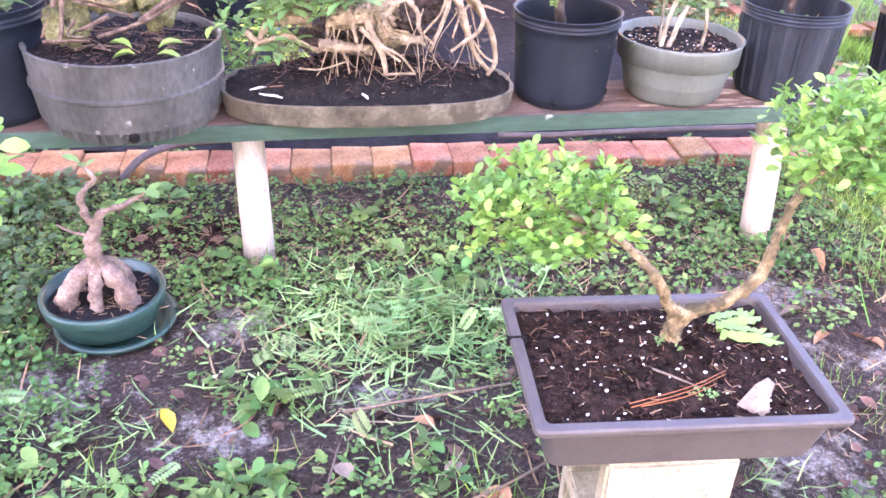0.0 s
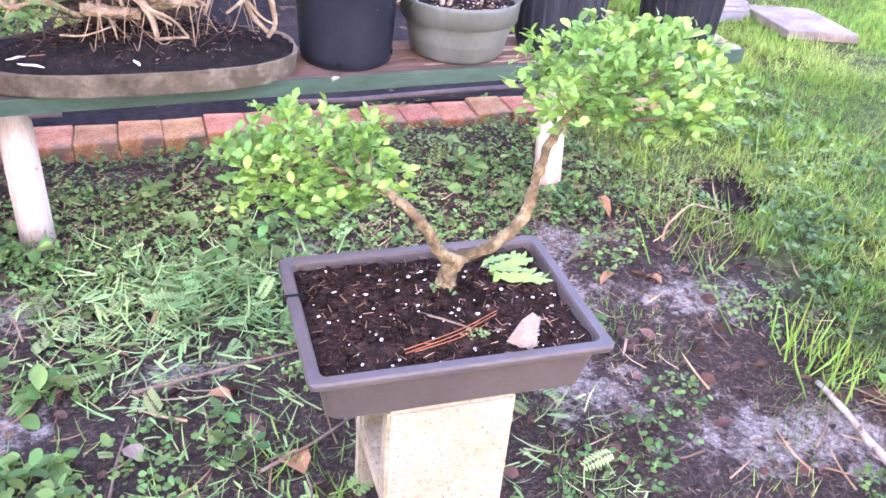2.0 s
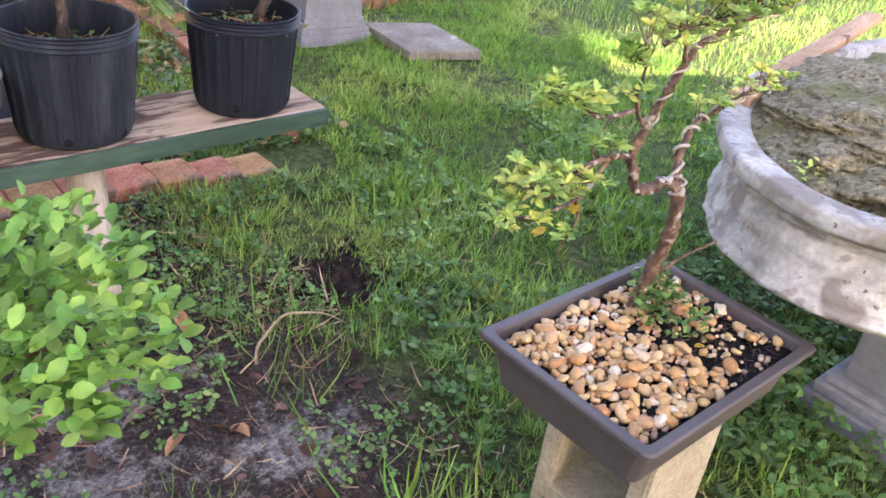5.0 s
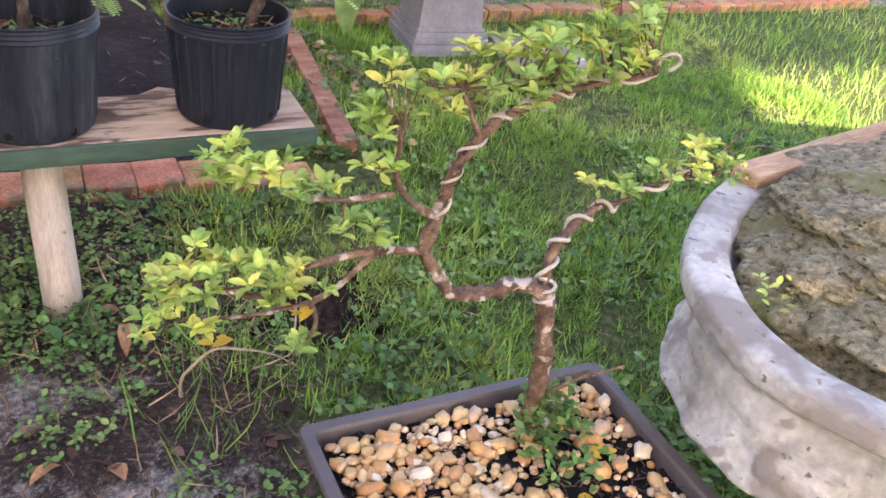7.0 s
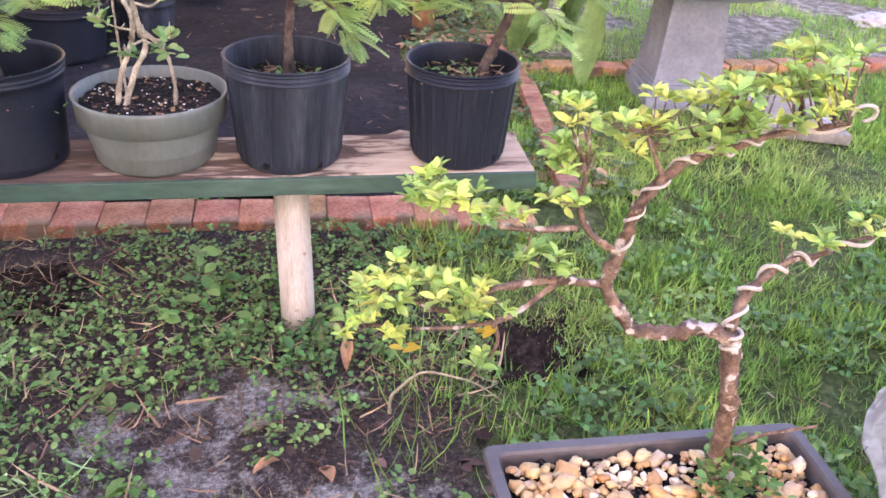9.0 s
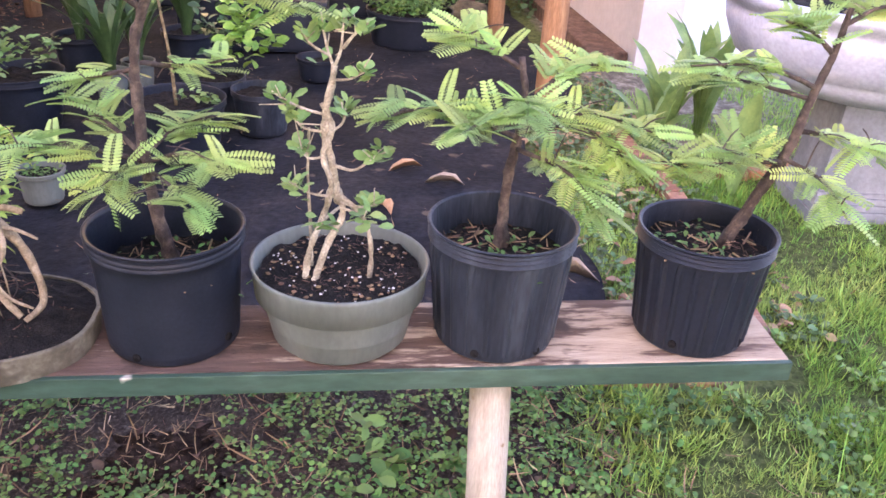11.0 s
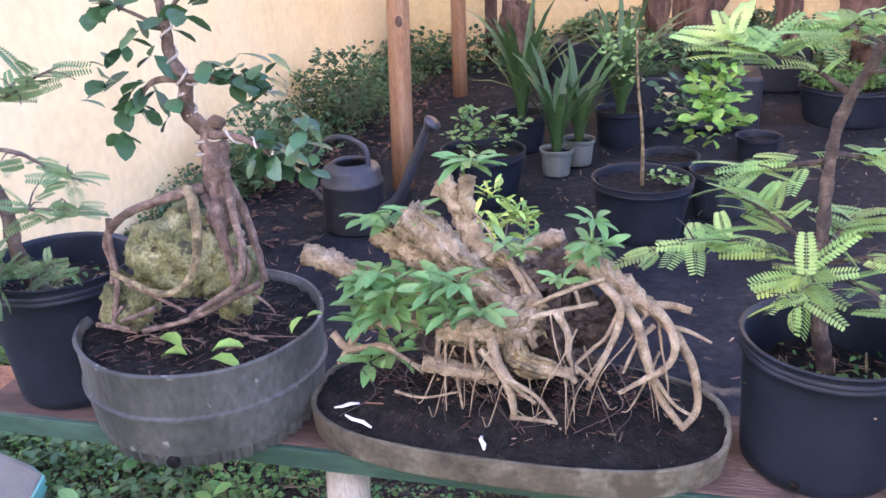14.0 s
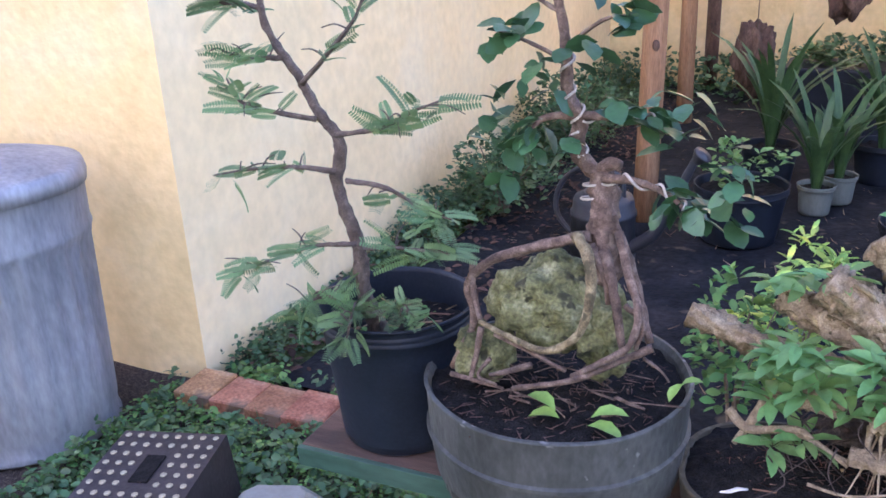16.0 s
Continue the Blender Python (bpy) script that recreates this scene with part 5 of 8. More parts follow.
def twisted_shrub():
    e = thing("potted_shrub", "twisted pale-stemmed shrub in a shallow grey pot", "potted shrub", PB)
    R, rb, h = 0.166, 0.128, 0.158
    prof = [(0, 0.002), (rb - 0.012, 0.0), (rb, 0.012), (R - 0.021, h * 0.60), (R - 0.019, h * 0.625), (R - 0.007, h * 0.64), (R - 0.004, h * 0.94), (R, h), (R - 0.004, h + 0.002), (R - 0.008, h - 0.004), (R - 0.014, h * 0.7), (rb, 0.02)]
    part("pot", Mesh().lathe(prof, 56), M_GREY, e, "grey green shallow plastic pot")
    soil_top(e, 0.30, 0.30, h * 0.86, 0.01, True)
    crumbs(e, 0.28, 0.28, h * 0.86, 60, M_PERL, 0.0018, "perlite", True)
    crumbs(e, 0.28, 0.28, h * 0.86, 90, M_LITTER, 0.003, "bark_crumb", True)
    splinters(e, 0.28, 0.28, h * 0.86, 260, M_DARKWOOD, "bark_chip", 0.011, True)
    stems = [
        (((1.065, 2.60, 0.52), (1.072, 2.60, 0.59), (1.085, 2.61, 0.64), (1.105, 2.62, 0.69), (1.112, 2.62, 0.73)), 0.0058, 0.005),
        (((1.07, 2.585, 0.52), (1.09, 2.59, 0.58), (1.113, 2.60, 0.64), (1.135, 2.61, 0.685), (1.128, 2.62, 0.73)), 0.0065, 0.0055),
        (((1.182, 2.61, 0.53), (1.188, 2.61, 0.59), (1.18, 2.61, 0.66), (1.15, 2.61, 0.705), (1.128, 2.62, 0.72)), 0.0045, 0.004),
        (((1.128, 2.62, 0.705), (1.120, 2.615, 0.76), (1.108, 2.61, 0.82), (1.107, 2.61, 0.87), (1.116, 2.61, 0.92), (1.122, 2.61, 0.955)), 0.0078, 0.0052),
        (((1.108, 2.62, 0.70), (1.116, 2.60, 0.75), (1.102, 2.60, 0.80), (1.118, 2.605, 0.85), (1.100, 2.61, 0.89)), 0.0055, 0.004),
        (((1.08, 2.64, 0.55), (1.077, 2.64, 0.66), (1.074, 2.64, 0.75), (1.078, 2.63, 0.84)), 0.003, 0.002),
    ]
    for p, r0, r1 in stems:
        m = Mesh()
        limb(m, rel(p, PB), r0, r1, 9, 0.6)
        part("stem", m, M_STEM, e, "pale twisted stem")
    paths = [((1.12, 2.61, 0.95), (1.108, 2.61, 0.99), (1.10, 2.61, 1.04)), ((1.12, 2.61, 0.95), (1.132, 2.605, 0.985), (1.137, 2.60, 1.05)), ((1.135, 2.605, 0.985), (1.155, 2.60, 1.01), (1.175, 2.59, 1.03)), ((1.115, 2.61, 0.97), (1.085, 2.60, 0.99), (1.066, 2.60, 1.015)), ((1.105, 2.61, 0.87), (1.065, 2.60, 0.885), (1.035, 2.59, 0.905), (1.02, 2.59, 0.915)), ((1.10, 2.61, 0.84), (1.07, 2.60, 0.85), (1.05, 2.60, 0.875)), ((1.118, 2.61, 0.78), (1.155, 2.60, 0.775), (1.19, 2.60, 0.80), (1.21, 2.60, 0.81)), ((1.12, 2.61, 0.72), (1.08, 2.59, 0.735), (1.045, 2.58, 0.76)), ((1.13, 2.61, 0.71), (1.165, 2.60, 0.705), (1.195, 2.59, 0.715)), ((1.13, 2.61, 0.70), (1.165, 2.60, 0.69), (1.185, 2.59, 0.675)), ((1.12, 2.61, 0.80), (1.08, 2.60, 0.795), (1.06, 2.60, 0.815)), ((1.115, 2.61, 0.93), (1.145, 2.60, 0.935), (1.17, 2.59, 0.95)), ((1.115, 2.61, 0.84), (1.135, 2.60, 0.86), (1.14, 2.60, 0.885)), ((1.13, 2.61, 0.70), (1.11, 2.58, 0.695), (1.10, 2.565, 0.685))]
    tips = []
    for p in paths:
        m = Mesh()
        limb(m, rel(p, PB), 0.003, 0.0014, 6, 0.4)
        c = curve(rel(p, PB), 6)
        for k in range(2):
            q = c[int((0.4 + 0.55 * RNG.random()) * (len(c) - 1))]
            limb(m, (q, q + Vector((RNG.normal(0, 0.02), RNG.normal(0, 0.015), RNG.normal(0.012, 0.012)))), 0.0016, 0.0009, 5, 0.2, 3)
        part("twig", m, M_STEM, e)
        tips += tip_points(rel(p[1:], PB), 8)
    tips += tip_points(rel(((1.12, 2.62, 0.70), (1.105, 2.62, 0.80), (1.115, 2.62, 0.90), (1.10, 2.62, 1.03)), PB), 4)
    p, d, s = rosettes(tips, 2, 0.026, 0.6, 0.006, 0.25)
    scatter("crown", leaf_shape(0.62, 0.05, 0.06, 0.95), p, d, s, M_SPROUT, e, RNG.normal(0, 0.6, len(p)), "small spoon-shaped green leaves")
    return e


twisted_shrub()

# wide grey tub with a root-over-rock fig
PT = (-0.268, 2.60, bz(-0.275))


def rock_fig():
    e = thing("bonsai_tree", "wired fig bonsai clasping a mossy rock in a grey tub", "bonsai", PT)
    R, rb, h = 0.226, 0.203, 0.195
    prof = [(0, 0.002), (rb - 0.01, 0.0), (rb - 0.002, 0.003), (rb + 0.003, h * 0.16), (rb + 0.010, h * 0.165), (rb + 0.018, h * 0.52), (rb + 0.0185, h * 0.53), (rb + 0.0225, h * 0.545), (rb + 0.0225, h * 0.575), (rb + 0.017, h * 0.59), (R - 0.003, h * 0.985), (R, h * 0.99), (R - 0.001, h), (R - 0.007, h + 0.001), (R - 0.012, h - 0.01), (rb, 0.03)]
    rip = lambda a, z: (0.0035 * (1 if math.sin(54 * a) > 0 else -1) if z < h * 0.162 else 0.0012 * math.sin(7 * a + 1) * z / h)
    tub = part("tub", Mesh().lathe(prof, 216, ripple=rip), M_TUB, e, "scuffed grey round tub with ribbed foot", smooth=False)
    part("drain_hole", Mesh().tube([(0, 0, 0), (0, 0, 0.006)], 0.012, 14), M_SOIL, tub, at=pose(0.035, -0.2075, 0.022, 90, 0, 10))
    soil_top(e, 0.43, 0.43, h * 0.9, 0.012, True)
    splinters(e, 0.42, 0.42, h * 0.88, 500, M_DARKWOOD, "bark_chip", 0.018, True)

    def R_(*p):
        return rel(p, PT)

    rk = Mesh().blob(0.088, R_((-0.268, 2.575, 0.738))[0], (1.05, 0.85, 0.86), 0.3, 2.0, 5, 4.0)
    part("rock", rk, M_ROCK, e, "mossy pitted rock")
    rk = Mesh().blob(0.05, R_((-0.375, 2.545, 0.645))[0], (1.0, 0.9, 1.0), 0.4, 2.4, 4, 9.0)
    part("rock", rk, M_ROCK, e)
    rk = Mesh().blob(0.05, R_((-0.175, 2.57, 0.70))[0], (0.9, 0.9, 1.4), 0.4, 2.4, 4, 12.0)
    part("rock", rk, M_ROCK, e)
    tr = Mesh()
    limb(tr, R_((-0.18, 2.58, 0.79), (-0.184, 2.575, 0.85), (-0.189, 2.59, 0.911), (-0.198, 2.60, 0.955)), 0.025, 0.019, 14, 0.5, 8)
    limb(tr, R_((-0.198, 2.60, 0.945), (-0.234, 2.60, 0.985), (-0.232, 2.60, 1.035), (-0.25, 2.60, 1.07), (-0.253, 2.60, 1.13), (-0.262, 2.60, 1.19), (-0.272, 2.60, 1.25)), 0.0135, 0.006, 10, 0.45)
    limb(tr, R_((-0.20, 2.60, 0.955), (-0.18, 2.59, 0.972), (-0.165, 2.585, 0.97)), 0.011, 0.009, 9, 0.4)
    part("trunk", tr, M_BARKR, e, "scarred reddish trunk")
    roots = [
        (((-0.193, 2.600, 0.960), (-0.189, 2.590, 0.911), (-0.188, 2.570, 0.869), (-0.184, 2.550, 0.837)), 0.019, 0.021),
        (((-0.214, 2.530, 0.875), (-0.181, 2.490, 0.846), (-0.178, 2.475, 0.786), (-0.193, 2.465, 0.740), (-0.238, 2.460, 0.710), (-0.303, 2.470, 0.718), (-0.360, 2.490, 0.726)), 0.0125, 0.0055),
        (((-0.201, 2.560, 0.865), (-0.277, 2.550, 0.843), (-0.362, 2.550, 0.807), (-0.405, 2.550, 0.758), (-0.387, 2.530, 0.705), (-0.425, 2.520, 0.616)), 0.012, 0.008),
        (((-0.158, 2.560, 0.875), (-0.134, 2.530, 0.821), (-0.111, 2.500, 0.778), (-0.117, 2.480, 0.732), (-0.153, 2.465, 0.704), (-0.199, 2.460, 0.673)), 0.01, 0.006),
        (((-0.178, 2.550, 0.847), (-0.154, 2.520, 0.802), (-0.142, 2.510, 0.750), (-0.128, 2.500, 0.698)), 0.013, 0.007),
        (((-0.175, 2.580, 0.887), (-0.145, 2.580, 0.823), (-0.123, 2.570, 0.761), (-0.102, 2.550, 0.703)), 0.012, 0.008),
        (((-0.197, 2.550, 0.854), (-0.170, 2.530, 0.816), (-0.161, 2.520, 0.773)), 0.009, 0.006),
        (((-0.087, 2.500, 0.722), (-0.140, 2.480, 0.697), (-0.197, 2.455, 0.670), (-0.290, 2.450, 0.640)), 0.009, 0.0055),
        (((-0.261, 2.455, 0.684), (-0.297, 2.455, 0.667), (-0.330, 2.455, 0.653)), 0.007, 0.005),
        (((-0.366, 2.510, 0.705), (-0.373, 2.500, 0.655), (-0.380, 2.490, 0.616)), 0.008, 0.005),
        (((-0.334, 2.490, 0.708), (-0.272, 2.470, 0.700), (-0.208, 2.460, 0.681)), 0.006, 0.004),
        (((-0.400, 2.560, 0.797), (-0.391, 2.540, 0.753), (-0.371, 2.520, 0.711)), 0.008, 0.006),
        (((-0.335, 2.470, 0.674), (-0.355, 2.465, 0.642), (-0.321, 2.460, 0.635)), 0.005, 0.003),
        (((-0.419, 2.500, 0.615), (-0.364, 2.480, 0.623), (-0.310, 2.460, 0.630)), 0.006, 0.003),
        (((-0.100, 2.500, 0.703), (-0.073, 2.490, 0.693), (-0.059, 2.490, 0.676)), 0.004, 0.002),
        (((-0.133, 2.510, 0.780), (-0.102, 2.500, 0.760), (-0.111, 2.490, 0.720)), 0.006, 0.004),
    ]
    for k, (p, r0, r1) in enumerate(roots[1:]):
        m = Mesh()
        limb(m, R_(*p), r0 * 0.74, r1 * 0.75, 9, 0.35)
        part("root", m, M_BARK if k == 0 else M_BARKR, e)
    fine = Mesh()
    rr = random.Random(4)
    for k in range(30):
        a = rr.uniform(0, 6.28)
        x, y = -0.27 + 0.16 * math.cos(a) * rr.uniform(0.5, 1.1), 2.545 + 0.12 * math.sin(a) * rr.uniform(0.4, 1.0)
        limb(fine, R_((x, y, 0.60), (x + rr.uniform(-0.03, 0.03), y - 0.01, 0.612), (x + rr.uniform(-0.07, 0.07), y - rr.uniform(-0.03, 0.03), 0.602)), 0.0022, 0.001, 5, 0.2, 4)
    tagged(part("root_tangle", fine, M_BARKR, e, "fine dry roots on the soil"), kind="stuff")
    paths = [((-0.233, 2.60, 1.04), (-0.287, 2.59, 1.035), (-0.315, 2.58, 1.0)), ((-0.225, 2.60, 1.04), (-0.18, 2.595, 1.043), (-0.138, 2.59, 1.048), (-0.075, 2.58, 1.02)), ((-0.19, 2.585, 0.95), (-0.13, 2.56, 0.956), (-0.075, 2.55, 0.937), (-0.045, 2.54, 0.905)), ((-0.252, 2.60, 1.12), (-0.31, 2.59, 1.15), (-0.36, 2.58, 1.17)), ((-0.255, 2.60, 1.14), (-0.20, 2.59, 1.18), (-0.16, 2.58, 1.19)), ((-0.262, 2.60, 1.19), (-0.31, 2.60, 1.22), (-0.34, 2.60, 1.25)), ((-0.265, 2.60, 1.21), (-0.22, 2.60, 1.24), (-0.20, 2.60, 1.27))]
    tips = []
    for k, p in enumerate(paths):
        m = Mesh()
        limb(m, R_(*p), 0.008 if k < 3 else 0.004, 0.002, 8, 0.35)
        part("branch", m, M_BARKR, e)
        tips += tip_points(R_(*p[1:]), 6 if k < 3 else 5)
    w = Mesh()
    for p in (paths[1], paths[2]):
        wire_coil(w, R_(*p), 0.0095, 3.6, 0.0022)
    wire_coil(w, R_((-0.203, 2.60, 0.90), (-0.203, 2.60, 0.945)), 0.0245, 2, 0.0022)
    wire_coil(w, R_((-0.236, 2.60, 0.98), (-0.232, 2.60, 1.035), (-0.25, 2.60, 1.07), (-0.253, 2.60, 1.13)), 0.0145, 4, 0.0022)
    part("wire", w, M_WIRE, e, "pale training wire")
    leaves = ((-0.364, 2.570, 1.059), (-0.334, 2.560, 1.044), (-0.366, 2.560, 1.015), (-0.341, 2.560, 0.998), (-0.321, 2.550, 0.960), (-0.251, 2.560, 1.000), (-0.318, 2.580, 1.096), (-0.288, 2.580, 1.141), (-0.240, 2.580, 1.125), (-0.212, 2.580, 1.151), (-0.367, 2.580, 1.156), (-0.095, 2.560, 1.057), (-0.070, 2.560, 1.075), (-0.043, 2.560, 1.052), (-0.073, 2.550, 1.026), (-0.018, 2.540, 0.998), (0.011, 2.530, 0.978), (0.028, 2.530, 0.958), (-0.012, 2.530, 0.942), (-0.015, 2.530, 0.912), (-0.133, 2.570, 1.053), (-0.188, 2.580, 1.075), (-0.259, 2.580, 1.089), (-0.107, 2.570, 1.080), (-0.002, 2.540, 1.008))
    tips += [(np.array(q), np.array((RNG.normal(0, 0.4), -0.3, RNG.normal(-0.1, 0.3)))) for q in R_(*leaves)]
    p, d, s = rosettes(tips, 3, 0.047, 0.8, 0.010, -0.05)
    scatter("crown", leaf_shape(0.62, 0.18, 0.05), p, d, s, M_FICUS, e, RNG.normal(0, 0.5, len(p)), "large leathery dark green leaves")
    for x, y, z, rz, rx in ((-0.22, 2.45, 0.615, 70, 20), (-0.215, 2.455, 0.60, 85, 0), (-0.165, 2.45, 0.615, -75, 20), (-0.17, 2.45, 0.60, -90, 0), (-0.07, 2.56, 0.60, -40, 60), (-0.06, 2.60, 0.61, -80, 30)):
        v, f = leaf_shape(0.55, 0.25, 0.18)
        ln = 0.055 if x < -0.1 else 0.035
        part("pale_leaf", Mesh().add([(a * ln, b * ln, c * ln) for a, b, c in v], f), M_HOYA, e, "thick pale green leaf", at=pose(*rel([(x, y, z)], PT)[0], rx, 0, rz))
    return e


rock_fig()

# oval tray with an uprooted stump
PS = (0.315, 2.625, bz(0.315))


def stump_tray():
    e = thing("tree_stump", "bare-rooted sprouting stump on soil in an oval concrete tray", "tree stump", PS)
    a, b, h = 0.372, 0.175, 0.055
    prof = [(0.972, 0.0), (0.98, 0.002), (0.998, h - 0.003), (0.994, h), (0.972, h), (0.968, h - 0.004), (0.96, 0.02)]
    m = Mesh()
    verts, faces, n = [], [], 120
    for r, z in prof:
        for s in range(n):
            t = 2 * math.pi * s / n
            c, q = math.cos(t), math.sin(t)
            k = (abs(c) ** 2.8 + abs(q) ** 2.8) ** (-1 / 2.8)
            w = 1 + 0.006 * noise.noise(Vector((c * 5, q * 5, z * 30)))
            verts.append((a * r * k * c * w, b * r * k * q * w, z))
    faces = [(k * n + s, k * n + (s + 1) % n, (k + 1) * n + (s + 1) % n, (k + 1) * n + s) for k in range(len(prof) - 1) for s in range(n)]
    faces.append(tuple(range(n))[::-1])
    m.add(verts, faces)
    part("tray", m, M_CONC, e, "stained grey-brown concrete oval tray", smooth=False)
    soil_top(e, 0.724, 0.338, 0.05, 0.012, True, 0.066, power=2.8)
    splinters(e, 0.66, 0.30, 0.042, 900, M_DARKWOOD, "bark_chip", 0.018, True, 0.075)
    splinters(e, 0.66, 0.30, 0.05, 700, M_REDFIBRE, "bark_fibre", 0.016, True, 0.07)
    splinters(e, 0.66, 0.30, 0.052, 60, M_LITTER, "litter", 0.024, True, 0.07)
    crumbs(e, 0.66, 0.30, 0.042, 160, M_SOIL, 0.007, "clod", True, 0.075)
    crumbs(e, 0.64, 0.29, 0.044, 70, M_LITTER, 0.0028, "bark_crumb", True, 0.075)

    def R_(*p):
        return rel(p, PS)

    trunks = [
        (((0.135, 2.600, 0.820), (0.183, 2.600, 0.789), (0.241, 2.590, 0.741), (0.311, 2.570, 0.688), (0.361, 2.550, 0.636)), 0.027, 0.024),
        (((0.073, 2.640, 0.776), (0.128, 2.630, 0.752), (0.202, 2.610, 0.718), (0.276, 2.580, 0.670)), 0.02, 0.026),
        (((-0.058, 2.620, 0.733), (-0.011, 2.620, 0.718), (0.060, 2.610, 0.697), (0.174, 2.600, 0.679)), 0.019, 0.02),
        (((0.211, 2.530, 0.660), (0.275, 2.520, 0.662), (0.328, 2.530, 0.670), (0.362, 2.570, 0.697)), 0.022, 0.026),
        (((0.321, 2.540, 0.697), (0.330, 2.520, 0.657), (0.345, 2.510, 0.624), (0.404, 2.500, 0.615)), 0.02, 0.012),
        (((0.409, 2.620, 0.769), (0.456, 2.600, 0.752), (0.503, 2.580, 0.728), (0.544, 2.560, 0.702)), 0.02, 0.013),
        (((0.268, 2.620, 0.750), (0.305, 2.630, 0.728), (0.371, 2.630, 0.723), (0.437, 2.630, 0.717)), 0.02, 0.022),
    ]
    logs = [
        (((0.268, 2.620, 0.750), (0.236, 2.630, 0.799), (0.216, 2.630, 0.847), (0.193, 2.635, 0.877)), 0.021, 0.013),
        (((0.238, 2.630, 0.814), (0.237, 2.620, 0.856), (0.244, 2.620, 0.887)), 0.013, 0.011),
        (((0.189, 2.500, 0.603), (0.246, 2.500, 0.598), (0.313, 2.510, 0.586)), 0.013, 0.012),
        (((0.067, 2.550, 0.645), (0.118, 2.550, 0.654), (0.177, 2.550, 0.649)), 0.013, 0.016),
        (((0.395, 2.660, 0.773), (0.357, 2.660, 0.761), (0.335, 2.650, 0.722)), 0.014, 0.018),
        (((0.180, 2.635, 0.859), (0.199, 2.635, 0.850), (0.222, 2.630, 0.833)), 0.01, 0.012),
    ]
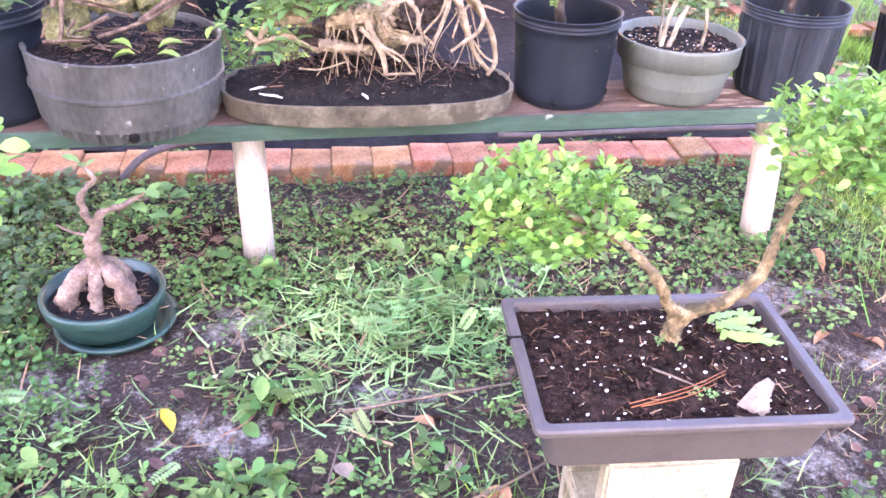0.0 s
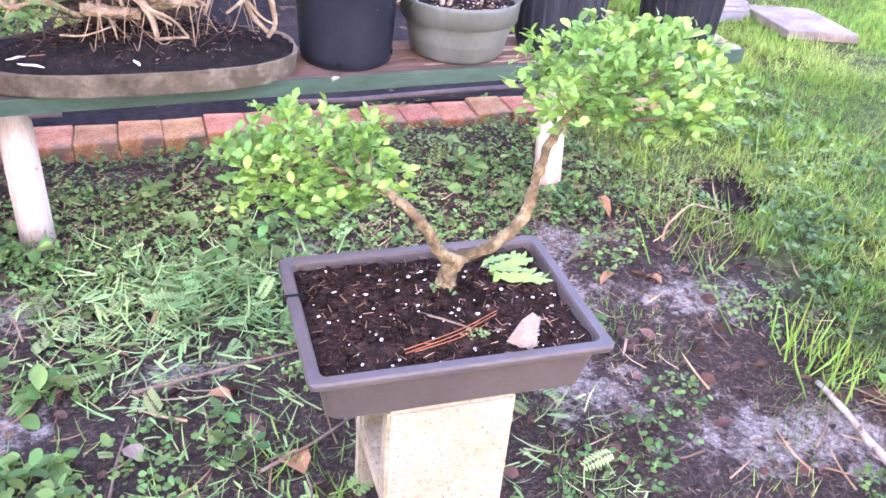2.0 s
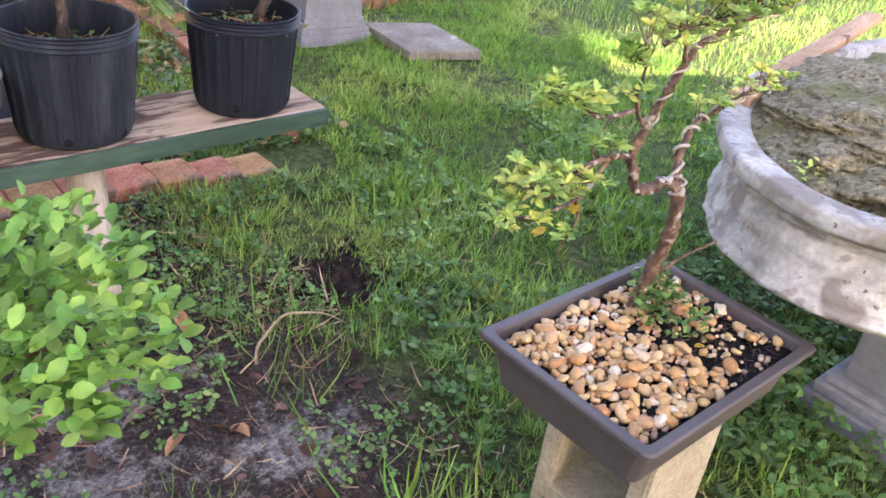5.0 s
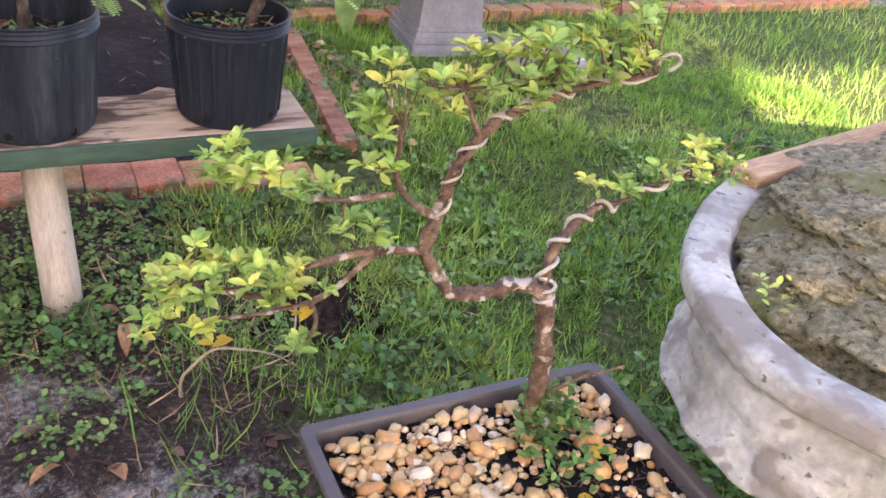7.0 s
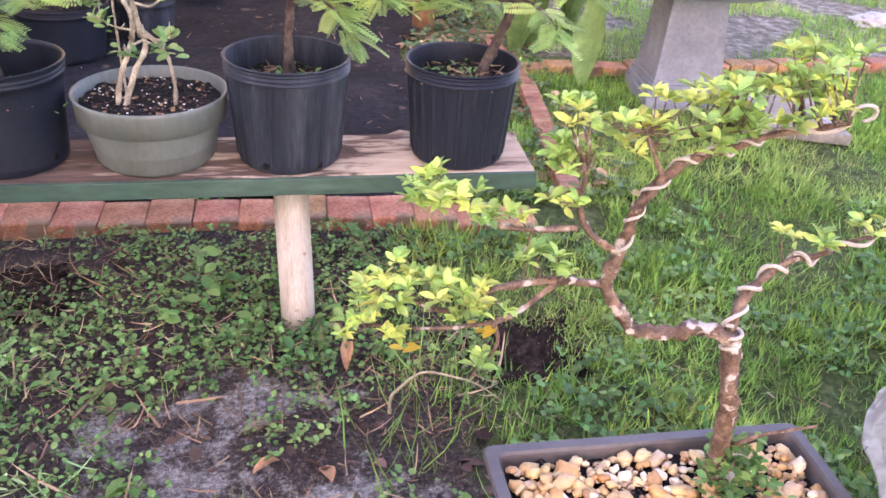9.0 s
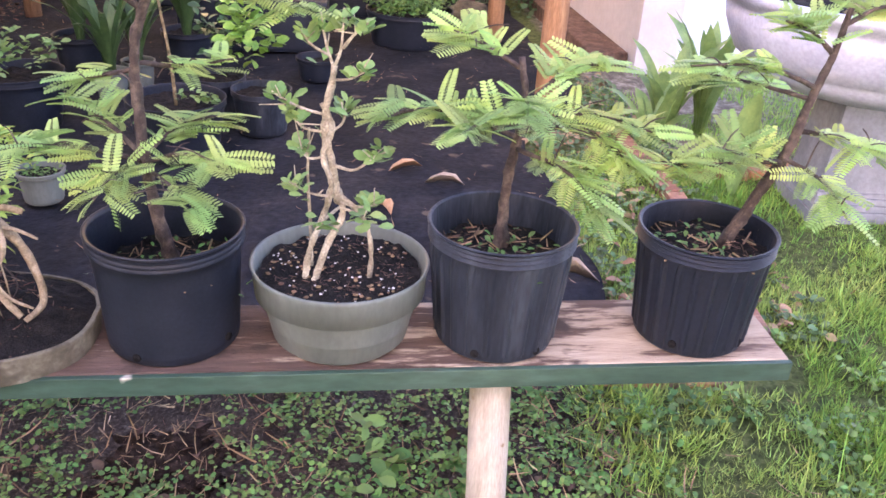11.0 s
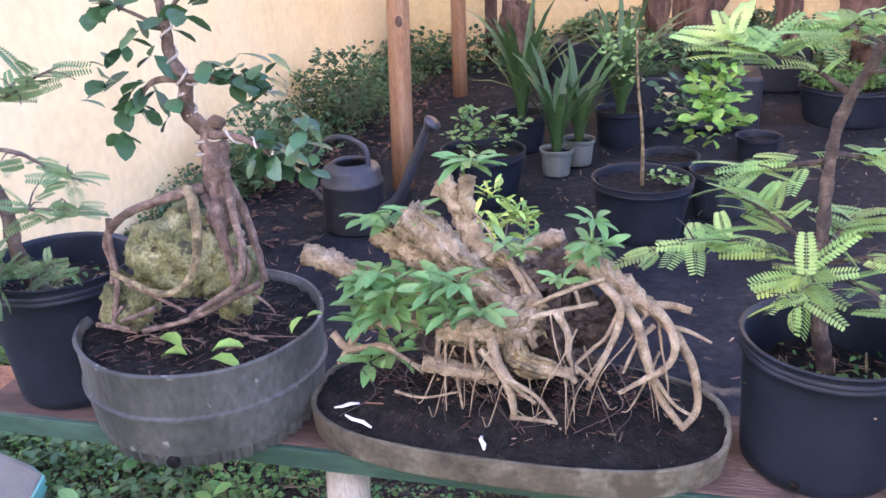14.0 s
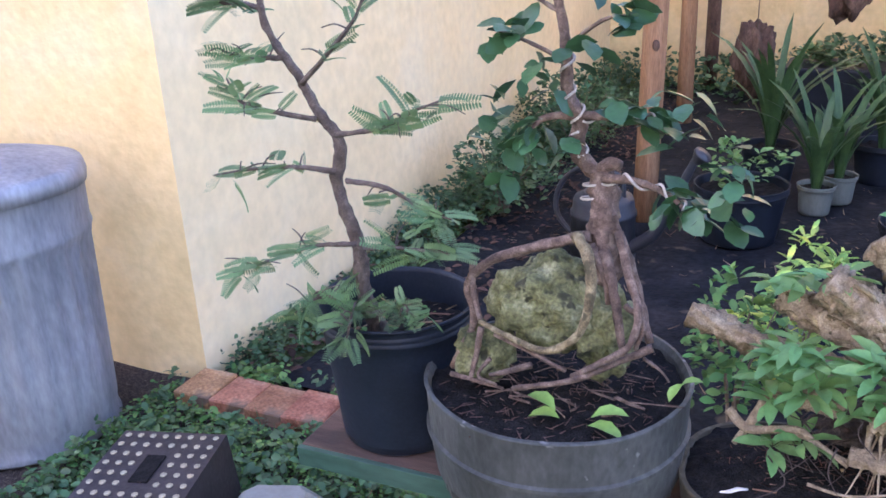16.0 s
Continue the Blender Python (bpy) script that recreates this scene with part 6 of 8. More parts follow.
    roots = [
        (((0.512, 2.570, 0.724), (0.561, 2.550, 0.698), (0.581, 2.530, 0.667), (0.574, 2.520, 0.633), (0.538, 2.510, 0.608), (0.503, 2.500, 0.587)), 0.0105, 0.004),
        (((0.496, 2.560, 0.722), (0.524, 2.530, 0.690), (0.544, 2.520, 0.630), (0.566, 2.520, 0.573), (0.599, 2.510, 0.535)), 0.0105, 0.0065),
        (((0.539, 2.570, 0.707), (0.584, 2.570, 0.657), (0.613, 2.560, 0.606), (0.623, 2.550, 0.542), (0.600, 2.520, 0.520)), 0.0105, 0.006),
        (((0.450, 2.580, 0.743), (0.490, 2.540, 0.730), (0.498, 2.530, 0.697), (0.480, 2.520, 0.642), (0.454, 2.510, 0.581)), 0.009, 0.0045),
        (((0.362, 2.540, 0.705), (0.415, 2.540, 0.735), (0.470, 2.560, 0.752)), 0.0045, 0.004),
        (((0.415, 2.560, 0.746), (0.427, 2.550, 0.730), (0.437, 2.540, 0.706)), 0.0055, 0.003),
        (((0.399, 2.530, 0.703), (0.422, 2.510, 0.676), (0.426, 2.500, 0.637), (0.460, 2.500, 0.604)), 0.0075, 0.004),
        (((0.350, 2.530, 0.684), (0.399, 2.530, 0.703), (0.462, 2.550, 0.714)), 0.006, 0.004),
        (((0.300, 2.500, 0.664), (0.322, 2.480, 0.617), (0.338, 2.475, 0.582), (0.345, 2.470, 0.537)), 0.01, 0.0065),
        (((0.286, 2.490, 0.646), (0.329, 2.475, 0.611), (0.379, 2.465, 0.587), (0.411, 2.460, 0.549)), 0.006, 0.003),
        (((0.338, 2.470, 0.540), (0.380, 2.465, 0.544), (0.414, 2.460, 0.546)), 0.0045, 0.003),
        (((0.321, 2.485, 0.624), (0.347, 2.470, 0.596), (0.379, 2.465, 0.574)), 0.006, 0.0035),
        (((0.212, 2.520, 0.646), (0.211, 2.510, 0.620), (0.214, 2.510, 0.590)), 0.006, 0.004),
        (((0.269, 2.505, 0.659), (0.272, 2.500, 0.637), (0.279, 2.495, 0.610)), 0.007, 0.005),
        (((0.022, 2.530, 0.626), (0.055, 2.520, 0.605), (0.119, 2.510, 0.624), (0.152, 2.510, 0.602), (0.195, 2.505, 0.588)), 0.009, 0.0045),
        (((0.088, 2.515, 0.616), (0.138, 2.510, 0.613), (0.190, 2.500, 0.587)), 0.0055, 0.004),
        (((0.071, 2.540, 0.644), (0.053, 2.525, 0.608), (0.035, 2.515, 0.579)), 0.009, 0.005),
        (((0.363, 2.510, 0.616), (0.404, 2.500, 0.615), (0.440, 2.495, 0.622)), 0.013, 0.006),
        (((0.404, 2.500, 0.615), (0.428, 2.490, 0.613), (0.439, 2.485, 0.606)), 0.008, 0.005),
        (((0.310, 2.600, 0.760), (0.343, 2.570, 0.725), (0.379, 2.550, 0.677)), 0.008, 0.006),
        (((0.329, 2.600, 0.741), (0.362, 2.570, 0.717), (0.379, 2.550, 0.697)), 0.006, 0.005),
        (((0.290, 2.560, 0.705), (0.337, 2.530, 0.683), (0.370, 2.520, 0.641)), 0.008, 0.006),
        (((0.497, 2.540, 0.712), (0.478, 2.530, 0.667), (0.450, 2.520, 0.639), (0.425, 2.510, 0.612)), 0.004, 0.003),
        (((0.549, 2.550, 0.683), (0.526, 2.530, 0.661), (0.507, 2.510, 0.616)), 0.005, 0.0025),
        (((0.566, 2.550, 0.684), (0.600, 2.550, 0.678), (0.635, 2.540, 0.667)), 0.005, 0.0025),
        (((0.539, 2.570, 0.707), (0.573, 2.580, 0.705), (0.603, 2.580, 0.698)), 0.009, 0.006),
        (((0.141, 2.490, 0.551), (0.193, 2.480, 0.552), (0.250, 2.480, 0.569)), 0.003, 0.002),
        (((0.245, 2.500, 0.588), (0.254, 2.480, 0.569), (0.260, 2.475, 0.542)), 0.004, 0.002),
        (((0.246, 2.620, 0.832), (0.271, 2.610, 0.808), (0.292, 2.600, 0.783)), 0.0028, 0.0022),
        (((0.554, 2.520, 0.611), (0.586, 2.510, 0.571), (0.621, 2.510, 0.551)), 0.004, 0.0025),
    ]
    shoots = ((0.089, 2.530, 0.722), (0.131, 2.520, 0.719), (0.077, 2.530, 0.686), (0.139, 2.520, 0.690), (0.106, 2.540, 0.739), (0.217, 2.520, 0.741), (0.254, 2.500, 0.747), (0.208, 2.510, 0.695), (0.242, 2.490, 0.707), (0.287, 2.490, 0.711), (0.182, 2.500, 0.668), (0.100, 2.630, 0.802), (0.059, 2.630, 0.799), (0.148, 2.620, 0.812), (0.089, 2.520, 0.582), (0.128, 2.510, 0.607), (0.247, 2.600, 0.914), (0.261, 2.600, 0.919), (0.306, 2.600, 0.779), (0.338, 2.600, 0.772), (0.447, 2.580, 0.837), (0.442, 2.570, 0.780), (0.466, 2.570, 0.800), (0.444, 2.570, 0.804), (0.402, 2.550, 0.745))
    crust = ((0.399, 2.630, 0.725), (0.450, 2.600, 0.661), (0.379, 2.580, 0.654), (0.337, 2.610, 0.708))
    body = Mesh()
    for p, r0, r1 in trunks:
        limb(body, R_(*p), r0, r1, 26, 0.6, 14)
    part("stump", body, M_ROOT, e, "knobbly pale bare stump")
    mass = Mesh()
    for k, (p, r) in enumerate(zip(crust, (0.045, 0.036, 0.034, 0.036))):
        mass.blob(r, R_(p)[0], (1.2, 0.75, 0.85), 0.8, 3.4, 5, 2.0 + 3 * k)
    mass.blob(0.075, R_((0.30, 2.65, 0.58))[0], (1.9, 0.8, 0.7), 0.5, 3.0, 5, 21.0)
    part("root_mass", mass, M_BARKD, e, "dark matted root mass")
    for p, r0, r1 in logs:
        m = Mesh()
        limb(m, R_(*p), r0, r1, 20, 0.55, 12)
        part("log_stub", m, M_ROOT, e, "sawn-off pale limb")
    for p, r0, r1 in roots:
        m = Mesh()
        limb(m, R_(*p), r0 * 0.9, r1 * 0.85, 8, 0.3)
        part("root", m, M_ROOT, e, "bare pale root")
    strands = Mesh()
    rr = random.Random(9)
    for k in range(150):
        p, r0, r1 = trunks[rr.choice((0, 1, 3, 4, 6))]
        c = curve(p, 6)
        i = rr.randrange(len(c) - 4)
        off = Vector((rr.uniform(-1, 1), -rr.random(), rr.uniform(-1, 1))).normalized() * r0 * 1.05
        strands.tube([q + off * (1 + 0.15 * rr.random()) - Vector(PS) for q in c[i:i + 5]], [0.0012, 0.0035, 0.004, 0.003, 0.001], 6, 0.4)
    part("bark_fringe", strands, M_BARK, e, "peeling strands of pale bark")
    tagged(bpy.data.objects["bark_fringe"], "peeling strands of pale bark", kind="stuff")
    hair = Mesh()
    rr = random.Random(5)
    for k in range(60):
        x, y, z = rr.uniform(0.08, 0.56), rr.uniform(2.49, 2.60), rr.uniform(0.56, 0.68)
        q = [(x, y, z), (x + rr.uniform(-0.03, 0.03), y - 0.02, z - 0.03), (x + rr.uniform(-0.06, 0.06), y - 0.03, z - rr.uniform(0.03, 0.09))]
        limb(hair, R_(*q), 0.0016, 0.0007, 4, 0, 4)
    tagged(part("root_tangle", hair, M_BARKD, e, "tangle of fine dry roots"), kind="stuff")
    pale = Mesh()
    for k in range(24):
        x, y, z = rr.uniform(0.16, 0.58), rr.uniform(2.50, 2.60), rr.uniform(0.60, 0.73)
        lean = rr.uniform(-0.06, 0.11)
        q = [(x, y, z), (x + 0.4 * lean, y - 0.02, z - 0.04), (x + lean, y - 0.035, z - 0.09), (x + 1.3 * lean, y - 0.04, 0.535)]
        limb(pale, R_(*q), rr.uniform(0.0014, 0.0028), 0.0008, 5, 0.6, 4)
    tagged(part("root_fringe", pale, M_ROOT, e, "thin pale hanging roots"), kind="stuff")
    # sprouts: whorls of lance leaves on short shoots
    for n_, c in enumerate(shoots):
        for twice in range(2 if n_ < 6 else 1):
            k = (8, 7, 9)[n_ % 3]
            size = 0.056 if n_ < 18 else 0.042
            q = np.array(R_(c)[0]) + RNG.normal(0, 0.012, 3) * twice
            ang = np.linspace(0, 2 * math.pi, k, endpoint=False) + RNG.uniform(0, 6) + RNG.normal(0, 0.15, k)
            dr = np.c_[np.cos(ang), np.sin(ang), RNG.normal(0.05, 0.25, k)] + (0, -0.35, 0.25)
            scatter("sprout", LANCE, q + RNG.normal(0, 0.003, (k, 3)), dr, size * RNG.uniform(0.7, 1.15, k), M_SPROUT, e, RNG.normal(0, 0.3, k), "whorl of fresh green leaves")
    for p in (((0.235, 2.625, 0.88), (0.236, 2.60, 0.925)), ((0.446, 2.59, 0.74), (0.447, 2.58, 0.838)), ((0.15, 2.56, 0.68), (0.131, 2.52, 0.72)), ((0.24, 2.55, 0.70), (0.254, 2.50, 0.748)), ((0.10, 2.62, 0.75), (0.100, 2.63, 0.80))):
        part("shoot", Mesh().tube(R_(*p), 0.003, 6), M_SPROUT, e)
    for x, y, z, ln, rz in ((0.10, 2.475, 0.472, 0.06, 68), (0.30, 2.445, 0.478, 0.035, 20), (0.06, 2.53, 0.48, 0.045, 125)):
        m = Mesh()
        pts = [(0, 0, 0), (0.0015, ln * 0.35, 0.003), (-0.002, ln * 0.7, 0.002), (0.001, ln, 0.0)]
        m.tube(pts, [0.0022, 0.0042, 0.0038, 0.0018], 6, 0.4)
        part("paper_scrap", m, M_PERL, e, "pale curled strip on the soil", at=pose(*R_((x, y, z + 0.012))[0], 3, 0, rz) @ Matrix.Diagonal((1, 1, 0.5, 1)))
    return e


stump_tray()

# ---- big carved urn with a rock ----
def carved_urn():
    cx, cy, ax, by = 3.214, 1.303, 1.10, 0.546
    e = thing("garden_urn", "big weathered carved stone oval planter holding a rough rock", "urn", (cx, cy, 0), -4)

    def ring(z, d, n=420):
        """Points of the oval at height z, d inside the rim's outer line."""
        out = []
        for k in range(n):
            t = 2 * math.pi * k / n
            c, q = math.cos(t), math.sin(t)
            nx, ny = c / ax, q / by
            h = math.hypot(nx, ny)
            x, y = ax * c - d * nx / h, by * q - d * ny / h
            if 0.505 < z < 0.637:
                p = Vector((x * 9, y * 9, z * 13))
                w = noise.noise(p + Vector((3, 0, 0)))
                r = 0.006 * noise.noise(p + 1.4 * Vector((w, w, 0))) + 0.005 * noise.noise(p * 2.7) + 0.005 * max(0.0, math.sin(17 * t + 60 * (z - 0.57) * math.sin(5 * t)))
            else:
                r = 0.0025 * noise.noise(Vector((x * 14, y * 14, z * 20)))
            out.append((x + r * nx / h, y + r * ny / h, z + (0.003 * noise.noise(Vector((x * 7, y * 7, 1))) if z > 0.64 else 0)))
        return out

    prof = [(0.400, 0.360), (0.430, 0.260), (0.460, 0.150), (0.485, 0.060), (0.498, 0.046), (0.505, 0.026), (0.513, 0.017), (0.521, 0.018), (0.526, 0.028), (0.535, 0.026), (0.545, 0.029), (0.555, 0.033), (0.565, 0.036), (0.575, 0.039), (0.585, 0.033), (0.595, 0.036), (0.605, 0.039), (0.615, 0.043), (0.625, 0.048), (0.634, 0.030), (0.640, 0.034), (0.646, 0.030), (0.651, 0.014), (0.656, 0.008), (0.660, 0.001), (0.664, 0.000), (0.684, 0.000), (0.689, 0.003), (0.691, 0.009), (0.692, 0.030), (0.691, 0.052), (0.688, 0.058), (0.660, 0.064), (0.630, 0.095)]
    n = 420
    m = Mesh()
    vs = []
    for z, d in prof:
        vs += ring(z, d, n)
    fs = [(k * n + q, k * n + (q + 1) % n, (k + 1) * n + (q + 1) % n, (k + 1) * n + q) for k in range(len(prof) - 1) for q in range(n)]
    fs.append(tuple(range(n))[::-1])
    m.add(vs, fs)
    part("bowl", m, M_STONE, e, "whitish carved stone bowl with worn relief")
    soil_top(e, 2.0, 0.9, 0.640, 0.012, True, 0.01)
    rk = Mesh().blob(0.49, (-0.44, 0.03, 0.655), (1.10, 0.86, 0.25), 0.13, 4.6, 6, 3.0)
    part("rock", rk, M_TANROCK, e, "bulky rough porous olive-tan rock")
    rk = Mesh().blob(0.26, (-0.58, 0.06, 0.69), (1.25, 1.1, 0.30), 0.2, 3.2, 6, 5.0)
    part("rock", rk, M_TANROCK, e)
    p, d, s = rosettes(pad((-0.98, 0.06, 0.695), (0.02, 0.04, 0.012), 6, 0.1, 0.9) + pad((-0.83, 0.34, 0.70), (0.06, 0.04, 0.02), 10, 0.1, 0.9), 4, 0.012, 0.3)
    tagged(scatter("weed", OVAL, p, d, s, M_LEAF2, e), kind="stuff")
    wt = Mesh()
    for k, (a, b) in enumerate((((-0.92, 0.36, 0.70), (-0.99, 0.29, 0.735)), ((-0.86, 0.38, 0.70), (-0.84, 0.34, 0.78)), ((-0.80, 0.40, 0.70), (-0.90, 0.44, 0.74)), ((-0.70, 0.42, 0.70), (-0.86, 0.36, 0.72)))):
        limb(wt, (a, tuple((np.array(a) + b) / 2 + (0.008, 0, 0.012)), b), 0.0016, 0.0008, 5, 0.3)
    part("dry_stalk", wt, M_TWIG, e, "thin dry stalks on the rim")
    for nm, sx, sy, z0, z1 in (("plinth", 0.98, 0.47, -0.02, 0.05), ("plinth", 0.95, 0.44, 0.05, 0.08), ("plinth", 0.92, 0.41, 0.08, 0.10), ("pedestal", 0.86, 0.36, 0.10, 0.36), ("cap", 0.90, 0.40, 0.36, 0.41)):
        part(nm, Mesh().box(sx, sy, z1 - z0, (0, 0, (z0 + z1) / 2), 0.006), M_PEDESTAL, e, "grey cast stone", smooth=False, at=pose(-0.09, -0.112, 0, 0, 0, 4))
    return e


carved_urn()
plank = Mesh().box(1.15, 0.05, 0.022, (0, 0, 0), 0.004)
tagged(part("wooden_plank", plank, M_TANWOOD, at=pose(2.962, 1.814, 0.704, 0, 0, 13), smooth=False), "weathered brown wooden plank resting on the stone rim", "plank")


def blue_urn():
    e = thing("garden_urn", "blue-grey bowl urn on a square tapering pedestal", "urn", (3.105, 4.235, 0), -5)
    for s, z0, z1 in ((0.36, -0.02, 0.045), (0.345, 0.045, 0.07), (0.325, 0.07, 0.095), (0.305, 0.095, 0.115)):
        part("plinth", Mesh().box(s, s, z1 - z0, (0, 0, (z0 + z1) / 2), 0.004), M_PEDESTAL, e, "grey cast stone step", smooth=False)
    a, b = 0.145, 0.115
    col = Mesh().add([(-a, -a, 0.115), (a, -a, 0.115), (a, a, 0.115), (-a, a, 0.115), (-b, -b, 0.48), (b, -b, 0.48), (b, b, 0.48), (-b, b, 0.48)], [(0, 1, 5, 4), (1, 2, 6, 5), (2, 3, 7, 6), (3, 0, 4, 7)])
    part("pedestal", col, M_PEDESTAL, e, "tapering grey column", smooth=False)
    for s in range(4):
        pn = Mesh()
        m4 = Matrix.Rotation(s * math.pi / 2, 4, "Z")
        q = [(-0.105, -0.1425, 0.15), (0.105, -0.1425, 0.15), (0.085, -0.1235, 0.45), (-0.085, -0.1235, 0.45)]
        pn.add([m4 @ Vector(p) for p in q], [(0, 1, 2, 3)])
        part("panel", pn, M_PEDESTAL, e, smooth=False)
    prof = [(0, 0.475), (0.20, 0.475), (0.27, 0.482), (0.36, 0.50), (0.455, 0.542), (0.49, 0.58), (0.488, 0.592), (0.515, 0.60), (0.54, 0.65), (0.562, 0.70), (0.572, 0.752), (0.562, 0.764), (0.582, 0.782), (0.605, 0.803), (0.618, 0.822), (0.61, 0.838), (0.58, 0.836), (0.56, 0.82), (0.53, 0.74), (0, 0.70)]
    part("bowl", Mesh().lathe(prof, 64), M_BLUEURN, e, "blue-grey wide bowl with rolled rim")
    soil_top(e, 1.08, 1.08, 0.775, 0.02, True)
    for k, (x, y, r) in enumerate(((-0.12, -0.15, 0.09), (0.05, -0.05, 0.12), (0.18, -0.18, 0.07))):
        part("rock", Mesh().blob(r, (x, y, 0.80), (1, 0.8, 0.6), 0.35, 2.2, 3, k * 3.0), M_TANROCK, e)
    return e


blue_urn()
slab = Mesh().box(0.38, 0.49, 0.045, (0, 0, 0), 0.008)
tagged(part("paving_slab", slab, M_SLAB, at=pose(3.48, 3.925, 0.02, -2, 2, -11), smooth=False), "loose weathered grey concrete paver lying on the lawn", "paving slab")


m = Mesh()
for a, b, w in (((2.335, 3.22), (2.435, 4.25), 0.045), ((2.44, 4.26), (2.40, 5.0), 0.045)):
    d = Vector((b[0] - a[0], b[1] - a[1], 0))
    m.box(d.length, 0.075, 0.06, ((a[0] + b[0]) / 2, (a[1] + b[1]) / 2, 0.012), 0.006, Matrix.Rotation(math.atan2(d.y, d.x), 4, "Z"))
tagged(part("edging_board", m, M_REDBOARD, smooth=False), "weathered reddish timber edging beside the black fabric", "board", kind="structure")
m = Mesh()
m.box(2.9, 0.24, 0.11, (0, 0, 0.04), 0.012)
tagged(part("trim", m, M_DARKWOOD, at=pose(2.655, 7.68, 0, 0, 0, 92), smooth=False), "dark rotting timber edging along the white wall", "board", kind="structure")
for k, (x, y, w, d, rz) in enumerate(((4.95, 5.5, 0.42, 0.26, 8), (4.85, 4.92, 0.34, 0.16, -4), (5.35, 4.95, 0.5, 0.2, 6), (5.6, 5.45, 0.5, 0.4, 14))):
    m = Mesh().blob(0.5, (0, 0, 0), (w, d, 0.10), 0.35, 2.4, 4, 3.0 + k)
    tagged(part("flat_stone", m, M_PALESTONE, at=pose(x, y, 0.01, 0, 0, rz)), "pale flat stone lying beyond the brick row", "stone")


m = Mesh()
for x0, x1, y0, y1 in ((2.9, 5.5, 6.3, 9.2), (5.52, 8.4, 6.3, 9.2), (2.9, 5.5, 9.22, 13.0), (5.52, 8.4, 9.22, 13.0)):
    m.box(x1 - x0, y1 - y0, 0.1, ((x0 + x1) / 2, (y0 + y1) / 2, -0.02), 0.006)
tagged(part("pavement", m, M_DRIVE, smooth=False), "pale sunlit concrete paving beyond the dirt strip", "pavement", kind="structure")


# ---- green oval pot with a swollen-root plant ----
def caudex():
    P = (-0.325, 2.255, 0.012)
    e = thing("bonsai_tree", "nearly leafless swollen-root plant in a dark green pot", "bonsai", P)
    prof = [(0, 0.0), (0.115, 0.0), (0.13, 0.006), (0.14, 0.022), (0.132, 0.024), (0.11, 0.012)]
    part("saucer", Mesh().lathe(prof, 48), M_GREENPOT, e, "dark green saucer", at=pose(0.02, -0.004, 0))
    prof = [(0, 0.012), (0.10, 0.012), (0.112, 0.02), (0.125, 0.06), (0.128, 0.066), (0.136, 0.07), (0.14, 0.095), (0.136, 0.1), (0.128, 0.098), (0.122, 0.06), (0.1, 0.03)]
    part("pot", Mesh().lathe(prof, 56), M_GREENPOT, e, "dark green round pot with banded rim")
    soil_top(e, 0.24, 0.24, 0.078, 0.008, True)
    splinters(e, 0.22, 0.22, 0.078, 160, M_LITTER, "litter", 0.016, True)
    m = Mesh()
    for dx, dy, r in ((-0.07, -0.03, 0.027), (-0.005, -0.045, 0.019), (0.058, -0.03, 0.030), (0.045, 0.045, 0.018), (-0.06, 0.03, 0.018)):
        limb(m, ((0.0, 0.0, 0.165), (dx * 0.5, dy * 0.5, 0.15), (dx * 0.95, dy * 0.95, 0.115), (dx * 1.05, dy * 1.1, 0.07)), 0.017, r * 0.85, 11, 0.5)
    limb(m, ((-0.002, 0, 0.15), (-0.004, 0, 0.19), (-0.004, 0, 0.225), (0.01, 0, 0.255), (0.016, 0, 0.28)), 0.0205, 0.0105, 13, 0.6)
    part("trunk", m, M_BARKT, e, "swollen root-legged trunk")
    for p in (((0.012, 0, 0.268), (-0.004, 0.0, 0.285), (-0.008, 0.0, 0.31), (-0.010, 0.0, 0.335), (0.008, 0.0, 0.36), (0.024, 0.0, 0.376), (0.018, 0.0, 0.395), (0.006, 0.0, 0.412)), ((0.016, 0, 0.27), (0.022, 0.0, 0.29), (0.045, 0.005, 0.302), (0.075, 0.005, 0.31), (0.10, 0.005, 0.325), (0.125, 0.0, 0.34)), ((0.10, 0.005, 0.325), (0.115, 0.01, 0.32), (0.13, 0.015, 0.322)), ((-0.008, 0.0, 0.24), (-0.04, 0.0, 0.25), (-0.07, 0.0, 0.27))):
        b = Mesh()
        limb(b, p, 0.0095 if len(p) > 4 else 0.004, 0.004 if len(p) > 4 else 0.002, 9, 0.7)
        part("branch", b, M_BARKT, e)
    p, d, s = rosettes([((0.13, 0.0, 0.345), (1, 0, 0)), ((0.14, -0.02, 0.30), (1, 0, -0.5)), ((0.005, 0, 0.41), (-0.5, 0, 1)), ((0.17, 0.02, 0.33), (1, 0, 0))], 3, 0.045, 0.4)
    scatter("crown", OVAL, p, d, s, M_SPROUT, e, None, "few fresh green leaves")
    return e


caudex()


def side_bush():
    P = (-0.34, 1.32, 0)
    e = thing("shrub", "small bright leafy shrub beside the path", "shrub", P)
    m = Mesh()
    limb(m, ((0, 0, -0.02), (0.0, 0.0, 0.45), (0.12, 0.03, 0.8)), 0.008, 0.004, 7)
    part("stem", m, M_BARK, e)
    p, d, s = rosettes(pad((0.15, 0.04, 0.84), (0.08, 0.07, 0.075), 20, 0.2, 0.9), 4, 0.024, 0.5)
    scatter("crown", OVAL, p, d, s, M_LEAF1, e, RNG.normal(0, 0.5, len(p)), "bright green leaves")


side_bush()


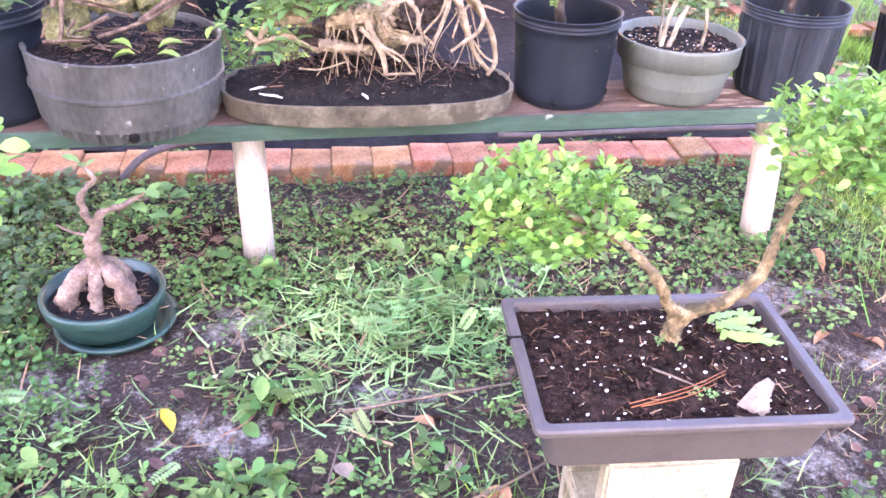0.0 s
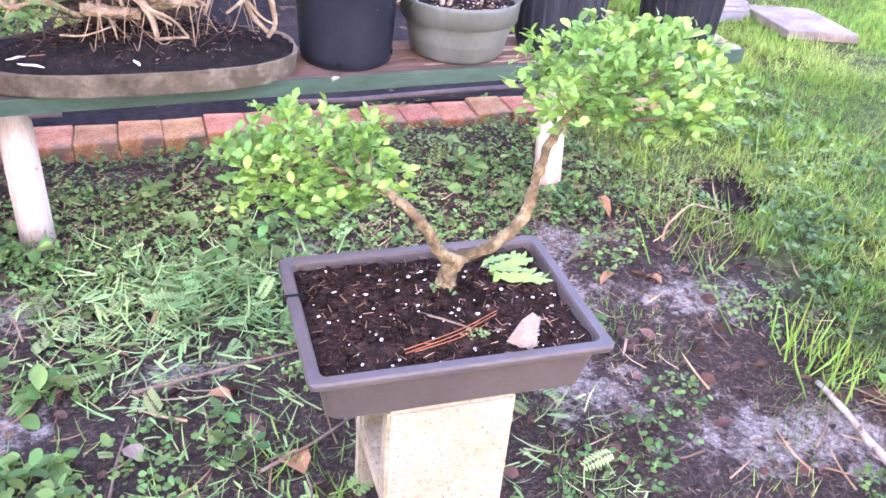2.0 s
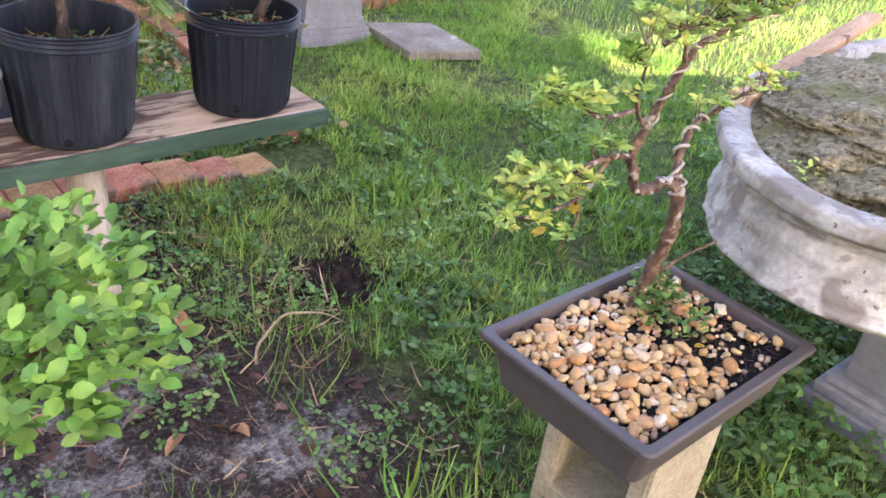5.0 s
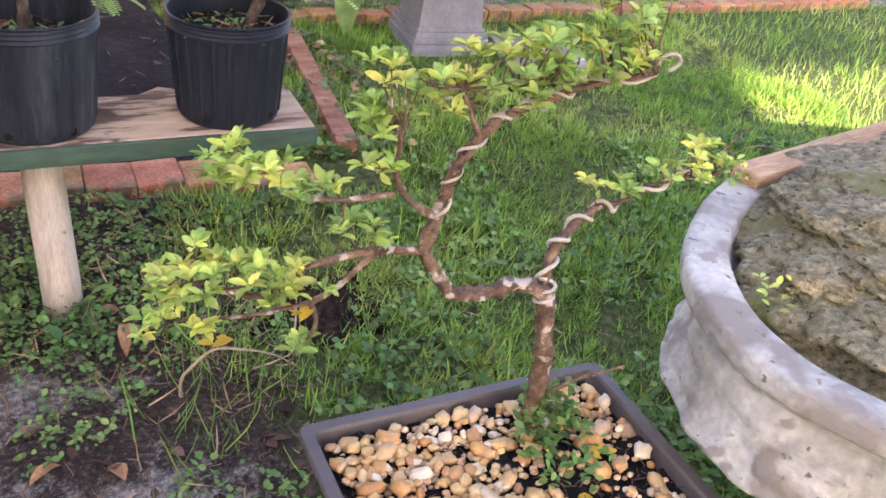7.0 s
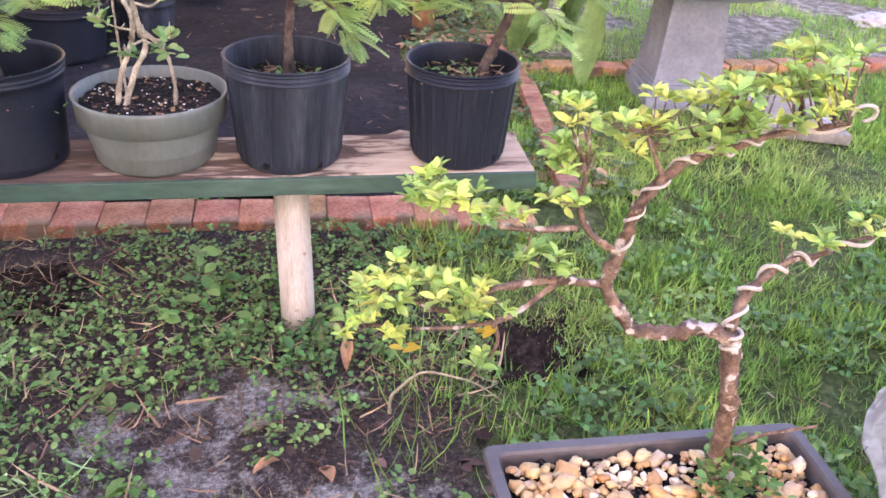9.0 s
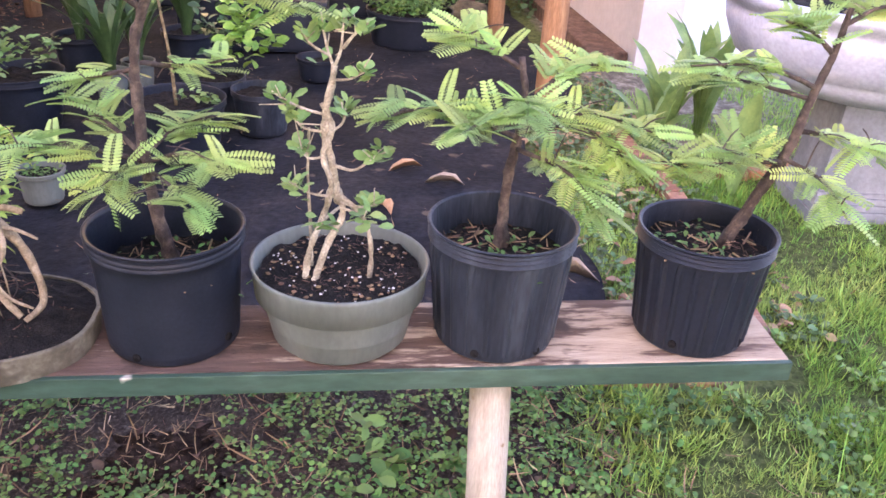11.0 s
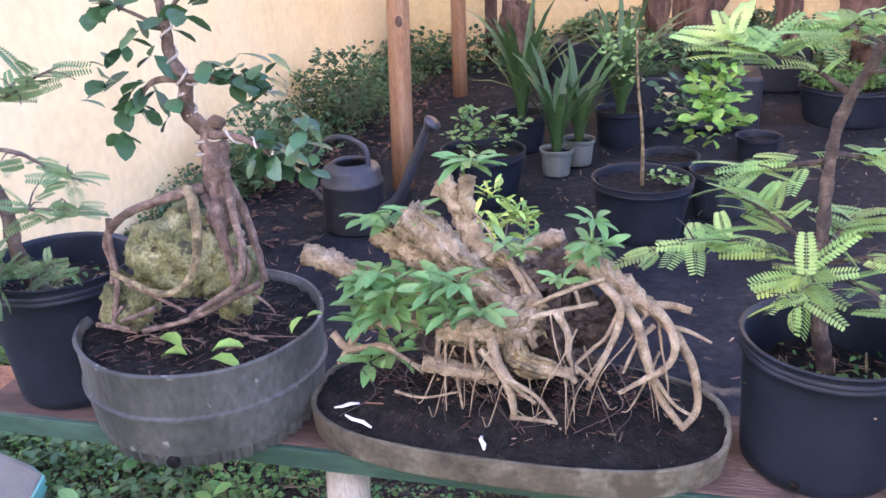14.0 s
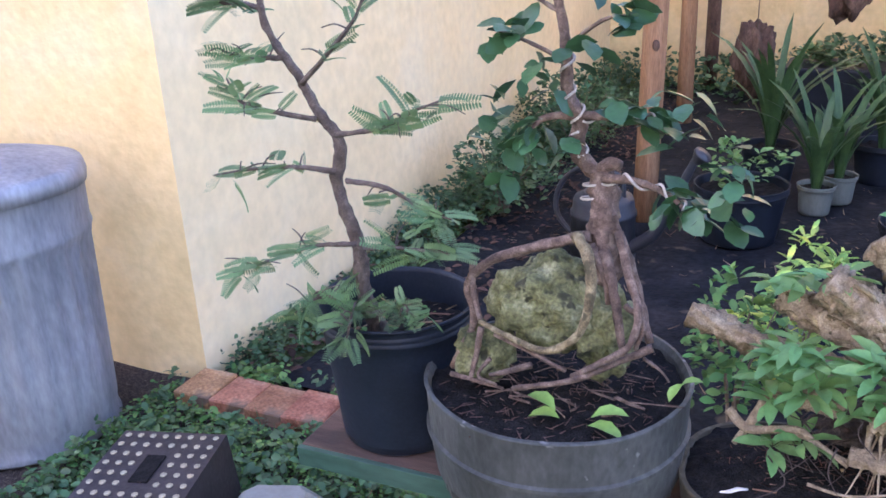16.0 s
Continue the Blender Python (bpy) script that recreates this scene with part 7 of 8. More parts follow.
# ---- beside the house wall ----
def trash_can():
    e = thing("trash_can", "dented galvanised steel trash can with lid", "trash can", (-1.905, 2.79, 0))
    h, R, rb = 0.765, 0.248, 0.222
    rip = lambda a, z: (0.005 * math.sin(26 * a) if 0.07 < z < 0.57 else 0.0) + 0.004 * math.sin(3 * a + z * 8)
    prof = [(0, 0.0), (rb, 0.0), (rb + 0.006, 0.008), (rb, 0.02), (rb, 0.06), (rb + 0.004, 0.07), (rb + 0.012, 0.28), (R - 0.012, 0.56), (R - 0.004, 0.58), (R, 0.595), (R - 0.004, 0.61), (R, h - 0.02), (R + 0.006, h - 0.008), (R, h)]
    part("body", Mesh().lathe(prof, 156, ripple=rip), M_GALV, e, "corrugated galvanised body")
    prof = [(R - 0.01, h - 0.045), (R + 0.014, h - 0.045), (R + 0.018, h - 0.02), (R + 0.012, h + 0.004), (R - 0.01, h + 0.012), (0.18, h + 0.03), (0.10, h + 0.05), (0.0, h + 0.056)]
    lid = part("lid", Mesh().lathe(prof, 72, ripple=lambda a, z: 0.004 * math.sin(5 * a)), M_GALV, e, "dented steel lid")
    m = Mesh()
    limb(m, ((-0.06, 0, h + 0.045), (-0.05, 0, h + 0.085), (0.05, 0, h + 0.085), (0.06, 0, h + 0.045)), 0.006, 0.006, 8, 0)
    part("lid_handle", m, M_GALV, lid)


trash_can()


def holed_crate():
    e = thing("plastic_crate", "upturned black plastic crate with round holes in the base", "crate", (-1.204, 2.527, 0), 17)
    sx, sy, h = 0.282, 0.324, 0.2
    m = Mesh()
    a, b = sx / 2, sy / 2
    m.add([(-a, -b, 0), (a, -b, 0), (a, b, 0), (-a, b, 0), (-a + 0.012, -b + 0.012, h), (a - 0.012, -b + 0.012, h), (a - 0.012, b - 0.012, h), (-a + 0.012, b - 0.012, h)], [(0, 1, 5, 4), (1, 2, 6, 5), (2, 3, 7, 6), (3, 0, 4, 7), (4, 5, 6, 7)])
    part("body", m, M_CRATE, e, smooth=False)
    rim = Mesh()
    for x, y, wx, wy in ((0, -b, sx + 0.02, 0.02), (0, b, sx + 0.02, 0.02), (-a, 0, 0.02, sy), (a, 0, 0.02, sy)):
        rim.box(wx, wy, 0.02, (x, y, 0.01), 0.004)
    part("rim", rim, M_CRATE, e, smooth=False)
    disc = Mesh().tube([(0, 0, 0), (0, 0, 0.0025)], 0.0075, 12).data("hole", M_BLOCK, False)
    for i in range(8):
        for j in range(8):
            if 3 <= i <= 4 and 2 <= j <= 5:
                continue
            part("hole", disc, None, e, at=pose(-0.110 + 0.0315 * i, -0.129 + 0.0368 * j, h + 0.001))
    # Dark slab laid on top; its colour stands in for the shaded grip slot.
    m = Mesh().box(0.045, 0.10, 0.006, (0, 0, h + 0.002), 0.002)
    part("grip", m, M_SOIL, e, smooth=False)


holed_crate()


def jug():
    e = thing("plastic_jug", "cloudy white plastic jug standing by the bench", "jug", (-0.888, 2.55, 0.0), 20)
    def ring_loft(rings):
        v, f = [], []
        for w, z in rings:
            c = 0.34 * w
            v += [(w, -w + c, z), (w, w - c, z), (w - c, w, z), (-w + c, w, z), (-w, w - c, z), (-w, -w + c, z), (-w + c, -w, z), (w - c, -w, z)]
        for k in range(len(rings) - 1):
            f += [(8 * k + q, 8 * k + (q + 1) % 8, 8 * k + 8 + (q + 1) % 8, 8 * k + 8 + q) for q in range(8)]
        f += [tuple(range(7, -1, -1)), tuple(range(8 * len(rings) - 8, 8 * len(rings)))]
        return Mesh().add(v, f)
    part("body", ring_loft([(0.11, 0.0), (0.124, 0.008), (0.127, 0.09), (0.124, 0.103), (0.078, 0.17), (0.068, 0.178), (0.055, 0.18)]), M_JUG, e, "cloudy faceted body", smooth=False)
    part("label_band", ring_loft([(0.1245, 0.058), (0.1295, 0.060), (0.1300, 0.094), (0.1255, 0.096)]), M_TEAL, e, "teal label band", smooth=False)


jug()

# ---- shade house behind: poles, pots, plants ----
def pole(x, y, r, h, material, label, lean=0.0, square=False):
    m = Mesh()
    if square:
        m.box(2 * r, 2 * r, h + 0.05, (0, 0, h / 2 - 0.025), 0.006)
    else:
        pts = [(lean * k / 6, 0.004 * math.sin(k * 1.3), -0.05 + (h + 0.05) * k / 6) for k in range(7)]
        m.tube(pts, [r * (1.06 - 0.02 * k) for k in range(7)], 14, 0.05)
    return tagged(part("wooden_pole", m, material, at=pose(x, y, 0, 0, 0, 15), smooth=not square), label, "pole", "shade house poles")


pole(-0.665, 5.07, 0.05, 2.6, M_TIMBER, "weathered pine pole with a dark knot", 0.05)
pole(-0.85, 7.0, 0.048, 2.6, M_TIMBER, "brown pine pole near the back wall", 0.0)
pole(-0.88, 8.2, 0.048, 2.6, M_DARKWOOD, "dark-stained round pole near the back wall", 0.0)
pole(2.10, 5.2, 0.055, 2.6, M_TIMBER, "weathered pine pole beside the white wall", 0.03)
pole(2.08, 6.75, 0.052, 2.6, M_TIMBER, "brown pine pole beside the white wall", 0.04)
pole(2.08, 8.0, 0.058, 2.6, M_DARKWOOD, "dark square timber post at the back", 0.0, True)
kn = Mesh().blob(0.02, (0, 0, 0), (0.8, 0.5, 1.3), 0.2, 2, 2, 1)
part("knot", kn, M_DARKWOOD, bpy.data.objects["wooden_pole"], at=pose(0.02, -0.046, 0.79))


for x0, y0, x1, y1 in ((-1.2, 6.88, 2.4, 6.88),):
    m = Mesh().box(x1 - x0, 0.05, 0.09, (0, 0, 0), 0.004)
    tagged(part("wooden_beam", m, M_TIMBER, at=pose((x0 + x1) / 2, y0, 2.64), smooth=False), "weathered pine crossbar over the shade poles", "beam")


def back_pot(x, y, R, h, material, label, fill=0.85, ribs=0, rb=0.8):
    e = thing("flower_pot", label, "flower pot", (x, y, 0.022))
    nursery_pot(e, R, h, R * rb, material, ribs, 2)
    soil_top(e, 1.88 * R * (rb + (1 - rb) * fill), 1.88 * R * (rb + (1 - rb) * fill), h * fill, 0.012, True)
    return e


def leafy(e, centre, radii, tips, per, size, material, shape=OVAL, name="foliage", label=""):
    p, d, s = rosettes(pad(centre, radii, tips, 0.1, 0.95), per, size, 0.5, 0.012)
    return scatter(name, shape, p, d, s, material, e, RNG.normal(0, 0.5, len(p)), label)


def straps(e, at, n, ln, width, material, arch=0.5, name="strap_leaf"):
    """Long arching leaves, each a blade of its own."""
    for k in range(n):
        a = k * 2.4 + RNG.uniform(-0.3, 0.3)
        L = ln * RNG.uniform(0.65, 1.1)
        o = arch * RNG.uniform(0.25, 1.0)
        v, f = [], []
        m = 7
        for j in range(m):
            t = j / (m - 1)
            r = o * L * t ** 1.8
            z = L * (t - 0.45 * o * t ** 3)
            w = width * (0.55 + 0.9 * math.sin(math.pi * min(1, 0.12 + 0.88 * t)) * 0.6) * (1 if j < m - 1 else 0.08)
            c, s = math.cos(a), math.sin(a)
            v += [(at[0] + c * (0.015 + r) - s * w, at[1] + s * (0.015 + r) + c * w, at[2] + z + 0.25 * w), (at[0] + c * (0.015 + r), at[1] + s * (0.015 + r), at[2] + z), (at[0] + c * (0.015 + r) + s * w, at[1] + s * (0.015 + r) - c * w, at[2] + z + 0.25 * w)]
            if j:
                b = 3 * j
                f += [(b - 3, b - 2, b + 1, b), (b - 2, b - 1, b + 2, b + 1)]
        part(name, Mesh().add(v, f), material, e)


# black pot with a small shrub
e = back_pot(-0.24, 4.92, 0.187, 0.24, M_BLACK, "black pot with a small drooping shrub on fabric")
leafy(e, (0, 0, 0.33), (0.18, 0.16, 0.11), 40, 4, 0.038, M_SPROUT)
# orchid-like strap plants in small pots
for x, y, h, s in ((0.03, 5.34, 0.135, 0.92), (0.115, 5.53, 0.135, 0.84)):
    e = back_pot(x, y, 0.08, h, M_GREY, "small grey pot with long strap leaves")
    straps(e, (0, 0, h * 0.8), 15, 0.66 * s, 0.017, M_STRAP, 0.75)
e = back_pot(-0.21, 5.75, 0.135, 0.2, M_BLACK, "black pot with tall strap leaves")
straps(e, (0, 0, 0.16), 24, 0.70, 0.016, M_STRAP, 0.8)
e = back_pot(0.29, 5.92, 0.135, 0.2, M_BLACK, "black pot with tall strap leaves")
straps(e, (0, 0, 0.16), 24, 0.68, 0.016, M_STRAP, 0.75)
# large black pots
e = back_pot(0.46, 4.63, 0.195, 0.235, M_BLACK, "wide black pot with a thin bare sapling")
m = Mesh()
limb(m, ((0.0, 0, 0.2), (-0.01, 0, 0.4), (-0.04, 0.02, 0.62), (-0.05, 0.02, 0.8)), 0.008, 0.004, 6)
part("stem", m, M_BARK, e)
leafy(e, (-0.07, 0, 0.72), (0.14, 0.1, 0.14), 24, 4, 0.03, M_SPROUT)
leafy(e, (0.1, -0.05, 0.25), (0.07, 0.07, 0.03), 10, 4, 0.03, M_SPROUT)
e = back_pot(0.77, 4.91, 0.13, 0.195, M_BLACKW, "scuffed black pot with a leafy seedling")
leafy(e, (-0.05, 0.05, 0.45), (0.12, 0.12, 0.18), 30, 5, 0.06, M_LEAF1)
e = back_pot(0.56, 5.08, 0.125, 0.2, M_BLACKW, "scuffed black pot standing on fabric")
leafy(e, (0, 0.03, 0.40), (0.12, 0.12, 0.13), 22, 5, 0.05, M_FICUS)
e = back_pot(0.075, 4.135, 0.082, 0.12, M_GREY, "small pale grey pot of seedlings", 0.8)
leafy(e, (0, 0, 0.115), (0.07, 0.07, 0.015), 26, 4, 0.016, M_WEED)
e = back_pot(0.98, 5.75, 0.11, 0.12, M_BLACK, "low black pot on the fabric", 0.7)
# long dark planters with greenery near the back wall
for x, y, w, d in ((0.60, 6.45, 0.85, 0.38), (0.15, 7.6, 0.9, 0.45), (1.05, 7.5, 0.7, 0.45)):
    e = thing("planter_box", "long black planter full of leafy ground cover", "planter", (x, y, 0.022))
    part("box", Mesh().box(w, d, 0.3, (0, 0, 0.15), 0.02), M_BLACK, e, smooth=False)
    leafy(e, (0, 0, 0.36), (w * 0.55, d * 0.6, 0.13), 130, 5, 0.055, M_IVY)
e = thing("planter_tub", "wide round black tub of low green ground cover", "planter", (1.52, 6.62, 0.022))
nursery_pot(e, 0.27, 0.21, 0.23, M_BLACK, 0, 1)
soil_top(e, 0.49, 0.49, 0.185, 0.01, True)
leafy(e, (0, 0, 0.23), (0.27, 0.27, 0.06), 200, 5, 0.03, M_WEED)
part_rock = Mesh().blob(0.13, (0, 0, 0.07), (1.2, 0.9, 0.7), 0.35, 2.2, 3, 2.0)
tagged(part("boulder", part_rock, M_CONC, at=pose(1.96, 7.2, 0.02)), "pale rough stone on the black fabric", "stone")


# mounted driftwood hanging from the crossbar
def hung_wood(x, y, z, w, h, label, seed):
    e = thing("hanging_driftwood", label, "driftwood", (x, y, z))
    m = Mesh()
    m.blob(1.0, (0, 0, h / 2), (w / 2, w / 3, h / 2), 0.5, 2.2, 4, seed)
    part("wood", m, M_DARKWOOD, e)
    part("cord", Mesh().tube([(0, 0, h * 0.85), (0, 0, 2.62 - z)], 0.003, 5), M_TWIG, e)
    return e


hung_wood(-0.43, 6.88, 0.24, 0.23, 0.42, "dark knobbly driftwood hung on a cord", 1.0)
hung_wood(1.18, 6.88, 0.41, 0.16, 0.56, "slim dark driftwood slab hung on a cord", 3.0)
hung_wood(0.05, 6.88, 0.69, 0.24, 0.5, "dark rounded driftwood piece hung on a cord", 7.0)
hung_wood(0.43, 6.88, 0.48, 0.15, 0.6, "slim dark driftwood slab hung on a cord", 9.0)
hung_wood(0.67, 6.88, 0.30, 0.27, 0.72, "twisted brown driftwood stump hung on a cord", 11.0)
hung_wood(1.62, 6.88, 0.32, 0.31, 0.75, "big reddish driftwood stump hung on a cord", 5.0)


def watering_can():
    e = thing("watering_can", "dark grey plastic watering can on the fabric", "watering can", (-0.70, 4.50, 0.022), -12)
    prof = [(0, 0), (0.118, 0.0), (0.128, 0.01), (0.124, 0.19), (0.129, 0.195), (0.129, 0.21), (0.122, 0.216), (0.118, 0.255), (0.112, 0.268), (0.085, 0.28), (0.078, 0.288), (0.072, 0.286), (0.07, 0.27), (0.10, 0.25), (0.112, 0.2), (0.115, 0.02)]
    part("body", Mesh().lathe(prof, 48), M_CAN, e, "banded grey body with an open top")
    m = Mesh()
    limb(m, ((0.10, 0, 0.06), (0.22, 0, 0.16), (0.30, 0, 0.33), (0.36, 0, 0.46)), 0.028, 0.014, 12, 0)
    sp = part("spout", m, M_CAN, e)
    part("rose", Mesh().lathe([(0.012, 0), (0.035, 0.04), (0.035, 0.05), (0, 0.055)], 20), M_CAN, sp, at=pose(0.355, 0, 0.445, 0, 40, 0))
    m = Mesh()
    limb(m, ((0.085, 0, 0.27), (0.07, 0, 0.35), (-0.02, 0, 0.385), (-0.12, 0, 0.36), (-0.20, 0, 0.27), (-0.205, 0, 0.16), (-0.115, 0, 0.07)), 0.011, 0.011, 10, 0)
    part("handle", m, M_CAN, e)


watering_can()


def shrub(name, label, at, h, r, tips, size, material, per=5, shape=OVAL):
    e = thing(name, label, "shrub", at)
    m = Mesh()
    for k in range(5):
        a = k * 1.3
        limb(m, ((0, 0, -0.02), (0.2 * r * math.cos(a), 0.2 * r * math.sin(a), h * 0.4), (0.6 * r * math.cos(a), 0.6 * r * math.sin(a), h * 0.8)), 0.006, 0.002, 5)
    part("stem", m, M_TWIG, e)
    leafy(e, (0, 0, h * 0.6), (r, r, h * 0.5), tips, per, size, material, shape, "crown")
    return e


shrub("shrub", "dark leafy shrub growing against the cream wall", (-1.28, 4.9, 0), 0.40, 0.29, 200, 0.034, M_IVY)
shrub("shrub", "dark leafy shrub near the house corner", (-1.32, 6.1, 0), 0.46, 0.34, 200, 0.036, M_IVY)
shrub("shrub", "low green weeds behind the oval tray", (-0.06, 3.42, 0.02), 0.46, 0.14, 70, 0.035, M_WEED)
shrub("shrub", "feathery wispy weed by the fabric edge", (0.08, 3.6, 0.02), 0.5, 0.16, 80, 0.05, M_LEAF2, 5, LANCE)
for x, y, n, ln in ((2.62, 4.95, 15, 0.56), (2.86, 5.1, 15, 0.64), (2.5, 4.78, 8, 0.42)):
    e = thing("strap_plant", "clump of broad green strap leaves by the bricks", "plant", (x, y, 0))
    straps(e, (0, 0, -0.01), n, ln, 0.034, M_SPROUT, 0.6)
e = thing("cactus_plant", "broad flat green pad leaf standing by the bricks", "plant", (2.69, 4.28, 0))
v, f = leaf_shape(0.42, 0.05, 0.06)
part("pad_leaf", Mesh().add([(a * 0.42, c * 0.4, b * 0.46) for a, b, c in v], f), M_SPROUT, e, at=pose(0, 0, -0.02, -6, 8, 20))
e = thing("hedge", "bright leafy hedge at the far end of the yard", "hedge", (7.0, 11.5, 0))
straps(e, (-2.6, 0, 0), 30, 1.6, 0.06, M_LEAF2, 0.4)
straps(e, (-1.4, 0.4, 0), 30, 1.7, 0.06, M_STRAP, 0.4)
leafy(e, (0.8, 0, 0.8), (2.4, 0.8, 0.9), 700, 5, 0.11, M_LEAF2)

# ---- hose, sticks and small litter ----
m = Mesh()
limb(m, ((0.80, 3.235, 0.045), (0.98, 3.215, 0.05), (1.2, 3.23, 0.05), (1.5, 3.245, 0.05), (1.8, 3.26, 0.045)), 0.011, 0.011, 10, 0)
tagged(part("garden_hose", m, M_HOSE), "dusty dark rubber hose lying along the bricks", "hose")
m = Mesh()
limb(m, ((-0.43, 3.0, 0.02), (-0.36, 3.06, 0.075), (-0.25, 3.13, 0.085), (-0.10, 3.17, 0.078), (0.06, 3.2, 0.07)), 0.0125, 0.0115, 10, 0)
tagged(part("garden_hose", m, M_HOSE), "dark rubber hose end curling over the bricks", "hose")
m = Mesh()
limb(m, ((1.641, 1.565, 0.014), (1.63, 1.47, 0.018), (1.620, 1.38, 0.014), (1.61, 1.29, 0.016), (1.597, 1.21, 0.012)), 0.006, 0.0095, 9, 0.5)
tagged(part("stick", m, M_PVC), "peeling whitish stick lying on the soil", "stick")
STICK = ((0.21, 1.89, 0.014), (0.38, 1.91, 0.022), (0.58, 1.95, 0.014), 0.0045)
for k, (a, b, c, r) in enumerate((((0.42, 1.62, 0.01), (0.52, 1.66, 0.014), (0.62, 1.72, 0.01), 0.004), STICK, ((0.16, 1.62, 0.01), (0.18, 1.70, 0.03), (0.20, 1.80, 0.012), 0.003), ((1.70, 1.55, 0.01), (1.72, 1.47, 0.03), (1.73, 1.40, 0.04), 0.003), ((0.48, 1.48, 0.012), (0.50, 1.54, 0.015), (0.50, 1.6, 0.01), 0.003), ((1.50, 1.40, 0.01), (1.56, 1.44, 0.012), (1.62, 1.50, 0.01), 0.005))):
    m = Mesh()
    limb(m, (a, b, c), r, r * 0.6, 6, 0.3)
    tagged(part("twig", m, M_TWIG), "thin dry brown twig lying on the soil", "twig")


def litter_leaf(x, y, ln, w, rz, material, label, rx=8.0, z=0.008, curl=0.3):
    v, f = leaf_shape(w, curl, 0.2)
    ob = part("fallen_leaf", Mesh().add([(a * ln, b * ln, c * ln) for a, b, c in v], f), material, at=pose(x, y, float(gz(x, y)) + z, rx, 6, rz))
    return tagged(ob, label, "leaf")


litter_leaf(1.56, 2.455, 0.10, 0.32, 172, M_DRY, "curled brown dry leaf by the post foot", 10, 0.02)
m = Mesh()
limb(m, ((1.632, 2.20, 0.0), (1.634, 2.20, 0.045), (1.658, 2.20, 0.078), (1.70, 2.205, 0.106), (1.765, 2.205, 0.092), (1.825, 2.21, 0.062), (1.89, 2.21, 0.008)), 0.0042, 0.0016, 7, 0.5)
tagged(part("fallen_stalk", m, M_STRAW), "arched pale dry grass stalk over the soil", "stalk")
litter_leaf(1.40, 2.06, 0.06, 0.45, 115, M_DRY, "reddish brown dry leaf on the sand")
litter_leaf(1.50, 1.99, 0.055, 0.6, 20, M_DRY, "brown dry leaf on the sand")
litter_leaf(1.39, 2.16, 0.08, 0.3, 95, M_TWIG, "grey dry leaf on the sand")
litter_leaf(0.50, 1.60, 0.075, 0.85, 20, M_DRY, "rusty orange dry leaf beside the block")
litter_leaf(0.44, 1.74, 0.05, 0.7, 130, M_PALELEAF, "pale tan dry leaf on the soil")
litter_leaf(0.22, 1.70, 0.05, 0.8, 40, M_PALELEAF, "crumpled tan dry leaf on the soil", 20)
litter_leaf(0.30, 1.42, 0.05, 0.6, 80, M_DRY, "brown dry leaf among clippings", 20)
litter_leaf(0.12, 1.55, 0.05, 0.5, 10, M_PALELEAF, "tan dry leaf among clippings", 20)
litter_leaf(-0.13, 1.86, 0.06, 0.5, 30, M_YFLOWER, "yellowing leaf on the sandy soil", 35, 0.02)
litter_leaf(0.40, 1.84, 0.05, 0.7, 70, M_DRY, "crumpled orange brown leaf on the soil", 25, 0.012)
litter_leaf(1.6, 4.3, 0.16, 0.3, 70, M_PALELEAF, "curled pale leaf on the black fabric", 10, 0.04)
litter_leaf(1.45, 4.5, 0.14, 0.35, 100, M_DRY, "brown leaf on the black fabric", 10, 0.04)
litter_leaf(1.3, 4.0, 0.14, 0.4, 20, M_DRY, "dry leaf on the black fabric", 10, 0.04)
litter_leaf(1.95, 3.55, 0.30, 0.12, 60, M_PALELEAF, "long dry palm strip behind the bench", 6, 0.03)

# mounds of dark mulch
for x, y, r in ((1.95, 2.39, 0.16), (-0.25, 2.62, 0.15), (0.75, 2.75, 0.15)):
    m = Mesh().blob(r, (0, 0, -0.01), (1.2, 0.75, 0.10), 0.8, 3.0, 5, x)
    ob = part("mulch_heap", m, M_SOILR, at=pose(x, y, 0, 0, 0, 25))
    tagged(ob, "low heap of dark mulch on the ground", "mulch", kind="stuff")

# ---- weeds, lawn and clippings ----
def bumpy(x, y, f, seed=0.0):
    """A smooth random field between about -1 and 1."""
    return (np.sin(f * 2.1 * x + 1.7 * np.sin(f * 1.3 * y + seed)) + np.sin(f * 1.7 * y + 2.3 * np.sin(f * 0.9 * x + 2 * seed) + seed)) / 2


BLADE = (np.array([(-0.028, 0, 0), (0.028, 0, 0), (0.024, 0.45, 0.05), (-0.024, 0.45, 0.05), (0.014, 0.8, 0.2), (-0.014, 0.8, 0.2), (0, 1.0, 0.36)]), [(0, 1, 2, 3), (3, 2, 4, 5), (5, 4, 6)])
TUFT = (np.array([(-0.05, 0, 0), (0.05, 0, 0), (0.035, 0.6, 0.12), (-0.035, 0.6, 0.12), (0, 1.0, 0.35)]), [(0, 1, 2, 3), (3, 2, 4)])


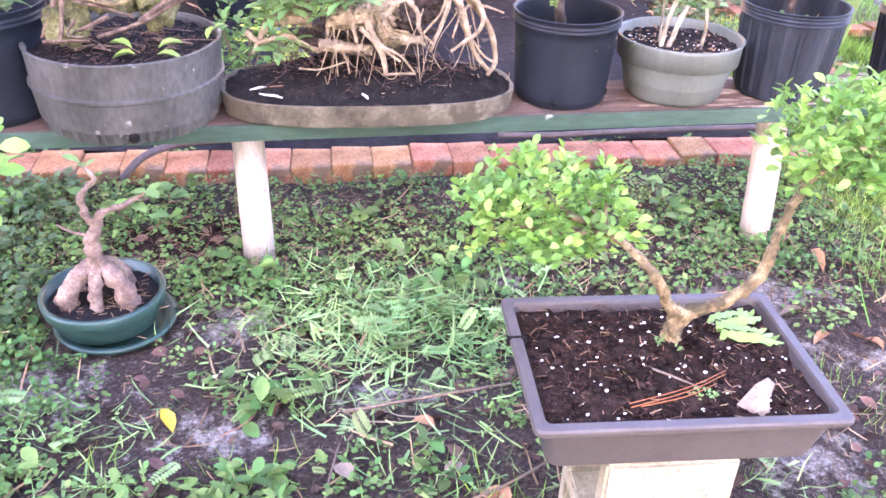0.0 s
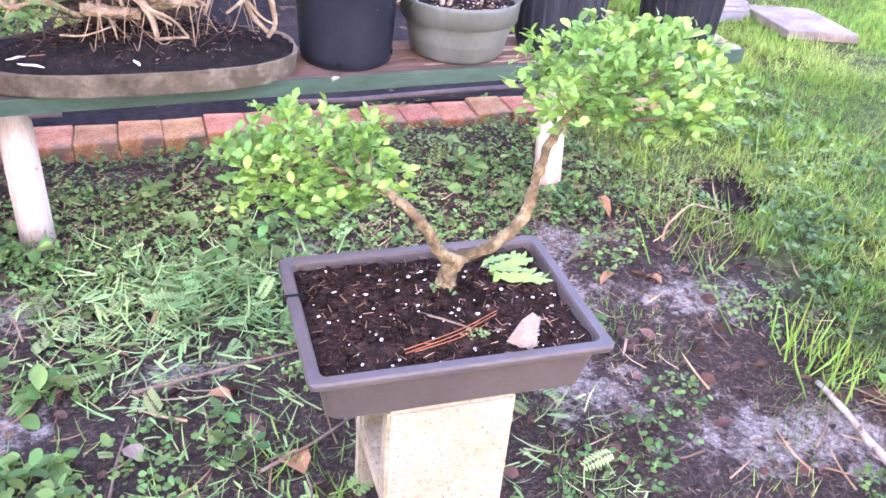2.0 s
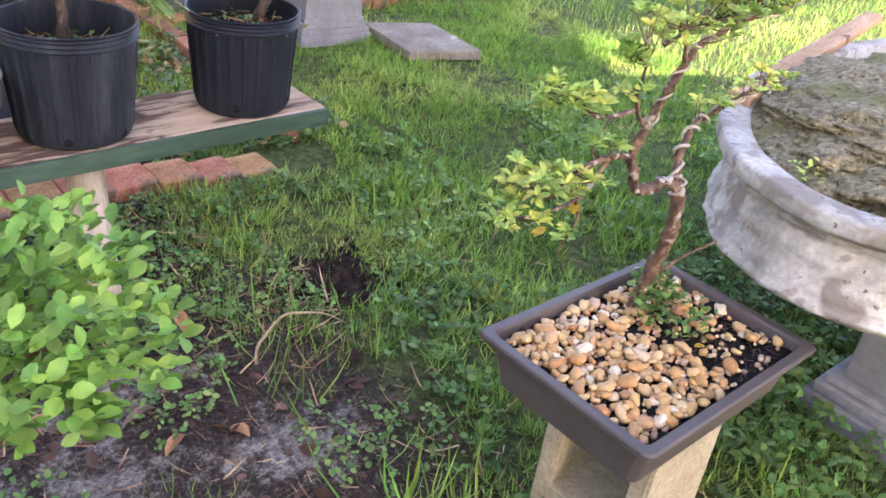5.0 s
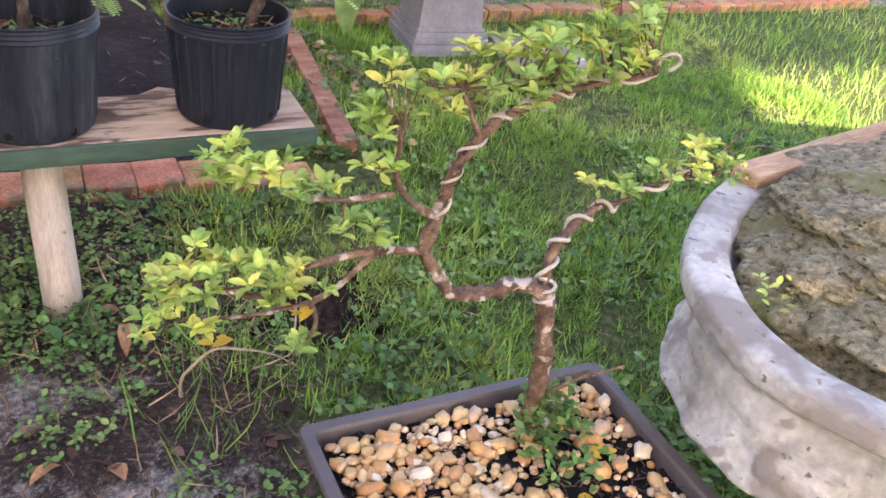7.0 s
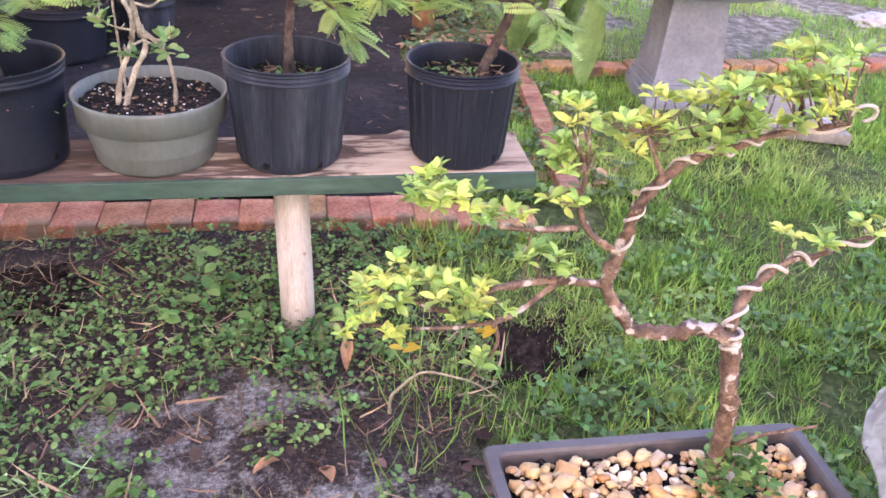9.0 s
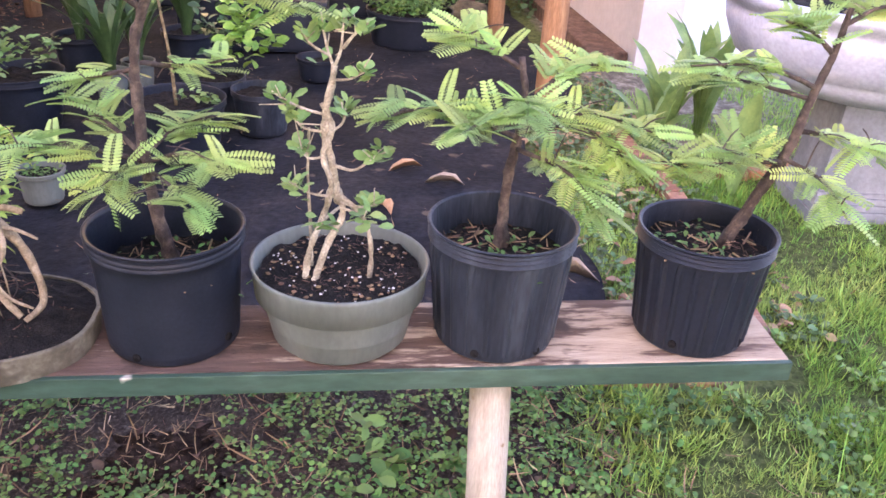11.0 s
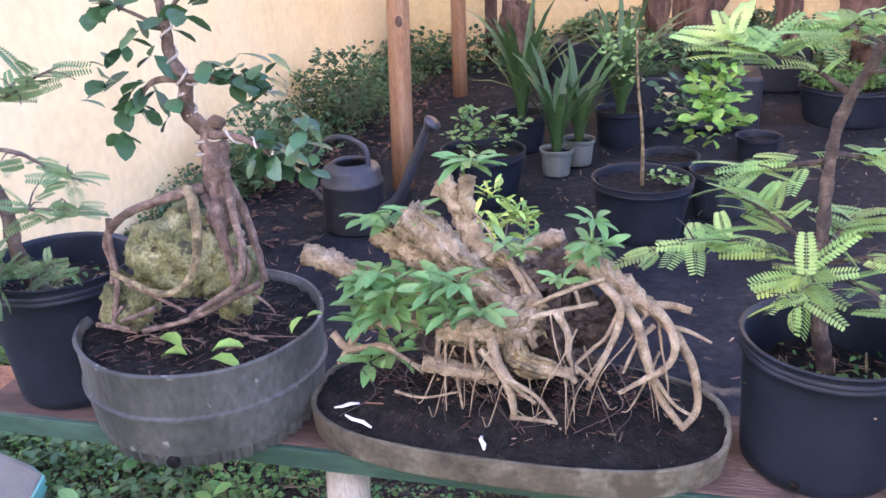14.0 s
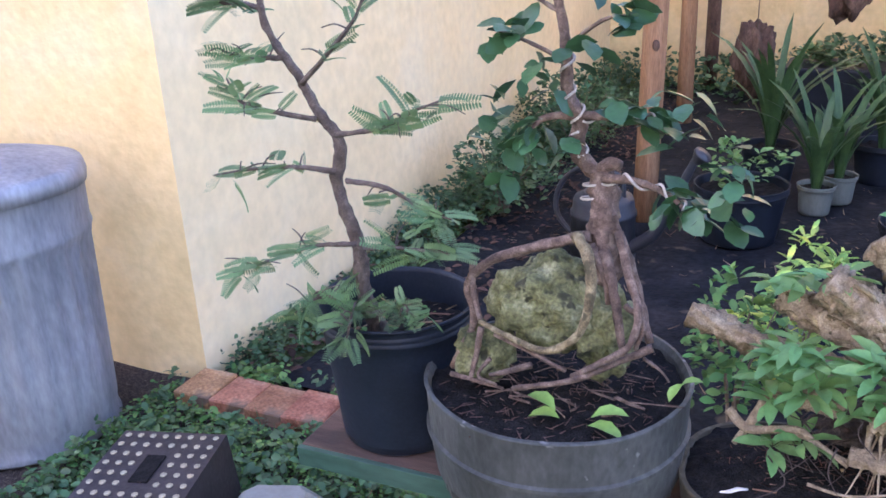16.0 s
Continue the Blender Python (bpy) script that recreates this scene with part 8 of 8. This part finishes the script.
def keep_clear(x, y):
    ok = ~((np.abs(x - 0.688) < 0.105) & (np.abs(y - 1.478) < 0.105))
    ok &= ~((np.abs(x - 1.893) < 0.11) & (np.abs(y - 1.418) < 0.11))
    ok &= (x + 0.325) ** 2 + (y - 2.255) ** 2 > 0.15 ** 2
    ok &= ~((y > 3.0) & (y < 3.19) & (x > -1.62) & (x < 2.42))
    ok &= ~((y > 3.2) & (y < 8.4) & (x > -1.3) & (x < fabric_edge(y) + 0.01))
    ok &= ~((x < -1.58) & (y > 3.15))
    ok &= ~((np.abs(x - 3.48) < 0.19) & (np.abs(y - 3.925) < 0.23))
    ok &= ~((x > 2.63) & (x < 3.6) & (y > 0.93) & (y < 1.41))
    ok &= ~((np.abs(x - 3.105) < 0.17) & (np.abs(y - 4.235) < 0.17))
    ok &= ~((np.abs(x + 1.204) < 0.15) & (np.abs(y - 2.527) < 0.17))
    ok &= ~((x > 2.7) & (y > 6.1) & (x < 3.2))
    return ok


def lawn_weight(x, y):
    """How grassy a place is, 0 to 1."""
    edge = 1.72 + 0.14 * bumpy(x, y, 3.0) - 0.06 * np.clip((y - 2.0) / 0.6, 0, 1) + 0.12 * np.clip((1.4 - y) / 0.5, 0, 1)
    w = np.clip((x - edge) / 0.22, 0, 1)
    sand = np.exp(-(((x - 1.60) / 0.20) ** 2 + ((y - 1.90) / 0.16) ** 2)) + np.exp(-(((x - 1.64) / 0.14) ** 2 + ((y - 1.42) / 0.14) ** 2))
    dark = np.exp(-(((x - 1.95) / 0.15) ** 2 + ((y - 2.40) / 0.11) ** 2))
    return np.clip(w - 1.1 * sand - 1.2 * dark, 0, 1)


def sample(n, x0, x1, y0, y1, weight):
    x, y = RNG.uniform(x0, x1, n), RNG.uniform(y0, y1, n)
    ok = (RNG.random(n) < weight(x, y)) & keep_clear(x, y)
    return x[ok], y[ok]


def blades(name, x, y, h, material, lean=0.5, shape=BLADE, label="", width=1.0):
    a = RNG.uniform(0, 2 * math.pi, len(x))
    d = np.c_[np.cos(a) * lean, np.sin(a) * lean, np.ones(len(x))] + RNG.normal(0, 0.15, (len(x), 3))
    ups = np.c_[np.cos(a), np.sin(a), np.zeros(len(x))]
    v, f = shape
    v = v * np.array((width, 1, 1))
    ob = scatter(name, (v, f), np.c_[x, y, gz(x, y) - 0.004], d, h * RNG.uniform(0.5, 1.25, len(x)), material, None, None, "", ups=-ups)
    return tagged(ob, label, "grass", kind="stuff")


def tufts(x, y, per, spread):
    """Many blades round each root."""
    x, y = np.repeat(x, per), np.repeat(y, per)
    return x + RNG.normal(0, spread, len(x)), y + RNG.normal(0, spread, len(y))


x, y = sample(21000, 1.2, 4.6, 0.6, 4.7, lambda x, y: lawn_weight(x, y) * (0.66 + 0.34 * bumpy(x, y, 5.0, 1.0)))
x, y = tufts(x, y, 13, 0.011)
blades("lawn_grass", x, y, 0.042 * (1 + 0.5 * bumpy(x, y, 4.0, 2.0)) * (1 + 0.3 * bumpy(x, y, 40.0, 1.0)), M_GRASS, RNG.uniform(0.5, 3.6, len(x)), label="bright green uneven lawn grass", width=1.55)
x, y = sample(26000, 1.2, 4.6, 0.6, 4.6, lambda x, y: lawn_weight(x, y) * (bumpy(x, y, 6.5, 4.0) + 0.6 * bumpy(x, y, 15.0, 1.0) > 0.35))
blades("lawn_grass", x, y, 0.075, M_GRASS, RNG.uniform(0.4, 3.0, len(x)), label="longer tufts in the uneven lawn", width=0.75)
x, y = sample(90000, 2.4, 14.0, -1.5, 4.75, lambda x, y: ((x > 4.5) | (y < 0.7)) * 1.0)
blades("lawn_grass", x, y, 0.06, M_GRASS, RNG.uniform(0.3, 1.8, len(x)), TUFT, "bright green uneven lawn grass", 1.0)
x, y = sample(30000, 2.45, 6.5, 4.75, 6.3, lambda x, y: 0.9 * (bumpy(x, y, 3.0, 2.0) > -0.1))
blades("lawn_grass", x, y, 0.05, M_GRASS, RNG.uniform(0.4, 2.4, len(x)), TUFT, "thin grass and weeds in the grey dirt beyond the bricks", 1.0)
x, y = sample(6000, 0.95, 2.0, 1.3, 2.4, lambda x, y: 0.35 * (bumpy(x, y, 7.0, 3.0) > 0.25) + 0 * x)
blades("lawn_grass", x, y, 0.045, M_GRASS, 1.0, label="thin grass tufts on the sandy soil", width=0.7)
x, y = sample(2600, 1.25, 2.5, 1.0, 3.0, lambda x, y: np.exp(-(((x - 1.72) / 0.12) ** 2 + ((y - 2.2) / 0.25) ** 2)) + 0.10 * lawn_weight(x, y))
blades("tall_grass", x, y, 0.12, M_GRASS, RNG.uniform(0.3, 1.6, len(x)), label="taller grass tufts at the lawn edge", width=0.5)

x, y = RNG.normal(1.67, 0.04, 60), RNG.normal(1.62, 0.08, 60)
blades("tall_grass", x, y, 0.15, M_GRASS, RNG.uniform(0.3, 1.8, 60), label="tall grass tuft beside the concrete block", width=0.7)


def weeds_weight(x, y):
    band = np.clip((y - 2.12 - 0.12 * bumpy(x, y, 3.5, 3.0)) / 0.2, 0, 1) * np.clip((3.06 - y) / 0.05, 0, 1) * (0.75 + 0.3 * bumpy(x, y, 4.5, 0.5))
    bare = spots(x, y, ((0.80, 2.82, 0.34, 0.17), (-0.25, 2.62, 0.17, 0.09), (0.24, 2.90, 0.14, 0.07), (1.40, 2.24, 0.22, 0.12)))
    left = np.clip((0.38 + 0.16 * bumpy(x, y, 4.0, 1.5) - x) / 0.2, 0, 1) * np.clip((1.74 + 0.18 * bumpy(x, y, 3.1, 0.3) - y) / 0.2, 0, 1) * 0.7
    leftedge = np.clip((-0.28 - x) / 0.15, 0, 1) * 0.85
    loose = 0.28 * (bumpy(x, y, 6.0, 4.0) > 0.2) * (y > 0.9)
    return np.clip(np.maximum(np.maximum(band - 1.0 * bare, left), np.maximum(leftedge, loose)), 0, 1) * (1 - 0.75 * lawn_weight(x, y))


def weed_patch(n, x0, x1, y0, y1, weight, size, material, shape, label, per=4, hmax=0.05):
    x, y = sample(n, x0, x1, y0, y1, weight)
    z0 = gz(x, y)
    hh = RNG.uniform(0.004, hmax, len(x))
    X, Y, Z = np.repeat(x, per), np.repeat(y, per), np.repeat(z0 + hh, per)
    k = len(X)
    a = RNG.uniform(0, 2 * math.pi, k)
    d = np.c_[np.cos(a), np.sin(a), RNG.normal(0.25, 0.35, k)]
    ob = scatter("weeds", shape, np.c_[X, Y, Z] + RNG.normal(0, 0.008, (k, 3)) * (1, 1, 0.5), d, size * RNG.uniform(0.5, 1.3, k), material, None, RNG.normal(0, 0.4, k))
    return tagged(ob, label, "weeds", kind="stuff")


SMALL = (np.array([(0, 0, 0), (-0.24, 0.2, 0.03), (-0.38, 0.5, 0.06), (-0.27, 0.82, 0.0), (0, 0.98, -0.08), (0.27, 0.82, 0.0), (0.38, 0.5, 0.06), (0.24, 0.2, 0.03), (0, 0.5, 0)]), [(0, 8, 2, 1), (8, 4, 3, 2), (0, 7, 6, 8), (8, 6, 5, 4)])
weed_patch(48000, -1.7, 1.9, 0.7, 3.08, lambda x, y: 0.62 * weeds_weight(x, y), 0.0142, M_WEED, SMALL, "low mixed clover-like weeds on the soil")
weed_patch(420, -0.7, 0.42, 0.85, 1.75, lambda x, y: 0.9 * (bumpy(x, y, 5, 3) > -0.2), 0.034, M_WEED, OVAL, "leafy weeds among the cut clippings", 6, 0.06)
weed_patch(7, 0.0, 0.08, 1.89, 1.96, lambda x, y: 1.0 + 0 * x, 0.045, M_WEED, OVAL, "dark broad weed on the bare soil", 4, 0.05)
x, y = sample(2600, -0.7, 0.6, 0.85, 1.8, lambda x, y: 0.8 * (bumpy(x, y, 8, 1.0) > 0.2))
blades("tall_grass", x, y, 0.07, M_GRASS, RNG.uniform(0.5, 2.8, len(x)), label="flattened grass tufts among the clippings", width=0.8)
weed_patch(900, -1.7, 1.7, 0.9, 3.05, lambda x, y: weeds_weight(x, y) * (bumpy(x, y, 6, 2) > 0), 0.042, M_WEED, OVAL, "larger broad-leaved weeds among the clover", 5, 0.07)
weed_patch(14000, 1.2, 4.5, 0.7, 3.1, lambda x, y: 0.5 * lawn_weight(x, y) * (bumpy(x, y, 4, 2) > 0.0), 0.020, M_WEED, SMALL, "clover-like weeds in the lawn")
weed_patch(1700, -1.65, -0.5, 2.2, 3.2, lambda x, y: 0.8 + 0 * x, 0.026, M_IVY, OVAL, "dark broad weeds by the bench end", 4, 0.08)
x, y = sample(2600, -1.65, -0.4, 2.1, 3.05, lambda x, y: 0.8 + 0 * x)
blades("tall_grass", x, y, 0.07, M_IVY, RNG.uniform(0.4, 2.5, len(x)), label="dull grass among the weeds by the bench end", width=0.8)
weed_patch(1500, 2.3, 3.4, 0.9, 2.0, lambda x, y: 0.9 + 0 * x, 0.024, M_WEED, OVAL, "broad-leaved weeds round the urn foot", 4, 0.08)
weed_patch(2600, 1.9, 2.6, 3.2, 6.0, lambda x, y: 0.25 + 0.4 * (bumpy(x, y, 6, 1) > 0), 0.024, M_IVY, SMALL, "weeds behind the bench end")
weed_patch(2500, -1.6, 2.4, 3.15, 3.26, lambda x, y: 0.35 * (bumpy(x, y, 7, 1) > 0), 0.028, M_WEED, SMALL, "weeds along the brick edging")


def ivy():
    n = 15000
    t = RNG.random(n) ** 0.8
    y = 3.22 + 5.1 * t
    wx = -1.605 - 0.095 * (y - 3.18) / 5.15
    up = RNG.random(n) ** 1.5
    h = (0.13 + 0.28 * np.clip((y - 3.6) / 2.0, 0, 1)) * (0.5 + 0.4 * bumpy(y, y * 0.3, 3.0))
    out = RNG.random(n) ** 1.6 * (0.18 + 0.3 * np.clip((y - 4.0) / 2.0, 0, 1))
    P = np.c_[wx + 0.02 + out, y, 0.01 + up * h * (1 - 0.75 * out / 0.78)]
    d = np.c_[RNG.normal(0.7, 0.5, n), RNG.normal(-0.3, 0.7, n), RNG.normal(0.1, 0.5, n)]
    ob = scatter("ivy", ROUND, P, d, RNG.uniform(0.012, 0.026, n), M_IVY, None, RNG.normal(0, 0.5, n))
    return tagged(ob, "dark ivy creeping along the foot of the wall", "ivy", kind="stuff")


ivy()
n = 6000
y = RNG.uniform(7.7, 9.1, n)
x = RNG.uniform(-1.65, 2.6, n)
P = np.c_[x, y - 0.1, RNG.random(n) * 0.28]
ok = P[:, 1] < 8.25 + 0.176 * (P[:, 0] + 1.70)
P = P[ok]
tagged(scatter("ivy", ROUND, P, np.c_[RNG.normal(0, 0.6, len(P)), RNG.normal(-0.6, 0.5, len(P)), RNG.normal(0.2, 0.5, len(P))], RNG.uniform(0.03, 0.065, len(P)), M_IVY, None, RNG.normal(0, 0.5, len(P))), "dark ground cover below the back wall", "ivy", kind="stuff")


def strewn(name, n, x0, x1, y0, y1, weight, ln, material, label, shape, flat=0.25, lift=0.012):
    x, y = sample(n, x0, x1, y0, y1, weight)
    k = len(x)
    a = RNG.uniform(0, 2 * math.pi, k)
    d = np.c_[np.cos(a), np.sin(a), RNG.normal(0.05, flat, k)]
    ob = scatter(name, shape, np.c_[x, y, gz(x, y) + RNG.uniform(0.003, lift, k)], d, ln * RNG.uniform(0.4, 1.3, k), material, None, RNG.normal(0, 0.5, k))
    return tagged(ob, label, "litter", kind="stuff")


CUT = (np.array([(-0.05, 0, 0), (0.05, 0, 0), (0.085, 0.4, 0.05), (-0.085, 0.4, 0.05), (0.06, 0.8, 0.03), (-0.06, 0.8, 0.03), (0.0, 1.0, -0.05), (0, 0.4, 0.0), (0, 0.8, -0.01)]), [(0, 1, 2, 7), (0, 7, 3), (3, 7, 8, 5), (7, 2, 4, 8), (5, 8, 6), (8, 4, 6)])
heap = lambda x, y: np.exp(-(((x - 0.36) / 0.26) ** 2 + ((y - 2.21) / 0.16) ** 2))
strewn("leaf_litter", 900, 1.9, 2.6, 3.2, 6.0, lambda x, y: 0.8 + 0 * x, 0.05, M_LITTER, "dry leaves and straw beside the fabric", OVAL, 0.3, 0.03)
strewn("grass_clippings", 3200, -0.3, 1.1, 1.75, 2.5, heap, 0.042, M_CLIP, "heap of pale cut grass clippings", CUT, 0.35, 0.05)
strewn("grass_clippings", 2600, -0.7, 1.1, 0.8, 2.1, lambda x, y: 0.36 * (bumpy(x, y, 4.0, 2.2) > -0.05) + 0.2 * (x < 0.4) * (y < 1.6), 0.042, M_CLIP, "scattered cut grass clippings on the soil", CUT, 0.25, 0.02)
strewn("leaf_litter", 6500, -0.9, 2.0, 0.8, 3.0, lambda x, y: 0.55 + 0 * x, 0.022, M_LITTER, "dry bits of leaf and twig on the soil", TUFT, 0.2, 0.01)
strewn("leaf_litter", 1500, 1.2, 3.6, 0.9, 3.6, lambda x, y: 0.6 + 0 * x, 0.05, M_LITTER, "dry blades in the lawn", BLADE, 0.3, 0.04)
strewn("leaf_litter", 1700, -0.9, 1.9, 0.8, 2.9, lambda x, y: 0.7 + 0 * x, 0.036, M_DEBRIS, "dark rotting leaf pieces on the soil", OVAL, 0.25, 0.012)
strewn("leaf_litter", 5000, -0.9, 2.0, 0.8, 2.9, lambda x, y: 0.6 + 0 * x, 0.02, M_DEBRIS, "dark crumbs of rotting leaf on the soil", TUFT, 0.3, 0.012)
strewn("grass_clippings", 8000, -0.4, 1.1, 1.7, 2.5, heap, 0.075, M_CLIP, "long cut grass blades on the heap", BLADE, 0.35, 0.06)
strewn("leaf_litter", 16000, 0.85, 2.0, 0.8, 2.5, lambda x, y: 0.7 + 0 * x, 0.011, M_DEBRIS, "dark soil crumbs on the bare patch", TUFT, 0.4, 0.008)
strewn("leaf_litter", 3500, -0.8, 2.0, 0.8, 2.5, lambda x, y: 0.6 + 0 * x, 0.012, M_LITTER, "pale dry crumbs on the bare soil", TUFT, 0.4, 0.008)
strewn("grass_clippings", 5500, -0.7, 1.1, 0.8, 2.1, lambda x, y: 0.36 * (bumpy(x, y, 4.0, 2.2) > -0.05) + 0.2 * (x < 0.4) * (y < 1.6), 0.07, M_CLIP, "long cut grass blades on the soil", BLADE, 0.25, 0.02)
SPRIG = pinnate_shape(9, 0.24, 0.15)
strewn("pruned_sprig", 3000, -0.8, 1.1, 0.8, 2.5, lambda x, y: np.maximum(0.85 * heap(x, y), 0.09 * (bumpy(x, y, 3.5, 1.2) > 0.1) * (y < 2.0)), 0.072, M_CLIP, "cut feathery sprigs strewn on soil and clippings", SPRIG, 0.3, 0.045)
strewn("leaf_litter", 700, -0.8, 1.9, 0.8, 2.9, lambda x, y: 0.7 + 0 * x, 0.09, M_LITTER, "dry straw and thin twigs on the soil", BLADE, 0.12, 0.02)
strewn("leaf_litter", 3600, -0.9, 1.9, 2.1, 3.05, lambda x, y: 0.7 + 0 * x, 0.05, M_LITTER, "dry grass stalks among the weeds", BLADE, 0.35, 0.05)
n = 900
P = np.c_[RNG.uniform(-1.2, 2.3, n), RNG.uniform(3.25, 7.6, n), np.full(n, 0.045)]
a = RNG.uniform(0, 6.28, n)
tagged(scatter("leaf_litter", TUFT, P, np.c_[np.cos(a), np.sin(a), RNG.normal(0, 0.2, n)], RNG.uniform(0.01, 0.05, n), M_LITTER), "dry bits lying on the black fabric", "litter", kind="stuff")

n = 1500
P = np.c_[RNG.uniform(-1.6, -0.9, n), RNG.uniform(3.25, 8.0, n), RNG.uniform(0.02, 0.05, n)]
a = RNG.uniform(0, 6.28, len(P))
tagged(scatter("leaf_litter", OVAL, P, np.c_[np.cos(a), np.sin(a), RNG.normal(0, 0.25, len(P))], RNG.uniform(0.02, 0.05, len(P)), M_DEBRIS), "brown fallen leaves along the foot of the wall", "litter", kind="stuff")

# ---- unseen cloth added over the poles to darken the back ----
def unseen_shade_cloth():
    m = Mesh()
    nx, ny = 12, 16
    vs = [(-1.0 + 3.4 * i / nx, 4.95 + 2.3 * j / ny, 2.70 - 0.03 * math.sin(math.pi * i / nx * 3) ** 2 - 0.02 * math.sin(j * 1.3) ** 2) for j in range(ny + 1) for i in range(nx + 1)]
    m.add(vs, [(j * (nx + 1) + i, j * (nx + 1) + i + 1, (j + 1) * (nx + 1) + i + 1, (j + 1) * (nx + 1) + i) for j in range(ny) for i in range(nx)])
    tagged(part("unseen_shade_cloth", m, M_SHADE), "unseen pale green cloth added over the poles to darken the back", "shade cloth")


unseen_shade_cloth()

# ---- bricks ----
def brick_edging():
    e = thing("brick_edging", "row of worn red bricks edging the fabric bed", "edging", (0, 3.11, 0), kind="structure")
    kinds = [brick_mesh(0.1295, 0.15, 0.075, k) for k in range(5)]
    rng = random.Random(11)
    x = -1.55
    k = 0
    small = [brick_mesh(0.1275, 0.098, 0.075, k + 5) for k in range(4)]
    while x < 2.20:
        part("brick", kinds[k % 5], None, e, at=pose(x, rng.uniform(-0.006, 0.006) + 0.03 * (x > 1.7) * (1.7 - x), 0.003 + rng.uniform(-0.006, 0.006) - 0.028 * (x > 1.95), rng.uniform(-1.5, 1.5), rng.uniform(-1.5, 1.5), rng.uniform(-1.5, 1.5)))
        x += 0.131
        k += 1
    x = 2.52
    while x < 6.4:
        part("brick", small[k % 4], None, e, at=pose(x, 1.40 + 0.065 * (x - 2.5), 0.006 + rng.uniform(-0.006, 0.006), 0, rng.uniform(-3, 3), 2 + rng.uniform(-3, 3)))
        x += 0.131
        k += 1


brick_edging()
